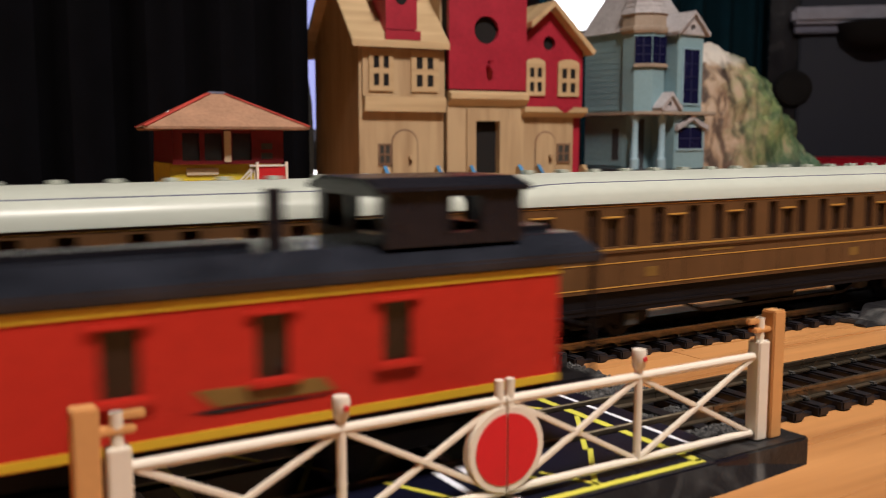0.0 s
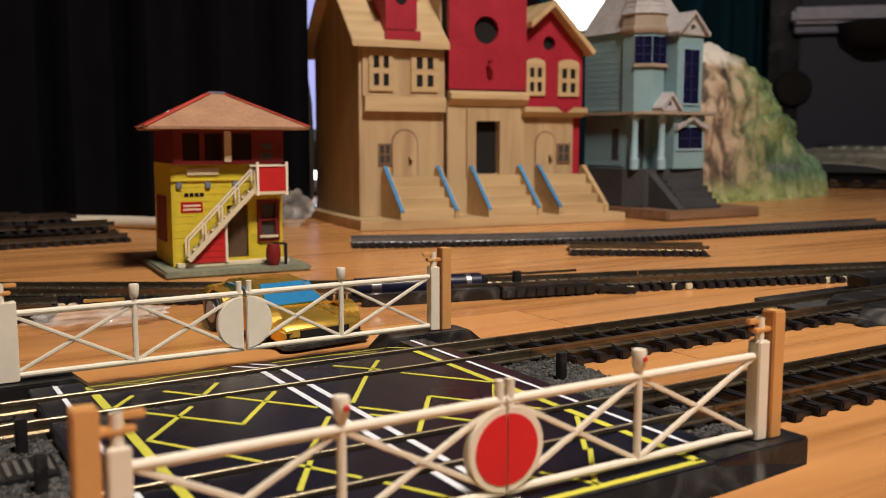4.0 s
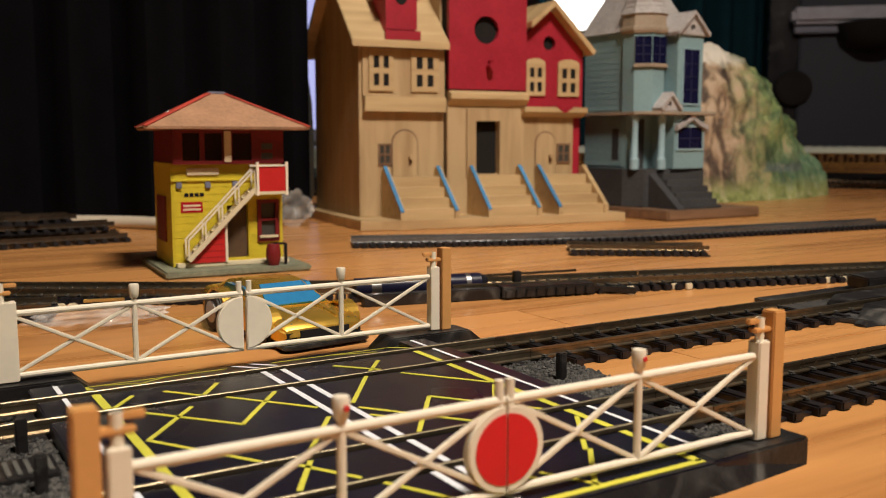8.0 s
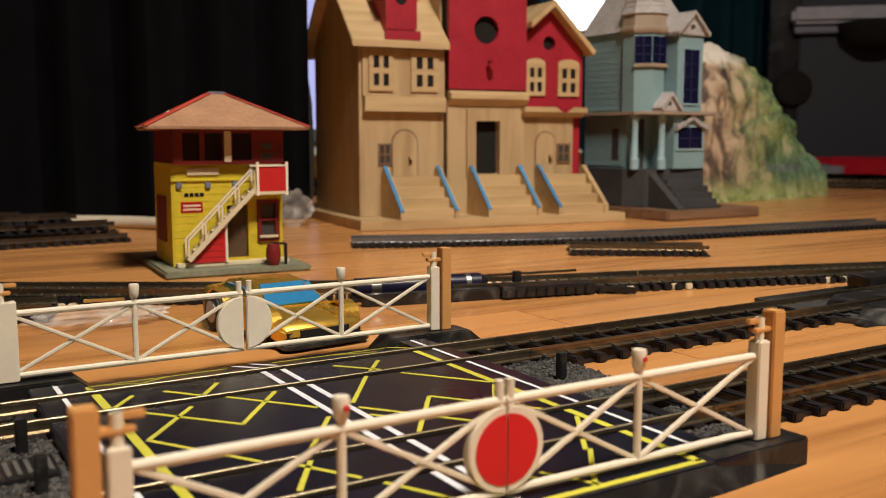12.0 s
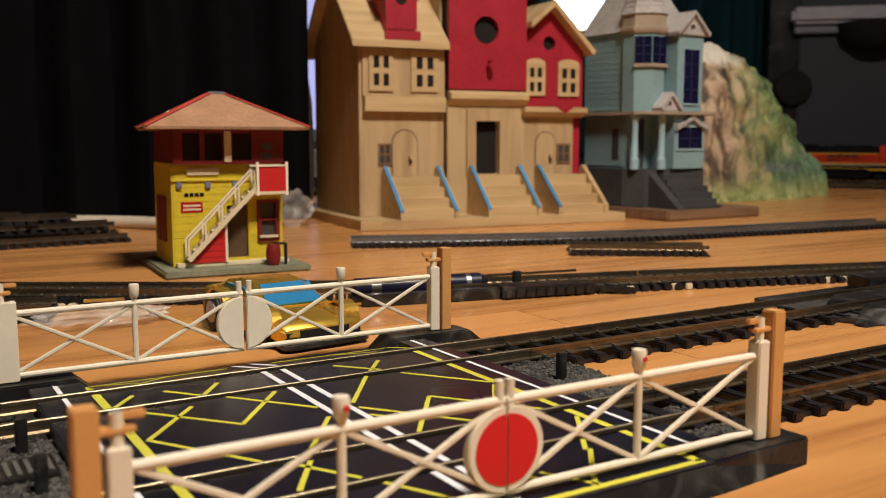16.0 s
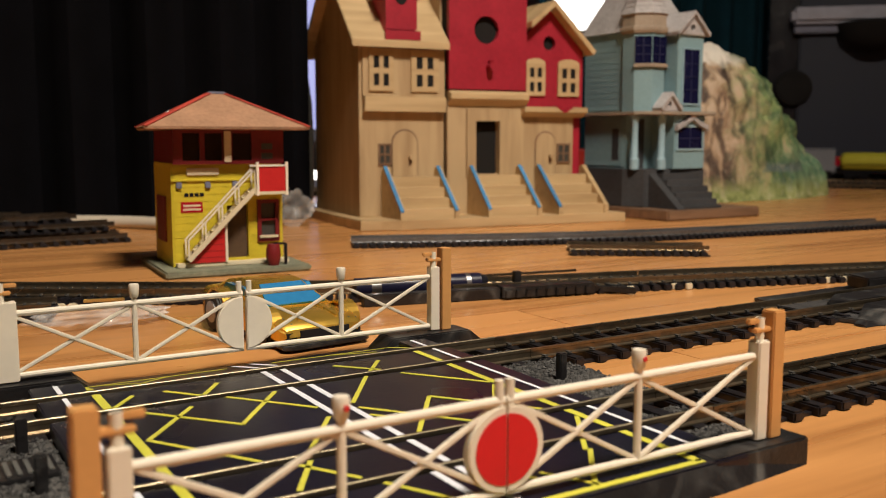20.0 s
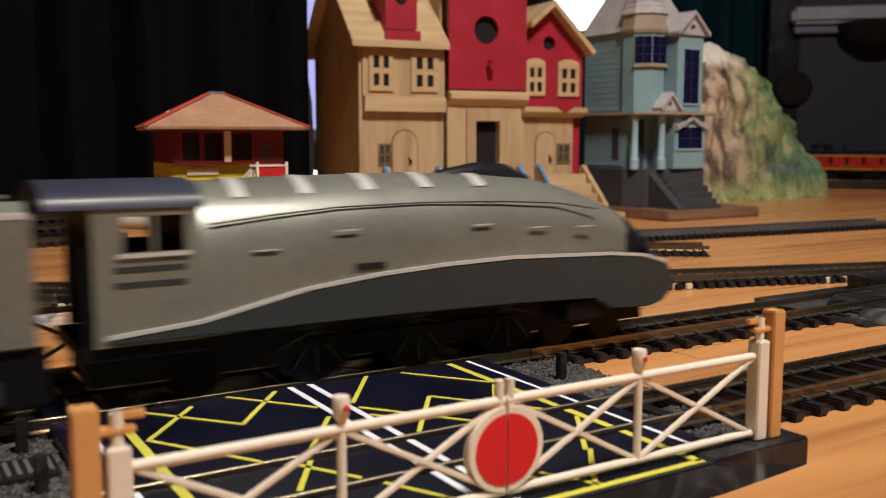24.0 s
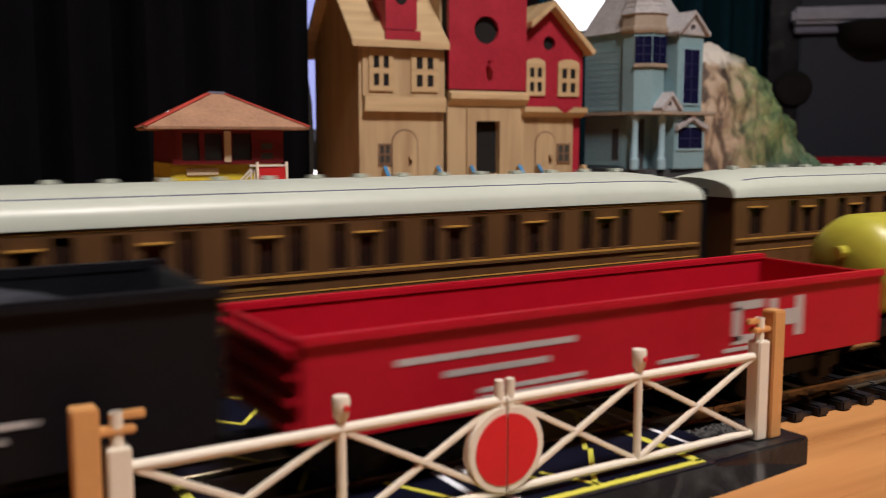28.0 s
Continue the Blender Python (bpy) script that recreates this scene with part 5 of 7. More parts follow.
def diesel():
    """x = 0 near the nose front, back to about -188."""
    c = thing("diesel_locomotive", "orange and black diesel locomotive with yellow stripes", "locomotive")
    w = 16.0
    part("nose_hood", loft(B(), [[(x, -k, 22), (x, k, 22), (x, k, z - 3), (x, k * 0.8, z), (x, -k * 0.8, z), (x, -k, z - 3)] for x, k, z in ((-4.4, 10.4, 34.6), (-5.6, 11.3, 35.8), (-24, 11.8, 36.6))]), "diesel_orange", c, "orange-red nose", 0.4)
    part("nose_top", boxes([(-24, -7.0, -8.0, 8.0, 36.2, 36.9)]), "faint", c, "grey anti-glare panel", 0.15)
    for k in range(4):
        part("nose_louvre", boxes([(-20, -13, 11.6, 12.0, 24.6 + 1.3 * k, 25.3 + 1.3 * k)]), "diesel_orange", c)
    # cab with sloped roof sides
    cab = [(-w, 22), (w, 22), (w, 43.2), (11.5, 48.4), (-11.5, 48.4), (-w, 43.2)]
    part("cab", prism(B(), cab, "x", -51.4, -24.2), "diesel_orange", c, "orange-red cab", 0.4)
    for s in (-1, 1):
        fr = part("side_window", boxes([(-43.0, -32.4, *sorted((s * w, s * (w + 0.35))), 33.2, 41.2)]), "maroon", c, "dark-framed cab window", 0.15)
        part("window_pane", boxes([(-42.3, -33.1, *sorted((s * (w + 0.35), s * (w + 0.5))), 33.9, 40.5)]), "dark_glass", fr)
        part("window_ledge", boxes([(-43.4, -32.0, *sorted((s * w, s * (w + 0.9))), 32.5, 33.1)]), "pole_grey", fr, "pale worn ledge")
        letters(*((31, 44.6) if s > 0 else (-44.6, -31)), w, s, 25.6, 4.0, 4, "loco_black", c, "dark numeral bar", 0.42)
        part("mirror", boxes([(-50.6, -50.0, *sorted((s * w, s * (w + 2.6))), 31.5, 33.2)]), "loco_black", c)
    for y in (-7.4, 7.4):
        part("windscreen", boxes([(-24.2, -23.8, y - 5.0, y + 5.0, 38.0, 42.6)]), "dark_glass", c, "dark windscreen", 0.15)
    part("number_board", boxes([(-24.2, -22.6, -8, 8, 44.4, 46.8)]), "loco_black", c, bevel=0.2)
    part("cab_roof", boxes([(-51.7, -24.0, -11.4, 11.4, 48.4, 49.2)]), "roof_blue", c, "blue-black cab roof", 0.2)
    # long hood
    hood = [(-12.5, 22), (12.5, 22), (12.5, 45.2), (9.5, 47.6), (-9.5, 47.6), (-12.5, 45.2)]
    part("long_hood", prism(B(), hood, "x", -180, -51.6), "diesel_black", c, "black long hood", 0.3)
    for s in (-1, 1):
        panel = part("side_panel", boxes([(-179.4, -51.7, *sorted((s * 12.5, s * 13.0)), 23.85, 36.9)]), "diesel_orange", c, "orange-red hood side")
        part("stripe", boxes([(-179.4, -51.7, *sorted((s * 12.5, s * 13.06)), 36.95, 38.1)]), "yellow_stripe", c, "yellow stripe")
        part("stripe", boxes([(-179.4, -51.7, *sorted((s * 12.5, s * 13.06)), 22.1, 23.8)]), "yellow_stripe", c, "yellow stripe")
        for k in range(12):
            part("access_door", boxes([(-174 + 8.2 * k, -167.6 + 8.2 * k, *sorted((s * 13.0, s * 13.25)), 24.6, 31.5)]), "diesel_orange", panel, "", 0.1)
        letters(*((78.4, 120.6) if s > 0 else (-120.6, -78.4)), 13.28, s, 32.5, 3.6, 4, "old_gold", panel, "dull gold letter edge", 0.06, 2.0)
        letters(*((79, 120) if s > 0 else (-120, -79)), 13.42, s, 32.9, 2.8, 4, "loco_black", panel, "slanted black letter", 0.16, 2.0)
        part("swoosh", prism(B(), [(-73.5, 26.8), (-72.5, 29.2), (-120, 30.6)] if s > 0 else [(-120, 26.8), (-121, 29.2), (-74, 30.6)], "y", *sorted((s * 13.26, s * 13.4))), "loco_black", panel, "black wedge emblem")
        part("swoosh_edge", prism(B(), [(-72.5, 25.9), (-72.7, 26.6), (-118, 30.2)] if s > 0 else [(-120, 25.9), (-120.2, 26.6), (-76, 30.2)], "y", *sorted((s * 13.26, s * 13.36))), "old_gold", panel, "dull gold edge")
        part("equipment_cover", boxes([(-75, -51.8, *sorted((s * 12.6, s * 15.6)), 23.9, 37.0)]), "diesel_orange", c, "bulging orange-red cabinet", 1.6)
        part("cover_stripe", boxes([(-74, -52, *sorted((s * 12.7, s * 14.4)), 37.05, 38.2)]), "yellow_stripe", c, "yellow stripe", 0.3)
        part("walkway", boxes([(-188, -10, *sorted((s * 9, s * 17.0)), 20.4, 21.9)]), "diesel_black", c, "black walkway", 0.2)
        part("sill_stripe", boxes([(-51, -10.5, *sorted((s * 17.0, s * 17.15)), 21.4, 23.5)]), "yellow_stripe", c, "yellow sill stripe")
        part("cab_sill", boxes([(-51, -10, *sorted((s * 16.1, s * 16.98)), 20.5, 23.5)]), "diesel_black", c)
        part("side_sill", boxes([(-184, -10, *sorted((s * 14, s * 16.9)), 12.5, 20.3)]), "diesel_black", c, "black side sill", 0.2)
        for a, b, p, q in ((-66, -12, 14.2, 16.1), (-130, -66.1, 16.8, 17.5), (-182, -130.1, 15.4, 17.4)):
            part("lower_stripe", boxes([(a, b, *sorted((s * 16.9, s * 17.05)), p, q)]), "yellow_stripe", c, "yellow lower stripe")
        for a, b in ((-138, -49), (-181, -140)):
            part("walk_edge", boxes([(a, b, *sorted((s * 17.0, s * 17.3)), 21.2, 22.5)]), "pole_grey", c, "grey worn walkway edge")
        part("handrail", bar(B(), (-186, s * 16.6, 31.6), (-56, s * 16.6, 31.6), 0.5, 0.5), "loco_black", c, "thin black handrail")
        for x in (-183, -160, -140, -120, -100, -80, -58):
            part("stanchion", bar(B(), (x, s * 16.6, 21.9), (x, s * 16.6, 31.6), 0.4, 0.4), "diesel_orange", c)
        part("fuel_tank", boxes([(-124, -62, *sorted((s * 4, s * 14.5)), 3.0, 12.4)]), "diesel_black", c, "black fuel tank", 1.5)
        for x in (-187.5, -178, -9.4, 4.7):
            part("step_rail", boxes([(x - 0.5, x + 0.5, s * 15.8 - 0.5, s * 15.8 + 0.4, 5, 30.5 if x < 0 else 27.0)]), "pole_grey", c, "pale grey step rail", 0.15)
        for x in (-183, -2.4):
            for k in range(3):
                part("step", boxes([(x - 6.0, x + 6.0, s * 15.8 - 3, s * 15.8 + 0.8, 5 + 5 * k, 5.6 + 5 * k)]), "pole_grey", c)
    for x in (-70, -92):
        part("roof_fan", cyl(B(), (x, 0, 47.5), (x, 0, 49.4), 7.0, 20), "loco_black", c, smooth=True)
    part("radiator_flare", boxes([(-178, -128, -13.2, 13.2, 47.2, 49.6)]), "diesel_black", c, "black roof radiator housing", 0.8)
    for x in (-140, -153, -166):
        part("radiator_fan", cyl(B(), (x, 0, 49.5), (x, 0, 50.6), 5.6, 20), "loco_black", c, smooth=True)
    part("exhaust", boxes([(-112, -100, -4, 4, 47.6, 50.2)]), "loco_black", c, bevel=0.5)
    part("dynamic_brake", boxes([(-86, -60, -8, 8, 47.5, 48.8)]), "diesel_black", c, bevel=0.5)
    part("pilot", boxes([(4, 7.5, -15, 15, 4.0, 13.4)]), "diesel_black", c, "black snow pilot", 0.4)
    part("pilot", boxes([(-188, -184.5, -15, 15, 4.0, 20.3)]), "diesel_black", c, "black snow pilot", 0.4)
    part("front_platform", boxes([(-9.8, 8, -15.5, 15.5, 13.5, 14.6)]), "diesel_black", c, "low black front platform", 0.2)
    part("platform_edge", boxes([(8.02, 8.6, -15, 15, 13.6, 15.4)]), "faint", c, "grey worn platform edge", 0.15)
    part("nose_base", boxes([(-24, -5.2, -11, 11, 13, 21.9)]), "diesel_black", c, "black nose base", 0.3)
    part("nose_stripe", boxes([(-23.8, -3.9, -11.9, 11.9, 22.0, 23.4)]), "yellow_stripe", c, "yellow stripe round the nose", 0.2)
    for y in (-8, 8):
        part("front_handrail", bar(bar(B(), (8.2, y, 14.6), (8.2, y, 29.0), 0.7, 0.7), (8.2, y, 28.7), (8.2, y * 1.8, 28.7), 0.7, 0.7), "pole_grey", c, "pale front handrail")
    part("end_rail", boxes([(-189, -188.2, -14, 14, 29, 29.8)]), "pole_grey", c)
    part("end_post", boxes([(-189, -188.2, -0.6, 0.6, 20.4, 28.9)]), "pole_grey", c)
    part("headlight", boxes([(-4.5, -3.5, -3, 3, 30.5, 33.0)]), "white_letter", c, bevel=0.2)
    part("frame", boxes([(-186, 4, -9, 9, 12, 20)]), "under", c)
    coupler(c, 8, 5); coupler(c, -188, -3)
    bogie(c, -34, 34); bogie(c, -150, 34)
    return c


def caboose():
    """x = 0 at the rear body end; the body runs forward to 118."""
    c = thing("caboose", "red caboose with black roof, cupola and yellow trim", "caboose")
    h, w = 118.0, 17.0
    wins = [(30.2, 35.4, 22.4, 32.0), (51.4, 56.6, 22.4, 32.0), (73.4, 78.8, 22.4, 32.0), (96, 101.2, 22.4, 32.0)]
    for s in (-1, 1):
        y0, y1 = sorted((s * w, s * (w - 1.2)))
        side = part("side_panel", holed(B(), 0, h, 14.4, 35.5, y0, y1, wins), "caboose", c, "glossy red side")
        for z in (14.6, 34.0):
            part("trim_stripe", boxes([(0, h, *sorted((s * w, s * (w + 0.2))), z, z + 1.4)]), "yellow_stripe", side, "yellow trim stripe")
        for a, b, p, q in wins:
            part("window_sill", boxes([(a - 1.6, b + 1.6, *sorted((s * w, s * (w + 0.9))), p - 1.4, p)]), "caboose", side, "", 0.3)
            part("window_head", boxes([(a - 1.6, b + 1.6, *sorted((s * w, s * (w + 0.7))), q, q + 0.9)]), "caboose", side, "", 0.2)
            part("window_pane", boxes([(a, b, *sorted((s * (w - 0.9), s * (w - 0.6))), p, q)]), "dark_glass", side)
        part("emblem", prism(B(), [(44, 19.2), (63, 19.2), (66, 22.0), (46, 21.4)], "y", *sorted((s * w, s * (w + 0.15)))), "old_gold", side, "dull gold emblem")
        part("emblem_bar", prism(B(), [(44, 18.6), (64, 18.2), (66, 18.9)], "y", *sorted((s * w, s * (w + 0.15)))), "loco_black", side)
    # added black sheet that darkens the caboose's inside behind the windows
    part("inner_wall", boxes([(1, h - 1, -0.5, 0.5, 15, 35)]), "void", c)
    for x in (0, h - 1.2):
        part("end_panel", boxes([(x, x + 1.2, -w + 1.25, w - 1.25, 14.4, 37)]), "caboose", c)
    part("roof", prism(B(), [(-w - 0.8, 35.5), (w + 0.8, 35.5), (w + 0.8, 37.4), (10, 40.4), (-10, 40.4), (-w - 0.8, 37.4)], "x", -10, h + 10), "roof_gloss", c, "glossy black roof", 0.4)
    for a, b in ((-8, 3), (52, h + 8)):
        part("roof_walk", boxes([(a, b, -4, 4, 40.45, 41.4)]), "loco_black", c)
    cup = part("cupola", holed(B(), 5.5, 33, 40.0, 49.0, -13.5, -12.6, [(12.4, 24.6, 42.6, 48.1)]), "loco_black", c, "black cupola")
    part("grab_bar", bar(B(), (11.5, -14.0, 42.0), (25.5, -14.0, 42.0), 0.4, 0.4), "rim_grey", cup, "thin grey grab bar")
    part("cupola_side", holed(B(), 5.5, 33, 40.0, 49.0, 12.6, 13.5, [(14.6, 20.6, 42.2, 48.2)]), "loco_black", cup)
    for x in (5.5, 32.1):
        end = holed(B(), -12.55, 12.55, 40, 49, -0.9, 0, [(-10.8, -1, 42.2, 48.2), (1, 10.8, 42.2, 48.2)])
        bmesh.ops.transform(end, matrix=pose(x, 0, 0, 0, 0, 90), verts=end.verts)
        part("cupola_end", end, "loco_black", cup, "black cupola end with two windows")
    part("cupola_roof", prism(B(), [(-14.4, 49), (14.4, 49), (14.4, 49.8), (9, 51.4), (-9, 51.4), (-14.4, 49.8)], "x", 3.6, 35.0), "loco_black", cup, "", 0.8)
    for x in (13.8, 20.6):
        part("cupola_frame", boxes([(x, x + 0.8, 13.5, 13.8, 42.4, 48.2)]), "loco_black", cup)
    part("platform", boxes([(-11, 0, -15, 15, 11, 13.5), (h, h + 11, -15, 15, 11, 13.5), (0, h, -13, 13, 10.5, 14.3)]), "under", c, "black end platform", 0.3)
    for x in (-10.5, h + 10.5):
        part("end_railing", boxes([(x - 0.4, x + 0.4, -14, 14, 22, 22.8)] + [(x - 0.4, x + 0.4, y - 0.4, y + 0.4, 13.5, 36) for y in (-14, 14)]), "under", c)
    part("chimney_pipe", cyl(B(), (49.5, 7, 40), (49.5, 7, 50), 1.6, 12), "loco_black", c, smooth=True)
    coupler(c, -11, -5); coupler(c, h + 11, 5)
    bogie(c, 26, 22); bogie(c, h - 26, 22)
    return c


# ---- trains and their running ----
TRAINS = {"far": [], "near": []}


def make_trains():
    eng, wheels = streamliner()
    far = TRAINS["far"]
    far.append((eng, 0.0, -30.0, -140.0))
    far.append((tender(), -172.0, -14.0, -77.0))
    first = coach("coach", False)
    far.append((first, -395.0, 75.0, -75.0))
    for k in (1, 2):
        far.append((copy_thing(first, Matrix()), -395.0 - 234.5 * k, 75.0, -75.0))
    far.append((coach("brake_coach", True), -395.0 - 234.5 * 3, 75.0, -75.0))
    near = TRAINS["near"]
    near.append((diesel(), 0.0, -34.0, -150.0))
    d = -263.8
    near.append((hopper("shield"), d - 6.7, 48.0, -48.0))
    near.append((hopper("round"), d - 165.2, 48.0, -48.0))
    near.append((gondola(), d - 323, 48.0, -48.0))
    near.append((tank_wagon(), d - 477, 48.0, -48.0))
    near.append((boxcar("grey_car", "pale grey boxcar with ribbed sides", 82.0, 45.0), d - 641, 60.0, -60.0))
    red = boxcar("box_red", "brick-red boxcar with faded lettering", 68.0)
    near.append((red, d - 803, 48.0, -48.0))
    near.append((copy_thing(red, Matrix()), d - 951, 48.0, -48.0))
    near.append((copy_thing(red, Matrix()), d - 1099, 48.0, -48.0))
    near.append((caboose(), CABOOSE_BACK, 92.0, 26.0))
    return wheels


def glide(rows, t):
    """Distance at time t from a few (time, distance) rows, with matched speeds at the rows."""
    ts = [r[0] for r in rows]
    i = max(0, min(len(rows) - 2, sum(1 for q in ts if q <= t) - 1))
    def slope(k):
        a, b = max(0, k - 1), min(len(rows) - 1, k + 1)
        return (rows[b][1] - rows[a][1]) / (rows[b][0] - rows[a][0])
    (t0, d0), (t1, d1) = rows[i], rows[i + 1]
    u, dt = (t - t0) / (t1 - t0), t1 - t0
    m0, m1 = slope(i) * dt, slope(i + 1) * dt
    return (2 * u ** 3 - 3 * u ** 2 + 1) * d0 + (u ** 3 - 2 * u ** 2 + u) * m0 + (-2 * u ** 3 + 3 * u ** 2) * d1 + (u ** 3 - u ** 2) * m1


LAP_A = 2 * (LOOP_X - LEFT_A) + 2 * math.pi * R_A
LAP_B = 2 * (RIGHT_B - LEFT_B) + 2 * math.pi * R_B
# place of the engine's nose along the loop at a few times
TAIL_A = -395.0 - 234.5 * 3 - 110          # back end of the last coach, from the nose
# last coach's back end at x = 142 at 2.6 s; nose at x = 104 at 23.5 s and 198 at 24.0 s
far_a = 142.0 - TAIL_A
NOSE_A = ((-2.6, far_a - 5.2 * 181), (0.0, far_a - 2.6 * 181), (2.6, far_a), (10.0, far_a + 7.4 * 186), (23.5, LAP_A + 108.0), (24.0, LAP_A + 202.3), (28.0, LAP_A + 202.3 + 4.0 * 190.4))
# running to -x: caboose's back end at x = 102.7 at 0 s, nose at x = 168 at 24.5 s
CABOOSE_BACK = -263.8 - 1099 - 80 - 130
NOSE_B = ((-1.0, -103.6 - 180 - CABOOSE_BACK), (0.0, -103.6 - CABOOSE_BACK), (1.0, -103.6 + 180 - CABOOSE_BACK), (16.0, LAP_B - 1712), (20.0, LAP_B - 1002), (24.0, LAP_B - 287.0), (24.5, LAP_B - 192.0), (25.0, LAP_B - 97.0), (25.6, LAP_B + 17.0), (26.0, LAP_B + 91.5), (26.5, LAP_B + 184.0), (27.0, LAP_B + 273.8), (28.0, LAP_B + 460.6))


def motions():
    step = 0.2
    times = [round(i * step, 3) for i in range(int(28 / step) + 1)]
    for train, nose, left, r, way, right in (("far", NOSE_A, LEFT_A, R_A, 1, LOOP_X), ("near", NOSE_B, LEFT_B, R_B, -1, RIGHT_B)):
        for car, off, front, back in TRAINS[train]:
            rows = []
            for t in times:
                d = glide(nose, t) + off
                xa, ya, _ = loop_point(d + front, left, r, way, right)
                xb, yb, _ = loop_point(d + back, left, r, way, right)
                h = math.atan2(ya - yb, xa - xb)
                k = -back / (front - back)
                x, y = xb + (xa - xb) * k, yb + (ya - yb) * k
                rows.append((t, P(x, y, RAIL, 0, 0, math.degrees(h))))
            walk(car, rows)
    # the engine's driving wheels turn as it runs
    rows = []
    for i in range(281):
        t = i / 10
        rows.append((t, math.degrees(glide(NOSE_A, t) / 12.5)))
    for wh in DRIVERS:
        x, y, z = wh.location
        walk(wh, [(t, Matrix.Translation((x, y, z)) @ pose(0, 0, 0, 0, a % 360.0, 0)) for t, a in rows])


DRIVERS = make_trains()


# ---- wooden red-gabled house ----
def disc_plate(bm, x0, x1, z0, z1, y0, y1, cx, cz, r, outline=None, n=24):
    """A board in the xz plane with one round hole; outline: its edge, else a rectangle."""
    if outline is None:
        outline = [(x0, z0), (x1, z0), (x1, z1), (x0, z1)]
    pts, m = [], len(outline)
    # walk the outline by angle round the hole
    for k in range(n):
        a = 2 * math.pi * (k + 0.5) / n
        d = Vector((math.cos(a), math.sin(a)))
        best = None
        for i in range(m):
            p, q = Vector(outline[i]), Vector(outline[(i + 1) % m])
            e = q - p
            den = d.x * e.y - d.y * e.x
            if abs(den) < 1e-9:
                continue
            w = p - Vector((cx, cz))
            t, u = (w.x * e.y - w.y * e.x) / den, (w.x * d.y - w.y * d.x) / den
            if t > 0 and -1e-6 <= u <= 1 + 1e-6 and (best is None or t < best):
                best = t
        pts.append(Vector((cx, cz)) + d * best)
    for c in outline:
        k = min(range(n), key=lambda i: (pts[i] - Vector(c)).length)
        pts[k] = Vector(c)
    hole = [Vector((cx + r * math.cos(2 * math.pi * (k + 0.5) / n), cz + r * math.sin(2 * math.pi * (k + 0.5) / n))) for k in range(n)]
    rows = [[bm.verts.new((p.x, y, p.y)) for p in ring] for ring, y in ((pts, y0), (hole, y0), (hole, y1), (pts, y1))]
    for a, b in zip(rows, rows[1:] + rows[:1]):
        for k in range(n):
            bm.faces.new((a[k], a[(k + 1) % n], b[(k + 1) % n], b[k]))
    return bm


def stair(house, u0, u1, v_wall, top, flip):
    steps = 4
    st = part("stair", prism(B(), [(-0.0, 7.0)] + [p for k in range(steps) for p in ((k * 8.4, 7.0 + (k + 1) * (top - 7.0) / steps), ((k + 1) * 8.4, 7.0 + (k + 1) * (top - 7.0) / steps))] + [(steps * 8.4, 7.0)], "x", u0 + 3.05, u1 - 3.05), "pine_flat", house, "plain wooden steps")
    for u, col in ((u0 - 0.8, flip[0]), (u1 - 3.0, flip[1])):
        cheek = part("stair_cheek", prism(B(), [(-1.5, 7.0), (v_wall - 0.2, 7.0), (v_wall - 0.2, top + 4), (v_wall - 1.2, top + 6), (v_wall - 2.8, top + 7), (v_wall - 4.5, top + 7), (-1.5, 13.5)], "x", u, u + 3.8), "pine_flat", house, "sloping wooden stair cheek", 0.2)
        if col:
            part("handrail", prism(B(), [(-1.9, 13.8), (-1.9, 12.6), (v_wall - 4.7, top + 6.6), (v_wall - 4.7, top + 7.8)], "x", u - 0.3, u + 2.5), col, cheek, "blue painted handrail")


def four_pane(house, u0, u1, z0, z1, y, name="window"):
    w, h = u1 - u0, z1 - z0
    m, t = w * 0.19, h * 0.13
    hol = [(u0 + m, u0 + w / 2 - m * 0.45, z0 + t, z0 + h / 2 - t * 0.55), (u0 + w / 2 + m * 0.45, u1 - m, z0 + t, z0 + h / 2 - t * 0.55),
           (u0 + m, u0 + w / 2 - m * 0.45, z0 + h / 2 + t * 0.55, z1 - t), (u0 + w / 2 + m * 0.45, u1 - m, z0 + h / 2 + t * 0.55, z1 - t)]
    win = part(name, holed(B(), u0, u1, z0, z1, y - 1.6, y - 0.05, hol), "pine_flat", house, "pale wooden four-pane window")
    for a, b, p, q in hol:
        part("pane", boxes([(a, b, y - 0.9, y - 0.4, p, q)]), "void", win)
    return win


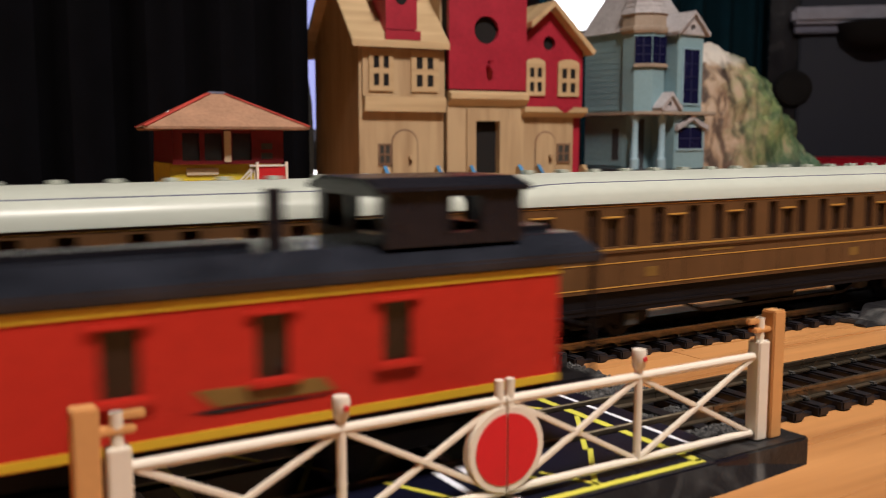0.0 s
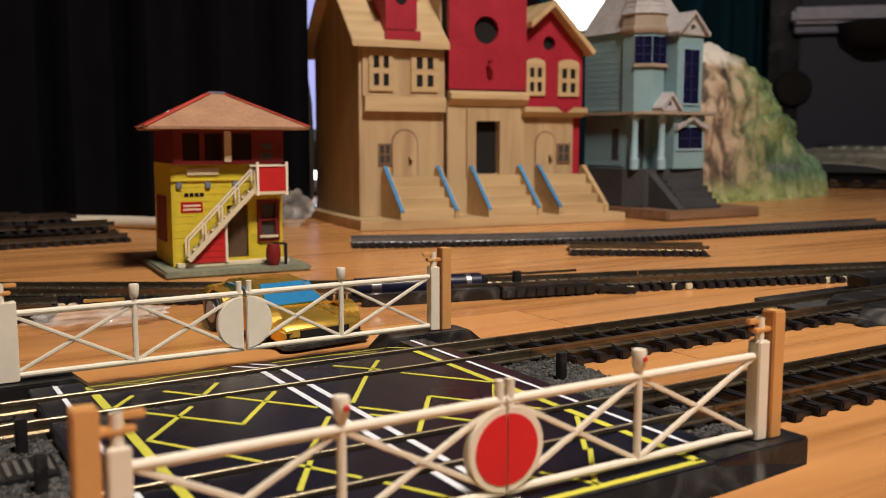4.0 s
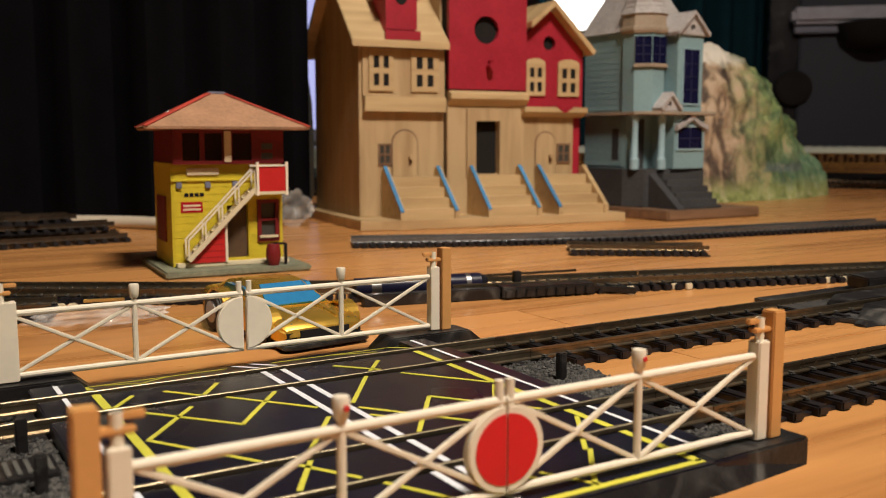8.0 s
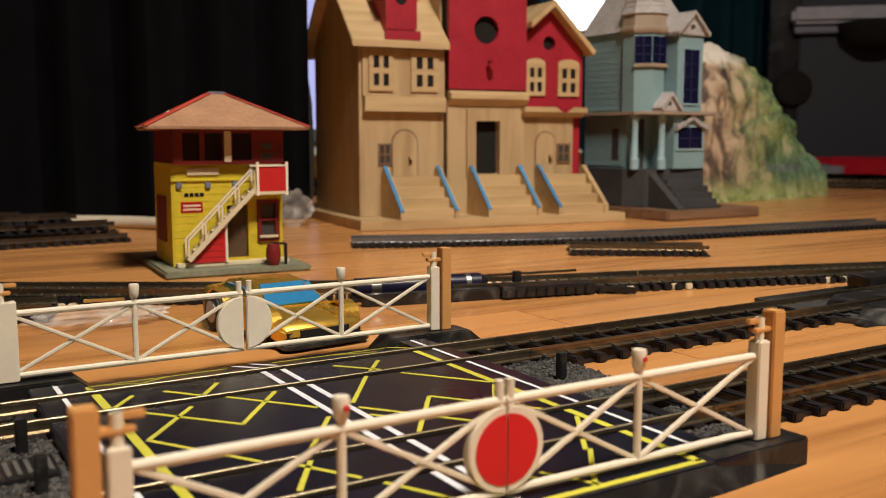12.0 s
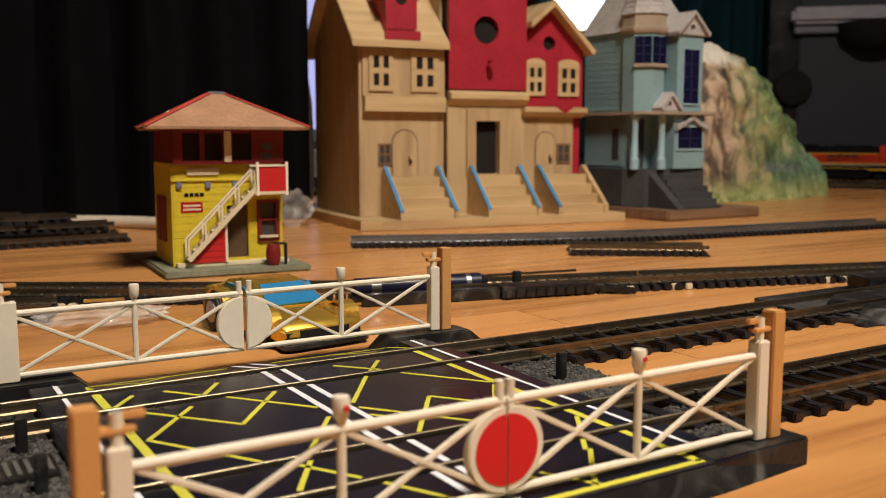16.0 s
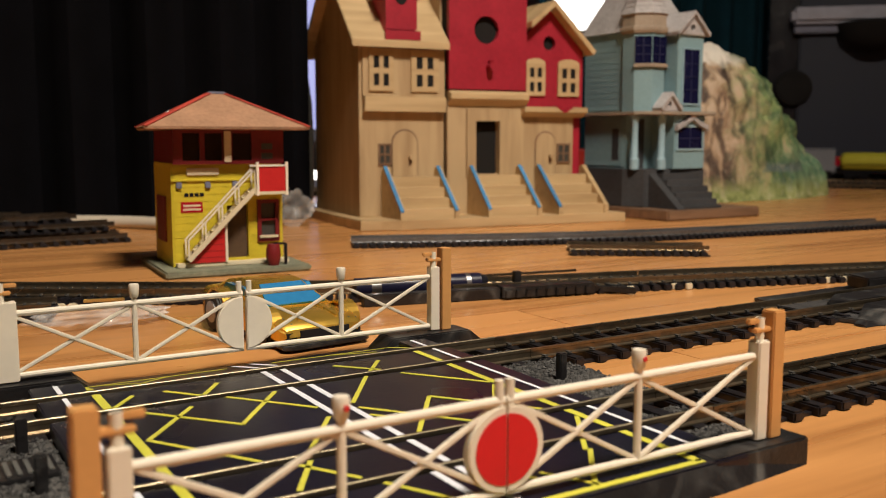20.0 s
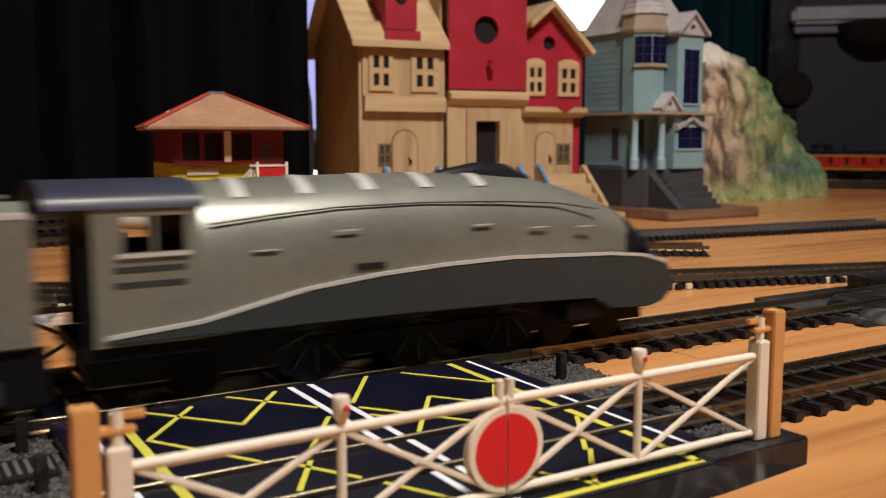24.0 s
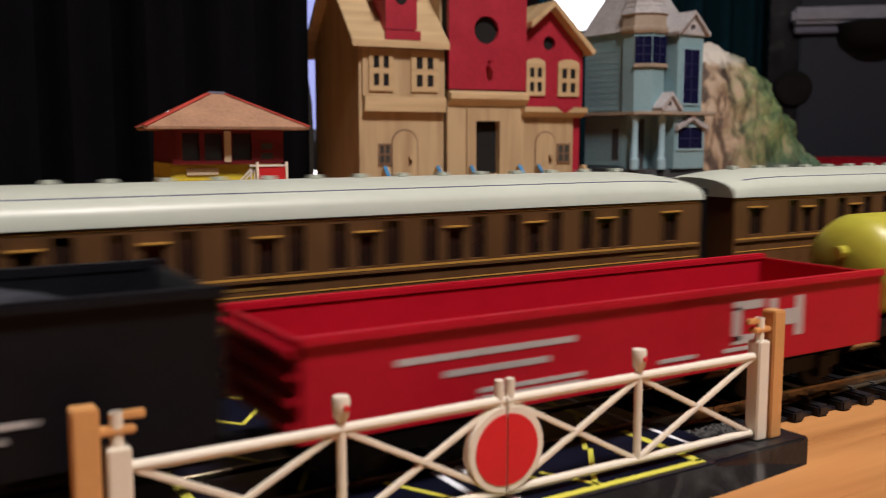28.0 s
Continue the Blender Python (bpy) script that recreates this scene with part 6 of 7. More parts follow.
def red_house():
    h = thing("wooden_house", "plain pine birdhouse-style townhouse with red-painted gable fronts", "model house", P(300, 566, 0, 0, 0, -7))
    W = 36.0
    part("base_board", prism(B(), [(13, -3.0), (200, -3.0), (203, 112), (-14, 146), (-14, 6), (0, 3)], "z", 0, 7), "pine_flat", h, "thick pine base board", 0.5)
    # walls
    part("left_wing", boxes([(-4, 62.5, W, W + 106, 7.0, 137)]), "pine", h, "plain pine wall", 0.4)
    part("side_gable", prism(B(), [(W, 137), (W + 106, 137), (W + 53, 188)], "x", -3.8, 62.4), "pine", h, "pine gable end")
    part("centre_lower", holed(B(), 64.5, 129.5, 7.0, 92.5, W - 2, W + 3, [(87.5, 107.8, 37, 76.8)]), "pine", h, "pine centre wall")
    part("centre_body", boxes([(63.0, 129.5, W + 8, W + 100, 7.0, 186)]), "pine", h)
    # black sheet that paints the shade inside the doorway
    part("doorway", boxes([(87.0, 108.2, W + 3, W + 7.8, 36.5, 77.5)]), "void", h, "black sheet standing for the doorway's shade")
    part("door_frame", holed(B(), 80, 115.5, 36.2, 86, W - 4, W - 2.05, [(87.5, 107.8, 36.2, 76.8)]), "pine", h, "raised pine door frame", 0.3)
    part("cornice", prism(B(), [(W - 8, 93.0), (W - 8, 96.8), (W - 2, 100.0), (W + 4, 100.0), (W + 4, 88.0), (W - 2, 88.0)], "x", 64.8, 131.0), "pine_flat", h, "moulded pine cornice", 0.3)
    peak = [(64.6, 100.2), (129.6, 100.2), (129.6, 182), (97, 214), (64.6, 182)]
    part("red_front", disc_plate(B(), 0, 0, 0, 0, W - 5, W - 1, 95.4, 144.0, 10.2, peak, 40), "red_wood", h, "crimson painted front with a round hole")
    # black block behind the round hole paints the shade inside
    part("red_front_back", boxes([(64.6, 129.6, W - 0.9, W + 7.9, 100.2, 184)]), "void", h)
    part("perch", cyl(B(), (97.6, W - 5, 117), (97.6, W - 12, 117), 2.6, 14), "red_wood", h, "stubby red perch", smooth=True)
    part("perch_bracket", prism(B(), [(W - 5, 121.5), (W - 10, 121.5), (W - 5, 109)], "x", 96.2, 99.2), "red_wood", h, "small red bracket")
    for s, a, b in ((-1, 63.0, 97.0), (1, 97.0, 131.2)):
        pts = [(a, 180), (b, 214.5), (b, 218), (a - 2, 183)] if s < 0 else [(a, 214.5), (b, 180), (b + 2, 183), (a, 218)]
        part("tower_roof", prism(B(), pts, "y", W - 12, W + 100), "pine_flat", h, "pine roof board")
    # left wing front
    part("sill_shelf", boxes([(-1.5, 62, W - 6, W - 0.05, 82.5, 93.5)]), "pine_flat", h, "projecting pine sill shelf", 0.5)
    part("bay_panel", boxes([(-2.0, 62, W - 2.6, W - 0.06, 93.7, 128)]), "pine", h)
    four_pane(h, 2.4, 21.0, 97.5, 126.0, W - 2.6)
    four_pane(h, 35.0, 56.5, 97.5, 126.0, W - 2.6)
    ang = (188 - 137) / 53
    for s in (-1, 1):
        y0, y1 = (W - 10, W + 53) if s < 0 else (W + 116, W + 53)
        z0, z1 = 137 - 10 * ang, 188
        part("wing_roof", prism(B(), [(y0, z0), (y1, z1), (y1, z1 + 5), (y0, z0 + 5)], "x", -12, 63.2), "pine_flat", h, "pale pine roof board", 0.5)
    # dormer
    part("dormer_front", prism(B(), [(14.5, 141), (38.5, 141), (38.5, 166), (26.5, 176), (14.5, 166)], "y", W - 6, W + 30), "red_wood", h, "small red dormer")
    # flat black disc: the hole's shade, painted on the dormer
    part("dormer_hole", cyl(B(), (26.5, W - 6.3, 163), (26.5, W - 6.02, 163), 4.6, 18), "void", h, "round black disc standing for a shaded hole")
    part("dormer_apron", boxes([(13, 40, W - 9.6, W - 8.6, 133.5, 140)]), "red_wood", h, "red painted apron on the roof")
    for s in (-1, 1):
        pts = [(26.5, 179), (26.5, 175.5), (26.5 + s * 16, 162.5), (26.5 + s * 16, 166)]
        part("dormer_roof", prism(B(), pts, "y", W - 11, W + 30), "pine_flat", h, "pine dormer roof", 0.3)
    # right wing
    part("right_lower", boxes([(130, 175.8, W, W + 90, 7.0, 84)]), "pine", h, "pine lower wall", 0.4)
    part("right_upper", boxes([(130, 181, W + 1.0, W + 90, 84.05, 129)]), "red_wood", h, "red painted side wall", 0.3)
    part("right_side_skin", boxes([(175.9, 183.4, W + 3, W + 88, 9, 84)]), "red_wood", h, "red painted side")
    gable = [(129.7, 88.4), (181.6, 88.4), (181.6, 131.5), (150, 163), (129.7, 141)]
    part("right_front", disc_plate(B(), 0, 0, 0, 0, W - 3, W + 0.9, 151.0, 136.7, 5.4, gable, 40), "red_wood", h, "crimson gabled front with a round hole")
    # black sheet paints the shade behind the right gable's hole
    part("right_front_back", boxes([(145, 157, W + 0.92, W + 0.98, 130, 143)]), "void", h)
    part("right_shelf", prism(B(), [(W - 8, 84.0), (W - 8, 88.0), (W - 0.05, 88.2), (W - 0.05, 80.0)], "x", 127.0, 184.2), "pine_flat", h, "pine shelf under the red gable", 0.3)
    part("red_drip", prism(B(), [(155, 88.1), (171, 88.1), (167, 86), (163, 83.2), (159, 86)], "y", W - 8.4, W - 8.05), "red_wood", h, "red paint run")
    for a, b in ((130.2, 147.0), (158.5, 177.8)):
        win = four_pane(h, a, b, 96.5, 121.0, W - 3.0)
        m = (a + b) / 2
        part("arched_head", prism(B(), [(a, 121.02), (b, 121.02)] + [(m + (b - a) / 2 * math.cos(t), 121.02 + 4.0 * math.sin(t)) for t in [math.pi * k / 10 for k in range(1, 10)]], "y", W - 4.6, W - 3.05), "pine_flat", win, "arched window head")
    for s in (-1, 1):
        pts = [(150, 163.2), (150, 168.5), (150 + s * (38 if s > 0 else 20.2), 131.5 if s > 0 else 151.0), (150 + s * (35.5 if s > 0 else 20.2), 128.0 if s > 0 else 146.4)]
        part("gable_roof", prism(B(), pts, "y", W - 13, W + 92), "pine_flat", h, "pale pine roof board", 0.4)
    # arched doors with side windows
    for d0, d1, w0, w1 in ((20.4, 41.5, 10.2, 20.2), (140.6, 159.6, 160.6, 172.6)):
        m, r = (d0 + d1) / 2, (d1 - d0) / 2
        out = [(d0, 36), (d1, 36)] + [(m + r * math.cos(a), 60 + r * math.sin(a)) for a in [math.pi * k / 16 for k in range(17)]]
        part("door_surround", prism(B(), out, "y", W - 0.5, W - 0.05), "brown_wood", h, "dark line round an arched door")
        inn = [(m + (p - m) * 0.93, 36 + (q - 36) * 0.965) for p, q in out]
        dr = part("arched_door", prism(B(), inn, "y", W - 1.2, W - 0.45), "pine", h, "arched pine door")
        part("door_knob", cyl(B(), (m + 4, W - 1.2, 50), (m + 4, W - 4.6, 50), 1.7, 12), "pine", dr, smooth=True)
        part("keyhole", boxes([(m + 3.2, m + 4.8, W - 1.4, W - 1.22, 43.5, 47.5)]), "brown_wood", dr)
        win = part("door_window", holed(B(), w0, w1, 44.5, 60, W - 1.3, W - 0.05, [(w0 + 1.2, (w0 + w1) / 2 - 0.5, 46, 51.6), ((w0 + w1) / 2 + 0.5, w1 - 1.2, 46, 51.6), (w0 + 1.2, (w0 + w1) / 2 - 0.5, 52.8, 58.6), ((w0 + w1) / 2 + 0.5, w1 - 1.2, 52.8, 58.6)]), "brown_wood", h, "dark small-paned window")
        part("pane", boxes([(w0 + 0.8, w1 - 0.8, W - 0.7, W - 0.3, 45.5, 59)]), "frost", win)
    stair(h, 13.5, 57.5, W, 36, ("blue_rail", "blue_rail"))
    stair(h, 82.0, 125.5, W - 2.1, 36, ("blue_rail", "blue_rail"))
    stair(h, 141.5, 184.5, W, 36, ("blue_rail", ""))


# ---- pale blue corner-tower house ----
def blue_house():
    h = thing("blue_house", "pale teal resin house with a corner tower and charcoal steps", "model house", P(0, 0, 0))
    part("plinth_board", prism(B(), [(522, 517), (626, 516), (628, 640), (517, 640)], "z", 0, 8), "brown_wood", h, "brown wooden plinth board", 1.2)
    part("foundation", prism(B(), [(534, 556), (598, 552), (600, 630), (530, 630), (527, 575)], "z", 8, 39), "charcoal", h, "charcoal stone foundation", 0.8)
    part("ground_floor", boxes([(532, 596, 577, 628, 39, 83)]), "teal_wall", h, "pale teal wall")
    part("upper_floor", boxes([(531, 594, 572, 628, 85.5, 150)]), "teal_wall", h, "pale teal wall")
    rows = []
    for k in range(13):
        rows.append((530.4, 531.0, 574, 628, 87 + 4.8 * k, 91.68 + 4.8 * k))
    for r in rows:
        part("clapboard", boxes([r]), "teal_wall", h, bevel=0.15)
    for k in range(8):
        part("clapboard", boxes([(531.4, 532.0, 580, 628, 41 + 5 * k, 45.88 + 5 * k)]), "teal_wall", h, bevel=0.15)
    part("storey_band", prism(B(), [(525, 560), (540, 545), (602, 544), (602, 634), (524, 634)], "z", 82.6, 85.6), "tan_trim", h, "tan moulded band", 0.6)
    # corner tower
    tx, ty, n = 545.0, 572.0, 8
    def octo(r, z):
        return [(tx + r * math.cos(2 * math.pi * (i + 0.5) / n), ty + r * math.sin(2 * math.pi * (i + 0.5) / n), z) for i in range(n)]
    part("tower", loft(B(), [octo(18.0, 85.7), octo(18.0, 149)]), "teal_wall", h, "teal eight-sided tower")
    part("tower_cornice", loft(B(), [octo(19.4, 147.5), octo(20.5, 150), octo(20.5, 152.5), octo(19.0, 153), octo(18.6, 162), octo(20.2, 163)]), "tan_trim", h, "tan stone cornice", 0.3)
    part("tower_roof", loft(B(), [octo(20.0, 163.1), octo(16.0, 172), octo(9.5, 192), octo(5.0, 212), octo(0.8, 234)]), "stone_roof", h, "pinkish-grey pointed roof")
    for i in range(12):
        part("roof_course", loft(B(), [octo(19.2 - 1.35 * i, 165.0 + 4.0 * i), octo(18.6 - 1.35 * i, 166.2 + 4.0 * i)]), "stone_roof", h)
    # tower windows face outwards on three sides
    for a in (-90, -135, -45):
        m = pose(tx, ty, 0, 0, 0, a + 90)
        def turned(bm):
            bmesh.ops.transform(bm, matrix=m, verts=bm.verts)
            return bm
        y = -18.0 * math.cos(math.pi / 8) - 0.05
        fr = part("tower_window", turned(holed(B(), -6.6, 6.6, 123.8, 145.0, y - 0.9, y, [(-6.0, -0.25, 124.4, 144.2), (0.25, 6.0, 124.4, 144.2)])), "navy_glass", h, "tall pair of navy windows")
        part("pane", turned(boxes([(-6.1, 6.1, y - 0.35, y - 0.1, 124.3, 144.3)])), "navy_glass", fr)
        part("mullion", turned(boxes([(-0.45, 0.45, y - 1.2, y - 0.92, 124.4, 144.2)])), "navy_bar", fr)
        for z in (131.0, 137.8):
            part("glazing_bar", turned(boxes([(-6.0, 6.0, y - 0.7, y - 0.4, z - 0.35, z + 0.35)])), "navy_bar", fr)
        part("sill", turned(boxes([(-7.6, 7.6, y - 2.4, y, 120.6, 123.6)])), "tan_trim", h, "tan window sill", 0.4)
    # right hand bay
    part("bay", boxes([(563, 592, 552, 577, 85.7, 149)]), "teal_wall", h, "teal bay front", 0.3)
    bw = part("bay_window", holed(B(), 568, 588.5, 91, 137, 550.8, 551.95, [(569.4, 587.2, 92.4, 136)]), "teal_trim", h, "tall navy bay window")
    part("pane", boxes([(569.2, 587.4, 551.4, 551.8, 92.2, 136.2)]), "navy_glass", bw)
    for z in (103.5, 114, 124.5):
        part("glazing_bar", boxes([(569.5, 587, 551.0, 551.35, z - 0.4, z + 0.4)]), "navy_bar", bw)
    part("mullion", boxes([(577.8, 578.8, 550.9, 551.3, 92.5, 135.9)]), "navy_bar", bw)
    part("bay_gable", disc_plate(B(), 0, 0, 0, 0, 550.0, 553.0, 577.5, 153.5, 2.6, [(563.5, 147.5), (591.5, 147.5), (577.5, 163.5)], 24), "stone_roof", h, "small gable with a round hole")
    # black sheet for the shade behind the gable's hole
    part("gable_hole", boxes([(574.5, 580.5, 553.05, 553.4, 150, 157)]), "void", h)
    for s in (-1, 1):
        part("bay_roof", prism(B(), [(577.5, 167), (577.5, 163.8), (577.5 + s * 17.5, 146.5), (577.5 + s * 18, 149.5)], "y", 547, 590), "stone_roof", h, "pinkish-grey roof slope", 0.3)
    part("main_roof", loft(B(), [[(528, 568, 150.1), (598, 568, 150.1), (598, 632, 150.1), (528, 632, 150.1)], [(550, 592, 196), (578, 592, 196), (578, 612, 196), (550, 612, 196)]]), "stone_roof", h, "pinkish-grey hipped roof")
    # porch
    for x, y in ((530.5, 565.0), (549.5, 554)):
        col = part("porch_column", lathe(B(), [(4.0, 39), (4.0, 47), (2.9, 48.5), (2.7, 76), (3.8, 79), (3.8, 82.5)], 12, x, y), "teal_trim", h, "pale blue porch column", smooth=True)
    # the porch's shade, painted as a charcoal sheet on the wall
    part("porch_recess", boxes([(543, 551.5, 576.2, 576.9, 39.2, 80)]), "charcoal", h, "charcoal sheet standing for the shaded porch door")
    part("side_window", boxes([(531.2, 531.8, 585, 593, 46, 72)]), "charcoal", h, "narrow dark side window")
    part("ground_bay", boxes([(560, 595, 550.5, 577, 39.1, 82.5)]), "teal_wall", h, "teal ground-floor bay", 0.3)
    gw = part("ground_window", holed(B(), 562, 593, 54, 75, 549.4, 550.45, [(563.6, 591.4, 55.6, 73)]), "teal_trim", h, "wide navy window")
    part("pane", boxes([(563.4, 591.6, 549.9, 550.3, 55.4, 73.2)]), "navy_glass", gw)
    part("mullion", boxes([(577.0, 578.0, 549.5, 549.85, 55.7, 72.9)]), "navy_bar", gw)
    part("glazing_bar", boxes([(563.7, 591.3, 549.55, 549.8, 63.6, 64.4)]), "navy_bar", gw)
    part("window_hood", prism(B(), [(560, 70), (560, 75), (570, 78), (577.5, 84), (585, 78), (596, 75), (596, 70), (588, 73), (577.5, 79), (567, 73)], "y", 546.5, 550.4), "stone_roof", h, "scalloped hood over the window", 0.4)
    part("porch_gable", disc_plate(B(), 0, 0, 0, 0, 546.5, 549.5, 551, 91.0, 2.0, [(542, 86), (560, 86), (551, 98)], 24), "stone_roof", h, "little porch gable")
    # the porch gable's hole gets its shade from a black sheet too
    part("porch_gable_hole", boxes([(548.5, 553.5, 549.55, 549.8, 88, 94)]), "void", h)
    for s in (-1, 1):
        part("porch_roof", prism(B(), [(551, 101), (551, 98.3), (551 + s * 11, 85.8), (551 + s * 12, 88.2)], "y", 544, 572), "stone_roof", h, "tiny roof slope")
    # steps come down to the front
    for k in range(6):
        part("step", boxes([(546, 588, 553 - 5.0 * (k + 1), 556, 8, 38 - 5.0 * (k + 1) + 2.6)]), "charcoal", h, "charcoal step", 0.4)
    part("stair_cheek", prism(B(), [(522.5, 8), (556, 8), (556, 36), (522.5, 8.6)], "x", 538, 545.9), "charcoal", h, "sloping charcoal stair cheek")


# ---- signal box ----
def signal_box():
    h = thing("signal_box", "yellow and maroon plastic signal box with outside stairs", "model building", P(111, 418, 0, 0, 0, -4))
    V = 18.0
    part("base_plate", boxes([(0, 69, 0, 66, 0, 3.2)]), "stone_base", h, "grey-green flocked base", 0.8)
    part("kerb", boxes([(8, 62, 12.5, 17.8, 3.2, 5.2)]), "cream", h, "cream step along the wall", 0.3)
    part("lower_wall", holed(B(), 7, 60.5, 3.2, 52, V, V + 1.6, [(33.0, 43.2, 6.2, 31.5), (49.0, 57.4, 15.5, 32.5)]), "yellow_wall", h, "yellow clapboard front wall")
    part("side_wall", boxes([(7, 8.6, V + 1.65, 58, 3.2, 52)]), "yellow_wall", h, "yellow side wall")
    part("side_wall", boxes([(58.9, 60.5, V + 1.65, 58, 3.2, 52)]), "yellow_wall", h, "yellow side wall")
    part("back_wall", boxes([(8.7, 58.8, 56.4, 58, 3.2, 52)]), "yellow_wall", h)
    part("side_window", boxes([(6.3, 6.95, 30, 50, 14, 36)]), "maroon", h, "maroon side window")
    for k in range(13):
        z = 6.5 + 3.4 * k
        segs = [(8, 32.6), (43.6, 60)] if z < 31 else [(8, 60)]
        for a, b in segs:
            if z < 33 and b == 60:
                b = 48.4
            part("clapboard", boxes([(a, b, V - 0.3, V - 0.02, z, z + 3.28)]), "yellow_wall", h, bevel=0.1)
    part("string_course", boxes([(7, 61, V - 1.2, V - 0.05, 43.4, 44.4)]), "yellow_wall", h, "yellow ledge", 0.2)
    for u in (10.5, 24, 37):
        part("bracket", boxes([(u - 1.3, u + 1.3, V - 1.6, V - 0.32, 40.2, 43.2)]), "rim_grey", h, "grey bracket", 0.3)
    part("name_board", boxes([(14.2, 29.4, V - 1.2, V - 0.35, 46.2, 49.6)]), "cream", h, "cream name board", 0.3)
    part("notice_bars", boxes([(13 + 2.4 * k, 14.9 + 2.4 * k, V - 0.5, V - 0.32, 36.2, 38.0) for k in range(4)]), "loco_black", h, "black lettering")
    part("poster", boxes([(11.2, 21.4, V - 0.6, V - 0.32, 28.8, 33.8)]), "gondola", h, "red poster")
    part("poster_bars", boxes([(12.2, 20.4, V - 0.7, V - 0.61, z, z + 0.9) for z in (29.8, 31.6)]), "cream", h)
    # upper storey
    part("upper_wall", holed(B(), 7.6, 60.4, 51.5, 67.5, V - 4, V - 2.8, [(12.0, 20.0, 53.2, 66), (22.3, 30.6, 53.2, 66), (35.5, 44.6, 53.2, 66)]), "maroon", h, "maroon upper storey")
    part("upper_glass", boxes([(11.4, 45.2, V - 2.7, V - 2.4, 52.8, 66.4)]), "dark_glass", h, "dark cabin windows")
    part("upper_body", boxes([(7.6, 60.4, V - 2.3, 59.5, 51.5, 67.5)]), "maroon", h)
    part("pilaster", boxes([(31.4, 34.6, V - 4.8, V - 4.05, 52.5, 67)]), "cream", h, "pale post between the windows")
    part("plaque", boxes([(49.4, 54.8, V - 4.4, V - 4.05, z, z + 2.8) for z in (53.8, 58.4)]), "frost", h, "grey plaques")
    e = [(-6.6, 3.5), (70.4, 3.5), (69.5, 66), (0.6, 66)]
    r = [(29.6, 33.5), (37.6, 33.5), (37.6, 36.5), (29.6, 36.5)]
    part("eave_board", loft(B(), [[(x, y, 67.6) for x, y in e], [(x, y, 69.0) for x, y in e]]), "roof_tan", h, "thin dusty eaves", 0.3)
    names = ("roof_tan",) * 4
    for k in range(4):
        a, b, c, d = e[k], e[(k + 1) % 4], r[(k + 1) % 4], r[k]
        part("roof_slope", loft(B(), [[(a[0], a[1], 69.05), (b[0], b[1], 69.05), (c[0], c[1], 85.2), (d[0], d[1], 85.2)], [(a[0], a[1], 68.2), (b[0], b[1], 68.2), (c[0], c[1], 83.8), (d[0], d[1], 83.8)]]), names[k], h, "dusty tan roof slope")
        part("hip_ridge", bar(B(), (a[0], a[1], 69.2), (d[0], d[1], 85.4), 2.8, 0.35), "roof_red", h, "worn red hip")
    part("ridge_cap", boxes([(29.2, 38.0, 33, 37, 85.0, 86.2)]), "rim_grey", h, "grey ridge cap", 0.3)
    part("finial", lathe(B(), [(1.4, 72), (1.4, 75), (0.5, 76.5)], 10, 8, 24), "pole_grey", h)
    # doorway and window
    part("doorway", boxes([(33.2, 43.0, V + 1.65, V + 2.2, 6.0, 31.5)]), "door_dark", h, "brown sheet standing for the doorway's dim inside")
    part("door_sill", boxes([(32.5, 44, V - 1.8, V - 0.32, 4.8, 6.4)]), "yellow_wall", h, bevel=0.2)
    fr = part("window_frame", holed(B(), 47.6, 58.6, 13.5, 34.0, V - 1.2, V - 0.05, [(49.6, 56.6, 16.6, 23.6), (49.6, 56.6, 24.8, 32.2)]), "maroon", h, "maroon sash window frame", 0.0)
    part("pane", boxes([(49.2, 57.0, V + 0.3, V + 0.6, 15.8, 32.4)]), "frost", fr)
    part("window_sill", boxes([(48.6, 57.6, V - 2.2, V - 1.25, 15.4, 16.6)]), "cream", fr)
    # outside stairs
    p0, p1 = Vector((12.5, 0, 7.0)), Vector((44.6, 0, 39.4))
    for y in (9.4, 15.6):
        st = part("stringer", bar(B(), (p0.x, y, p0.z), (p1.x, y, p1.z), 0.9, 2.2), "cream", h, "cream stair stringer")
        part("handrail", bar(B(), (p0.x, y, p0.z + 9.5), (p1.x, y, p1.z + 9.5), 0.7, 0.7), "white_plastic", st)
        for k in range(5):
            q = p0.lerp(p1, k / 4)
            part("baluster", bar(B(), (q.x, y, q.z), (q.x, y, q.z + 9.5), 0.7, 0.7), "white_plastic", st)
    for k in range(11):
        q = p0.lerp(p1, (k + 0.5) / 11)
        part("tread", boxes([(q.x - 1.7, q.x + 1.7, 9.9, 15.2, q.z - 0.3, q.z + 0.4)]), "cream", h)
    part("stair_infill", prism(B(), [(13.5, 5.3), (30.2, 5.3), (30.2, 21.5)], "y", 12.0, 13.0), "sig_red", h, "red planked panel under the stairs")
    for k in range(5):
        part("plank_seam", boxes([(14.5 + 3.2 * k, 30.2, 11.88, 11.98, 7.6 + 3.0 * k, 7.8 + 3.0 * k)]), "maroon", h)
    part("stair_post", boxes([(30.3, 31.4, 11.5, 13.2, 5.3, 25)]), "white_plastic", h, "white stair post")
    part("landing", boxes([(44, 60.6, 8, V - 0.4, 37.0, 38.4)]), "cream", h, "cream landing")
    part("landing_panel", boxes([(46.2, 59.4, 8.0, 8.8, 38.4, 50.2)]), "sig_red", h, "red landing panel")
    for u in (45.5, 59.8):
        part("landing_post", boxes([(u - 0.6, u + 0.6, 7.4, 8.8, 36.5, 52.4)]), "white_plastic", h)
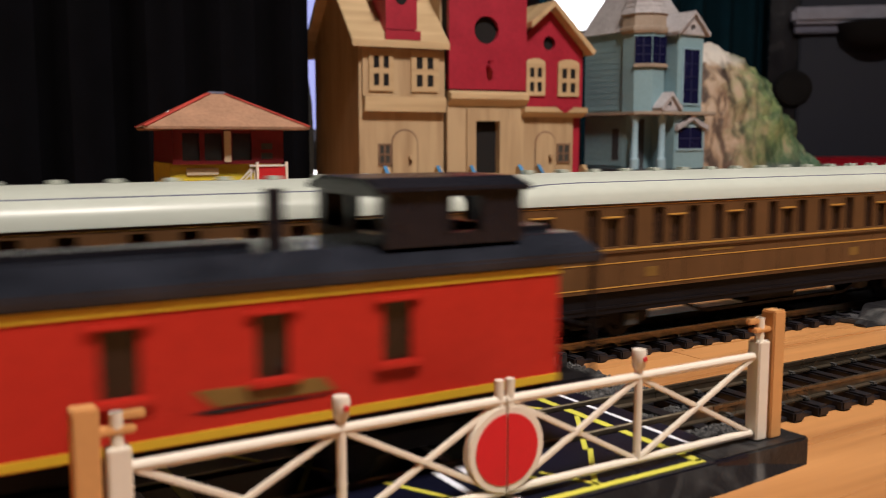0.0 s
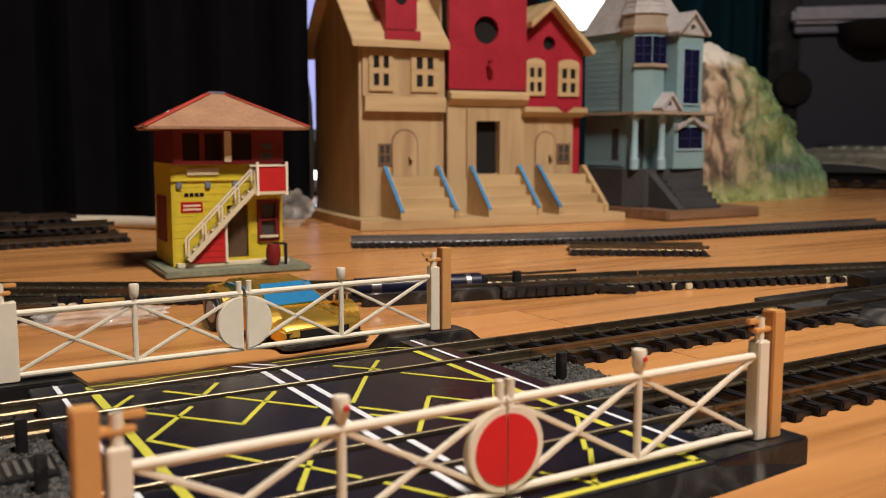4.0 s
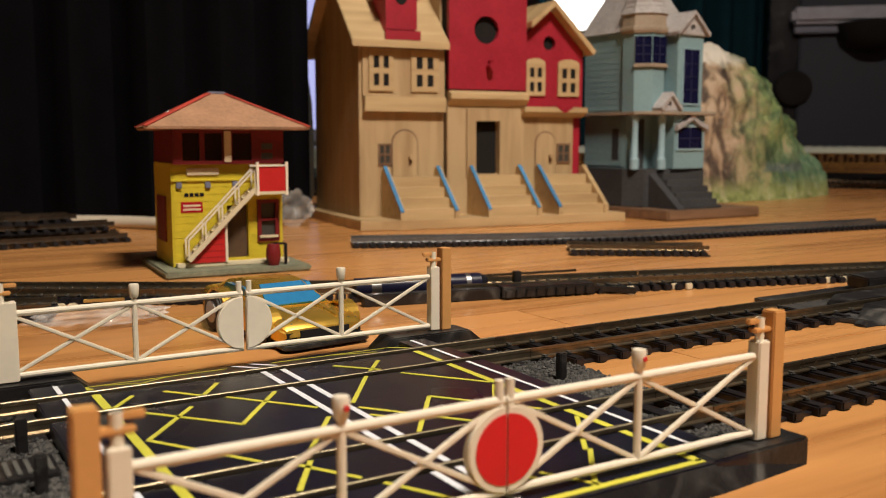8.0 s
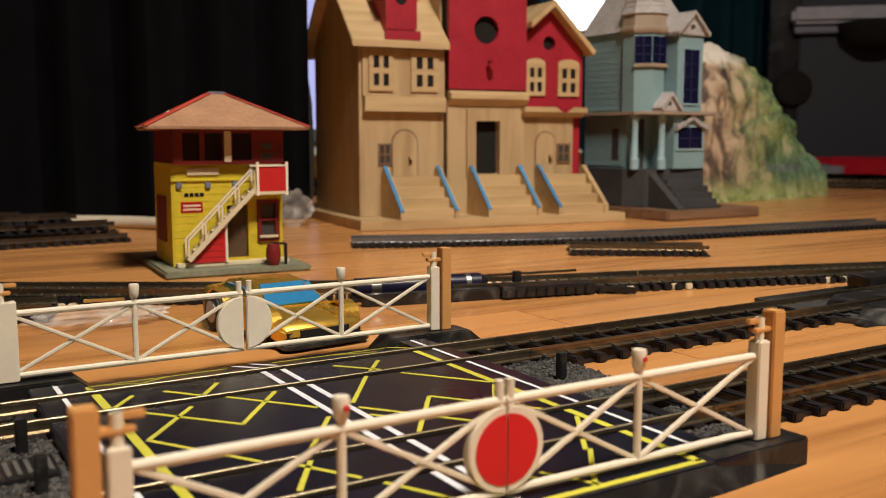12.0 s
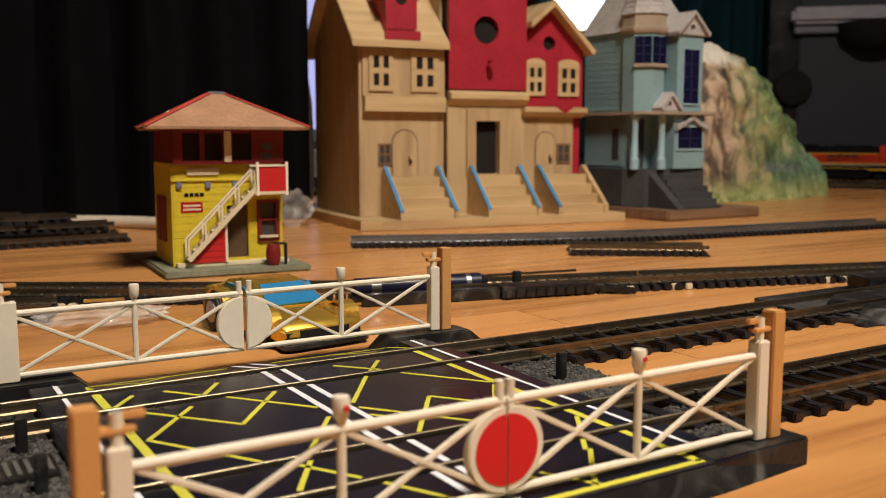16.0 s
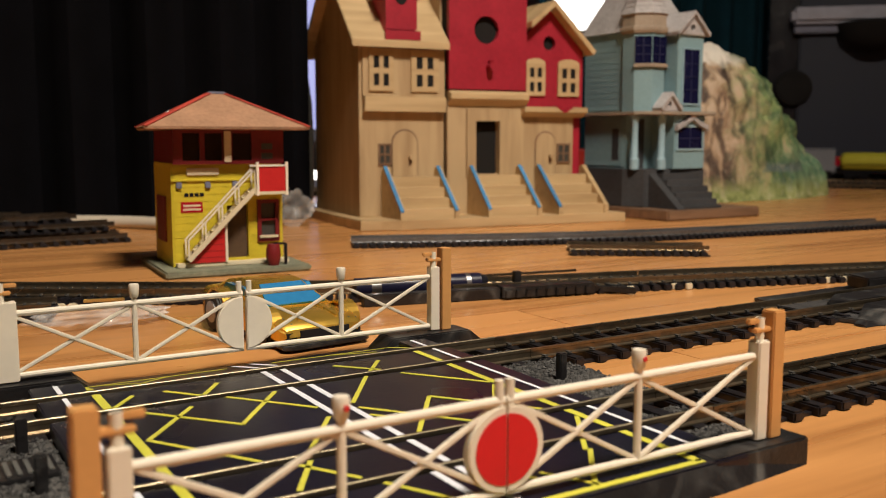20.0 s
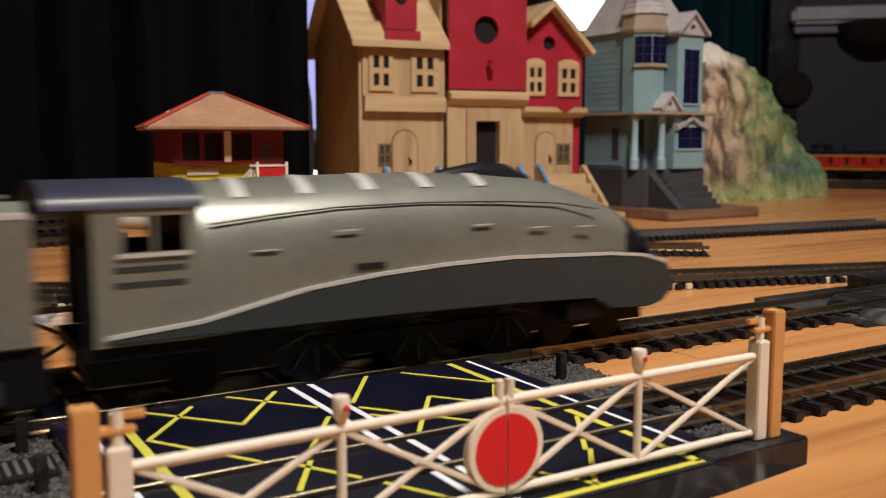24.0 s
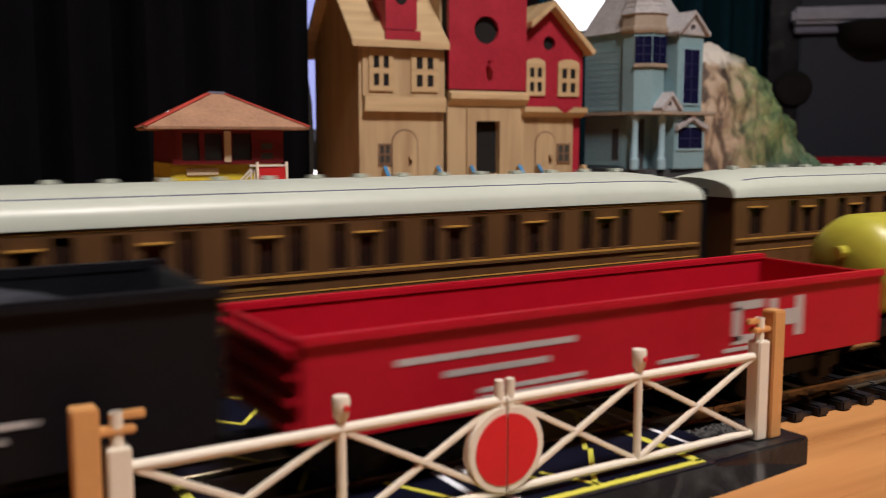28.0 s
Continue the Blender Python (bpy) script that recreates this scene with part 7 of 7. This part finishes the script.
    part("landing_rail", boxes([(41.6, 60.4, 7.5, 8.7, 50.3, 51.2)]), "white_plastic", h, "white landing rail")
    # barrel and pump by the wall
    part("barrel", lathe(B(), [(2.6, 3.3), (3.4, 6.0), (3.6, 8.6), (3.3, 11.4), (2.8, 13.4)], 16, 51.5, 5.0), "maroon", h, "dark red barrel", smooth=True)
    part("pump", boxes([(57.0, 58.4, 4.5, 6.0, 3.2, 13.6), (52, 58, 4.9, 5.5, 12.8, 14.0)]), "loco_black", h, "black hand pump", 0.3)


# ---- toy car ----
def gold_car():
    c = thing("toy_car", "gold chrome toy sports car with blue windscreen", "toy car", P(112.5, 287.5, 0, 0, 0, -84))
    h = 31.0
    def ring(x, w, z0, zs, zt, wt):
        return [(x, -w, z0), (x, w, z0), (x, w, zs), (x, wt, zt), (x, -wt, zt), (x, -w, zs)]
    low = [(-h, 11.5, 4, 11.0, 12.4, 10), (-h + 4, 14.5, 3, 12.0, 13.4, 12), (-14, 15.2, 2.6, 11.6, 12.8, 13), (0, 14.4, 2.6, 10.2, 11.2, 13), (12, 15.0, 2.6, 9.4, 10.4, 13), (20, 15.2, 2.8, 8.6, 9.8, 13), (27, 14.6, 3, 7.2, 8.4, 12.5), (h - 0.8, 13.4, 3.2, 6.2, 7.2, 11.5), (h, 12.4, 3.6, 5.4, 6.0, 10.5)]
    part("body", loft(B(), [ring(*r) for r in low]), "gold_car", c, "gold chrome bodywork", 0.7, True)
    cab = [(-26, 11.0, 11.8, 12.4, 13.0, 9.5), (-17, 11.6, 11.6, 14.2, 16.4, 9.0), (-8, 11.8, 11.4, 14.6, 17.5, 8.6), (0, 11.8, 11.0, 14.2, 17.0, 8.6), (4, 11.9, 10.8, 13.2, 15.4, 9.0), (13.5, 12.2, 10.0, 10.3, 10.6, 11.2)]
    part("cabin", loft(B(), [ring(*r) for r in cab]), "gold_car", c, "gold cabin with rounded roof", 0.4, True)
    part("windscreen", loft(B(), [[(2.6, -7.6, 16.6), (2.6, 7.6, 16.6), (2.4, 7.6, 16.0), (2.4, -7.6, 16.0)], [(13.4, -10.4, 11.3), (13.4, 10.4, 11.3), (13.0, 10.4, 10.6), (13.0, -10.4, 10.6)]]), "blue_glass", c, "glossy blue windscreen")
    for s in (-1, 1):
        part("side_window", prism(B(), [(-17, 13.2), (4.5, 12.6), (0.5, 15.6), (-13, 15.8)], "y", *sorted((s * 10.2, s * 11.95))), "blue_glass", c, "dark blue side window")
        part("bonnet_rib", loft(B(), [ring(14, 0.5, 10.4, 10.8, 11.2, 0.3), ring(27, 0.5, 8.4, 8.8, 9.0, 0.3)]), "gold_car", c).location = Vector((0, s * 6.5, 0)) * MM
        part("headlight", loft(B(), [[(22, s * 11.0, 9.6), (22, s * 13.8, 9.2), (22, s * 13.8, 8.4), (22, s * 11.0, 8.4)], [(28.6, s * 9.8, 7.9), (28.6, s * 12.8, 7.5), (28.6, s * 12.8, 6.6), (28.6, s * 9.8, 6.6)]]), "steel", c, "clear headlight")
        for x, r, wd in ((-12.5, 6.6, 5.2), (19.0, 5.2, 3.4)):
            w = part("wheel", cyl(B(), (x, s * (17.6 - wd), r), (x, s * 17.6 if r > 6 else s * 15.8, r), r, 24), "tyre", c, "black tyre", 0.7, True)
            part("hub", cyl(B(), (x, s * (17.4 if r > 6 else 15.6), r), (x, s * (18.0 if r > 6 else 16.2), r), r * 0.55, 14), "steel", w, "bright hub")
            part("arch", loft(B(), [[(x + (r + q) * math.cos(a), s * y, r + (r + q) * math.sin(a)) for q, y in ((0.5, 11), (1.3, 11), (1.3, 16.4), (0.5, 16.4))] for a in [math.pi * k / 12 for k in range(13)]]), "gold_car", c, "gold wheel arch")
    part("grille", boxes([(h - 1.4, h + 0.3, -8.5, 8.5, 3.3, 6.1)]), "void", c, "black front opening")
    for s in (-1, 1):
        part("side_intake", boxes([(h - 2.6, h - 0.2, *sorted((s * 9.6, s * 12.9)), 3.3, 5.6)]), "void", c, "black side intake")
    part("splitter", prism(B(), [(h - 6, -14.0), (h + 1.2, -15.2), (h + 3.0, -13), (h + 3.0, 13), (h + 1.2, 15.2), (h - 6, 14.0)], "z", 0.9, 2.3), "black_plastic", c, "black front splitter", 0.3)
    part("bumper", boxes([(h - 2, h + 1.0, -13.5, 13.5, 2.3, 3.5)]), "black_plastic", c, "black bumper", 0.3)
    part("chassis", boxes([(-h + 4, h - 6, -11, 11, 1.4, 3.0)]), "black_plastic", c)


# ---- papier mache mountain ----
def mountain():
    prof = [(660, 0), (668, 60), (690, 118), (720, 150), (748, 163), (762, 164), (774, 157), (795, 156), (809, 150), (820, 140), (828, 126), (837, 115), (854, 100), (866, 92), (877, 78), (890, 70), (901, 58), (911, 52), (918, 44), (928, 34), (936, 18), (940, 0)]
    def H(x):
        for (a, p), (b, q) in zip(prof, prof[1:]):
            if a <= x <= b:
                rough = 4.0 * noise.noise(Vector((x * 0.085, 3.0, 0))) + 5.0 * noise.noise(Vector((x * 0.24, 7.0, 0)))
                return max(0.0, p + (q - p) * (x - a) / (b - a) + rough * min(1.0, p / 40, q / 40))
        return 0
    bm, rows = B(), []
    nx, nt = 110, 46
    for i in range(nx + 1):
        x = 660.5 + 279 * i / nx
        r = []
        for j in range(nt + 1):
            a = math.pi * j / nt
            hz = H(x)
            d = 20 + 32 * min(1, hz / 110)
            z = hz * max(0, math.sin(a)) ** 0.62
            v = Vector((x * 0.03, -d * math.cos(a) * 0.03, z * 0.026))
            ledge = 7.0 * math.exp(-(z / 24) ** 4) * min(1.0, hz / 40) * (1 if a < 1.57 else 0)
            n = noise.noise(v) * 10 + noise.noise(v * 3.1) * 6.5 + noise.noise(v * 8) * 3.2
            k = min(1.0, hz / 30) * min(1.0, math.sin(a) * 3)
            r.append(bm.verts.new((x + n * 0.25 * k, 706 - d * math.cos(a) * (1 + 0.1 * k * noise.noise(v * 2)) - n * k * 0.7 - ledge, max(0.0, z + n * 0.25 * k))))
        rows.append(r)
    for a, b in zip(rows, rows[1:]):
        for j in range(nt):
            bm.faces.new((a[j], a[j + 1], b[j + 1], b[j]))
    solo("mountain", bm, "rock", "painted papier-mache mountain, rocky brown and mossy green", "mountain", smooth=True)


# ---- odds and ends on the floor ----
def clutter():
    pen = thing("pen", "dark blue pen with silver bands lying by the siding", "pen", P(188, 317, 5.2, 0, 0, -13))
    part("barrel", cyl(B(), (-30, 0, 0), (22, 0, 0), 4.0, 18), "pen_blue", pen, "dark blue-black barrel", smooth=True)
    part("band", cyl(B(), (15.5, 0, 0), (17.5, 0, 0), 4.15, 18), "steel", pen, "silver band", smooth=True)
    part("band", cyl(B(), (-24, 0, 0), (-20, 0, 0), 4.15, 18), "steel", pen, "silver band", smooth=True)
    part("cap_end", cyl(B(), (22, 0, 0), (25, 0, 0), 4.0, 18, 2.6), "loco_black", pen, smooth=True)
    st = thing("plastic_strip", "black moulded plastic track strip lying on the floor", "track part", P(156, 310, 0, 0, 0, -12))
    part("strip", boxes([(0, 56, 0, 5, 0, 4.6), (0, 97, 0.5, 4.5, 0, 3.6)]), "black_plastic", st, bevel=0.4)
    part("ribbed_end", boxes([(56, 97, -2.2, 6.5, 0.6, 5.0)]), "black_plastic", st, "ribbed black end", 0.4)
    for k in range(9):
        part("rib", boxes([(57 + 4.4 * k, 60 + 4.4 * k, -3.2, 7.2, 0.8, 4.0)]), "black_plastic", st, bevel=0.3)
    part("lever", bar(bar(B(), (95, 2, 2.4), (113, -7.5, 1.6), 2.2, 2.4), (104, 5, 2.6), (113, -7.0, 1.6), 1.6, 2.2), "black_plastic", st, "black forked switch lever", 0.3)
    part("knob", boxes([(66, 69, 9, 12, 0, 9.5)]), "black_plastic", st, "small black knob", 0.3)
    part("rod", bar(B(), (20, 14, 7.5), (98, 17, 7.5), 1.0, 1.0), "rail", st, "brown metal rod")
    # re-railing ramp on the far running track
    rr = thing("rerailer", "black ballasted re-railing ramp over the track", "track ramp", P(0, 0, 0))
    def slab(name, pts, z0, z1, material, label, bevel=0.4):
        part(name, prism(B(), pts, "z", z0, z1), material, rr, label, bevel)

    slab("far_strip", [(288, 229), (293, 243), (470, 243), (470, 227)], 0.05, 1.5, "black_plastic", "low black strip beside the far rail")
    slab("infill", [(277, 205.0), (470, 205.0), (470, 218.2), (277, 218.2)], 2.65, 3.6, "grey_slab", "speckled grey infill between the rails")
    slab("raised_infill", [(293, 210), (300, 205.2), (470, 205.2), (470, 218), (308, 218)], 3.65, 5.2, "black_plastic", "raised black wedge between the rails")
    slab("near_flap", [(283, 202), (287, 189), (470, 189), (470, 202)], 0.05, 2.0, "grey_slab", "speckled grey flap beside the rail")
    part("near_shoulder", loft(B(), [[(283, 187.5, 0.1), (283, 192.5, 0.1), (283, 191, 0.8), (283, 188.5, 0.8)], [(300, 186, 0.1), (300, 200.6, 0.1), (300, 200, 5.2), (300, 190, 5.0)], [(470, 186, 0.1), (470, 200.6, 0.1), (470, 200, 5.6), (470, 190, 5.4)]]), "black_plastic", rr, "sloped black shoulder", 0.4)
    slab("far_block", [(338, 224), (344, 238), (470, 238), (470, 222.6)], 2.65, 7.8, "black_plastic", "raised black block beyond the rail", 0.6)
    # crumpled clear pouches
    for (x, y, sx, sy, sz, sd) in ((64, 330, 22, 13, 6, 3), (262, 630, 12, 9, 26, 8)):
        bm = B()
        bmesh.ops.create_icosphere(bm, subdivisions=4, radius=1.0)
        for v in bm.verts:
            n = noise.noise(v.co * 2.2 + Vector((sd, 0, 0))) * 0.35 + noise.noise(v.co * 6) * 0.14
            v.co = v.co * (1 + n)
            v.co = Vector((v.co.x * sx, v.co.y * sy, max(0.0, v.co.z * 0.5 + 0.5) * sz))
        solo("plastic_bag", bm, "clear", "crumpled clear plastic bag on the floor", "plastic bag", P(x, y, 0), smooth=False)
    bm = B()
    pts = smooth_path([(-60, 770), (10, 750), (80, 728), (125, 704), (155, 678), (176, 648)], 8)
    solo("white_cable", sweep(bm, pts, [(4.4 * math.cos(2 * math.pi * i / 12), 4.6 + 4.4 * math.sin(2 * math.pi * i / 12)) for i in range(12)]), "cable", "thick pale cable along the curtain's foot", "cable", smooth=True)
    # a glint on the rail, built as an added bright strip
    solo("brass_strip", bar(B(), (65, 360.6, 3.4), (79, 357.0, 3.4), 1.6, 1.2), "brass", "short bright strip standing for a rail glint beside the siding", "metal strip", bevel=0.2)
    # rail joiners
    for x, y in ((264.4, 280.5), (285.4, 276.4), (290.8, 273.2), (356.2, 253.5), (365.0, 252), (372.6, 251.2), (380.5, 250.4), (386.5, 249), (73, 336), (82, 332), (55.5, 359.6), (59.5, 358.4)):
        solo("rail_joiner", boxes([(-1.6, 1.6, -0.9, 0.9, 0, 2.7)]), "cream", "small pale clip beside the siding", "track clip", P(x + 2, y + 3.5, 0, 0, 0, -15), 0.4, group="track clips")


# ---- what stands behind ----
def curtain(name, x0, y0, x1, y1, hgt, material, label, folds, depth=15.0):
    bm, rows = B(), []
    n = folds * 8
    d = Vector((x1 - x0, y1 - y0)); nrm = Vector((-d.y, d.x)).normalized()
    rnd = random.Random(folds)
    ph = [rnd.uniform(0.6, 1.3) for _ in range(folds + 1)]
    for side in (0.0, 3.0):
        r = []
        for i in range(n + 1):
            u = i / n
            p = Vector((x0, y0)) + d * u + nrm * (side + depth * ph[int(u * folds)] * math.sin(2 * math.pi * folds * u))
            r.append([bm.verts.new((p.x, p.y, z)) for z in (0.0, hgt)])
        rows.append(r)
    for r in rows:
        for a, b in zip(r, r[1:]):
            bm.faces.new((a[0], b[0], b[1], a[1]))
    for i in range(n):
        for k in (0, 1):
            bm.faces.new((rows[0][i][k], rows[0][i + 1][k], rows[1][i + 1][k], rows[1][i][k]))
    for i in (0, n):
        bm.faces.new((rows[0][i][0], rows[0][i][1], rows[1][i][1], rows[1][i][0]))
    solo(name, bm, material, label, "curtain", smooth=True)


def background():
    curtain("black_curtain", -420, 905, 300, 690, 2399, "black_cloth", "heavy black curtain hanging to the floor", 14)
    curtain("teal_curtain", 930, 1215, 1330, 1065, 2399, "teal_cloth", "dark teal curtain behind the houses", 9)
    lamp = thing("floor_lamp", "lit white globe lamp on a thin pole", "lamp", P(933, 1118, 0))
    part("base", lathe(B(), [(60, 0), (60, 6), (8, 10)], 24), "loco_black", lamp)
    part("pole", cyl(B(), (0, 0, 10), (0, 0, 228), 5, 12), "loco_black", lamp)
    part("globe", lathe(B(), [(4, 227)] + [(40 * math.sin(a), 268 - 40 * math.cos(a)) for a in [math.pi * k / 14 for k in range(1, 14)]] + [(1, 308)], 28), "glow_white", lamp, "glowing white glass globe", smooth=True)
    # glow panel for a bluish strip of light; its frame and stand are added
    scr = thing("lit_screen", "tall bluish glow panel in an added dark frame", "screen", P(630, 1470, 0, 0, 0, -20))
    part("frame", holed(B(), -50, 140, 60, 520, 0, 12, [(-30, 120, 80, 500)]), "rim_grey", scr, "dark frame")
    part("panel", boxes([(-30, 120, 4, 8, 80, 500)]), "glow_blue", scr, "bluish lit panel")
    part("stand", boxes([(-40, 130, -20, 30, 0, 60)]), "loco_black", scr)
    nl = thing("night_light", "small white lit plug light on the floor", "lamp", P(468.2, 1066, 0, 0, 0, -30))
    part("body", boxes([(-6.5, 6.5, 0, 8, 0, 13.5)]), "rim_grey", nl)
    part("lens", boxes([(-5.5, 5.5, -1, 7, 13.6, 24.5)]), "glow_white", nl, "glowing lens", 1.0)
    solo("vase", lathe(B(), [(12, 0), (14, 10), (14.5, 60), (13, 100), (9, 130), (5, 150), (4.4, 158)], 24), "frost", "tapered dark grey glass vase on the floor", "vase", P(383, 905, 0), smooth=True)
    # big dark loudspeaker on a wooden plinth
    sp = thing("loudspeaker", "large dark navy loudspeaker cabinet on the floor", "loudspeaker", P(1268, 1032, 0, 0, 0, -44))
    part("foot", boxes([(40, 420, 20, 150, 0, 20)]), "loco_black", sp, "recessed black foot")
    part("cabinet", boxes([(40, 420, 0, 155, 20.1, 520)]), "navy_panel", sp, "dark navy cabinet front", 3.0)
    part("side_column", boxes([(-6, 39, 4, 150, 0, 520)]), "loco_black", sp, "black side column", 2.0)
    part("round_port", lathe(B(), [(30, 0), (28, 6), (28, 10), (22, 12)], 28), "void", sp, "round black port").matrix_basis = P(34, 4, 146, 90)
    part("top_rim", boxes([(24, 420, -28, 155, 246, 272)]), "speaker_rim", sp, "projecting grey-blue rim", 6.0)
    part("lower_rim", boxes([(30, 420, -14, 0.2, 232, 245.8)]), "rim_grey", sp, "dark blue band under the rim", 2.0)
    bm = lathe(B(), [(8, 200), (34, 206), (52, 222), (58, 245.8)], 32)
    part("bowl", bm, "void", sp, "black half-round bowl under the rim", smooth=True).location = Vector((150, -6, 0)) * MM
    # parked vehicles beyond the loop
    pk = boxcar("gondola", "parked bright red wagon beyond the loop", 52.0, 38.0)
    pk.matrix_basis = P(1259, 842, 0, 0, 0, 120)
    pg = boxcar("grey_car", "parked low silver-grey wagon beyond the loop", 40.0, 26.0)
    pg.matrix_basis = P(1231, 886, 0, 0, 0, 128)
    pr = boxcar("gondola", "parked dark red wagon in front of the loudspeaker", 66.0, 36.0)
    pr.matrix_basis = P(1322, 914, 0, 0, 0, -38)


red_house()
blue_house()
signal_box()
gold_car()
mountain()
clutter()
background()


# ---- the floor: laminate staves ----
def laid_floor():
    x0, x1, y0, y1, _ = ROOM
    fl = new("floor")
    tagged(fl, "orange-brown wood laminate floor", "floor", kind="structure")
    bed = part("floor_bed", boxes([(x0 - 80, x1 + 80, y0 - 80, y1 + 80, -20, -0.6)]), "floor", fl)
    rnd = random.Random(4)
    wd, ln = 92.0, 560.0
    y = -92.0 * 2
    while y < 1104:
        x = x0 + 10 + rnd.random() * 180
        while x + ln < x1:
            share("stave", STAVE, fl, P(x, y, 0))
            x += ln
        y += wd


STAVE = mesh_from(boxes([(0.12, 559.88, 0.12, 91.88, -0.55, 0)]), "stave", M["floor"], 0.12)
laid_floor()


motions()
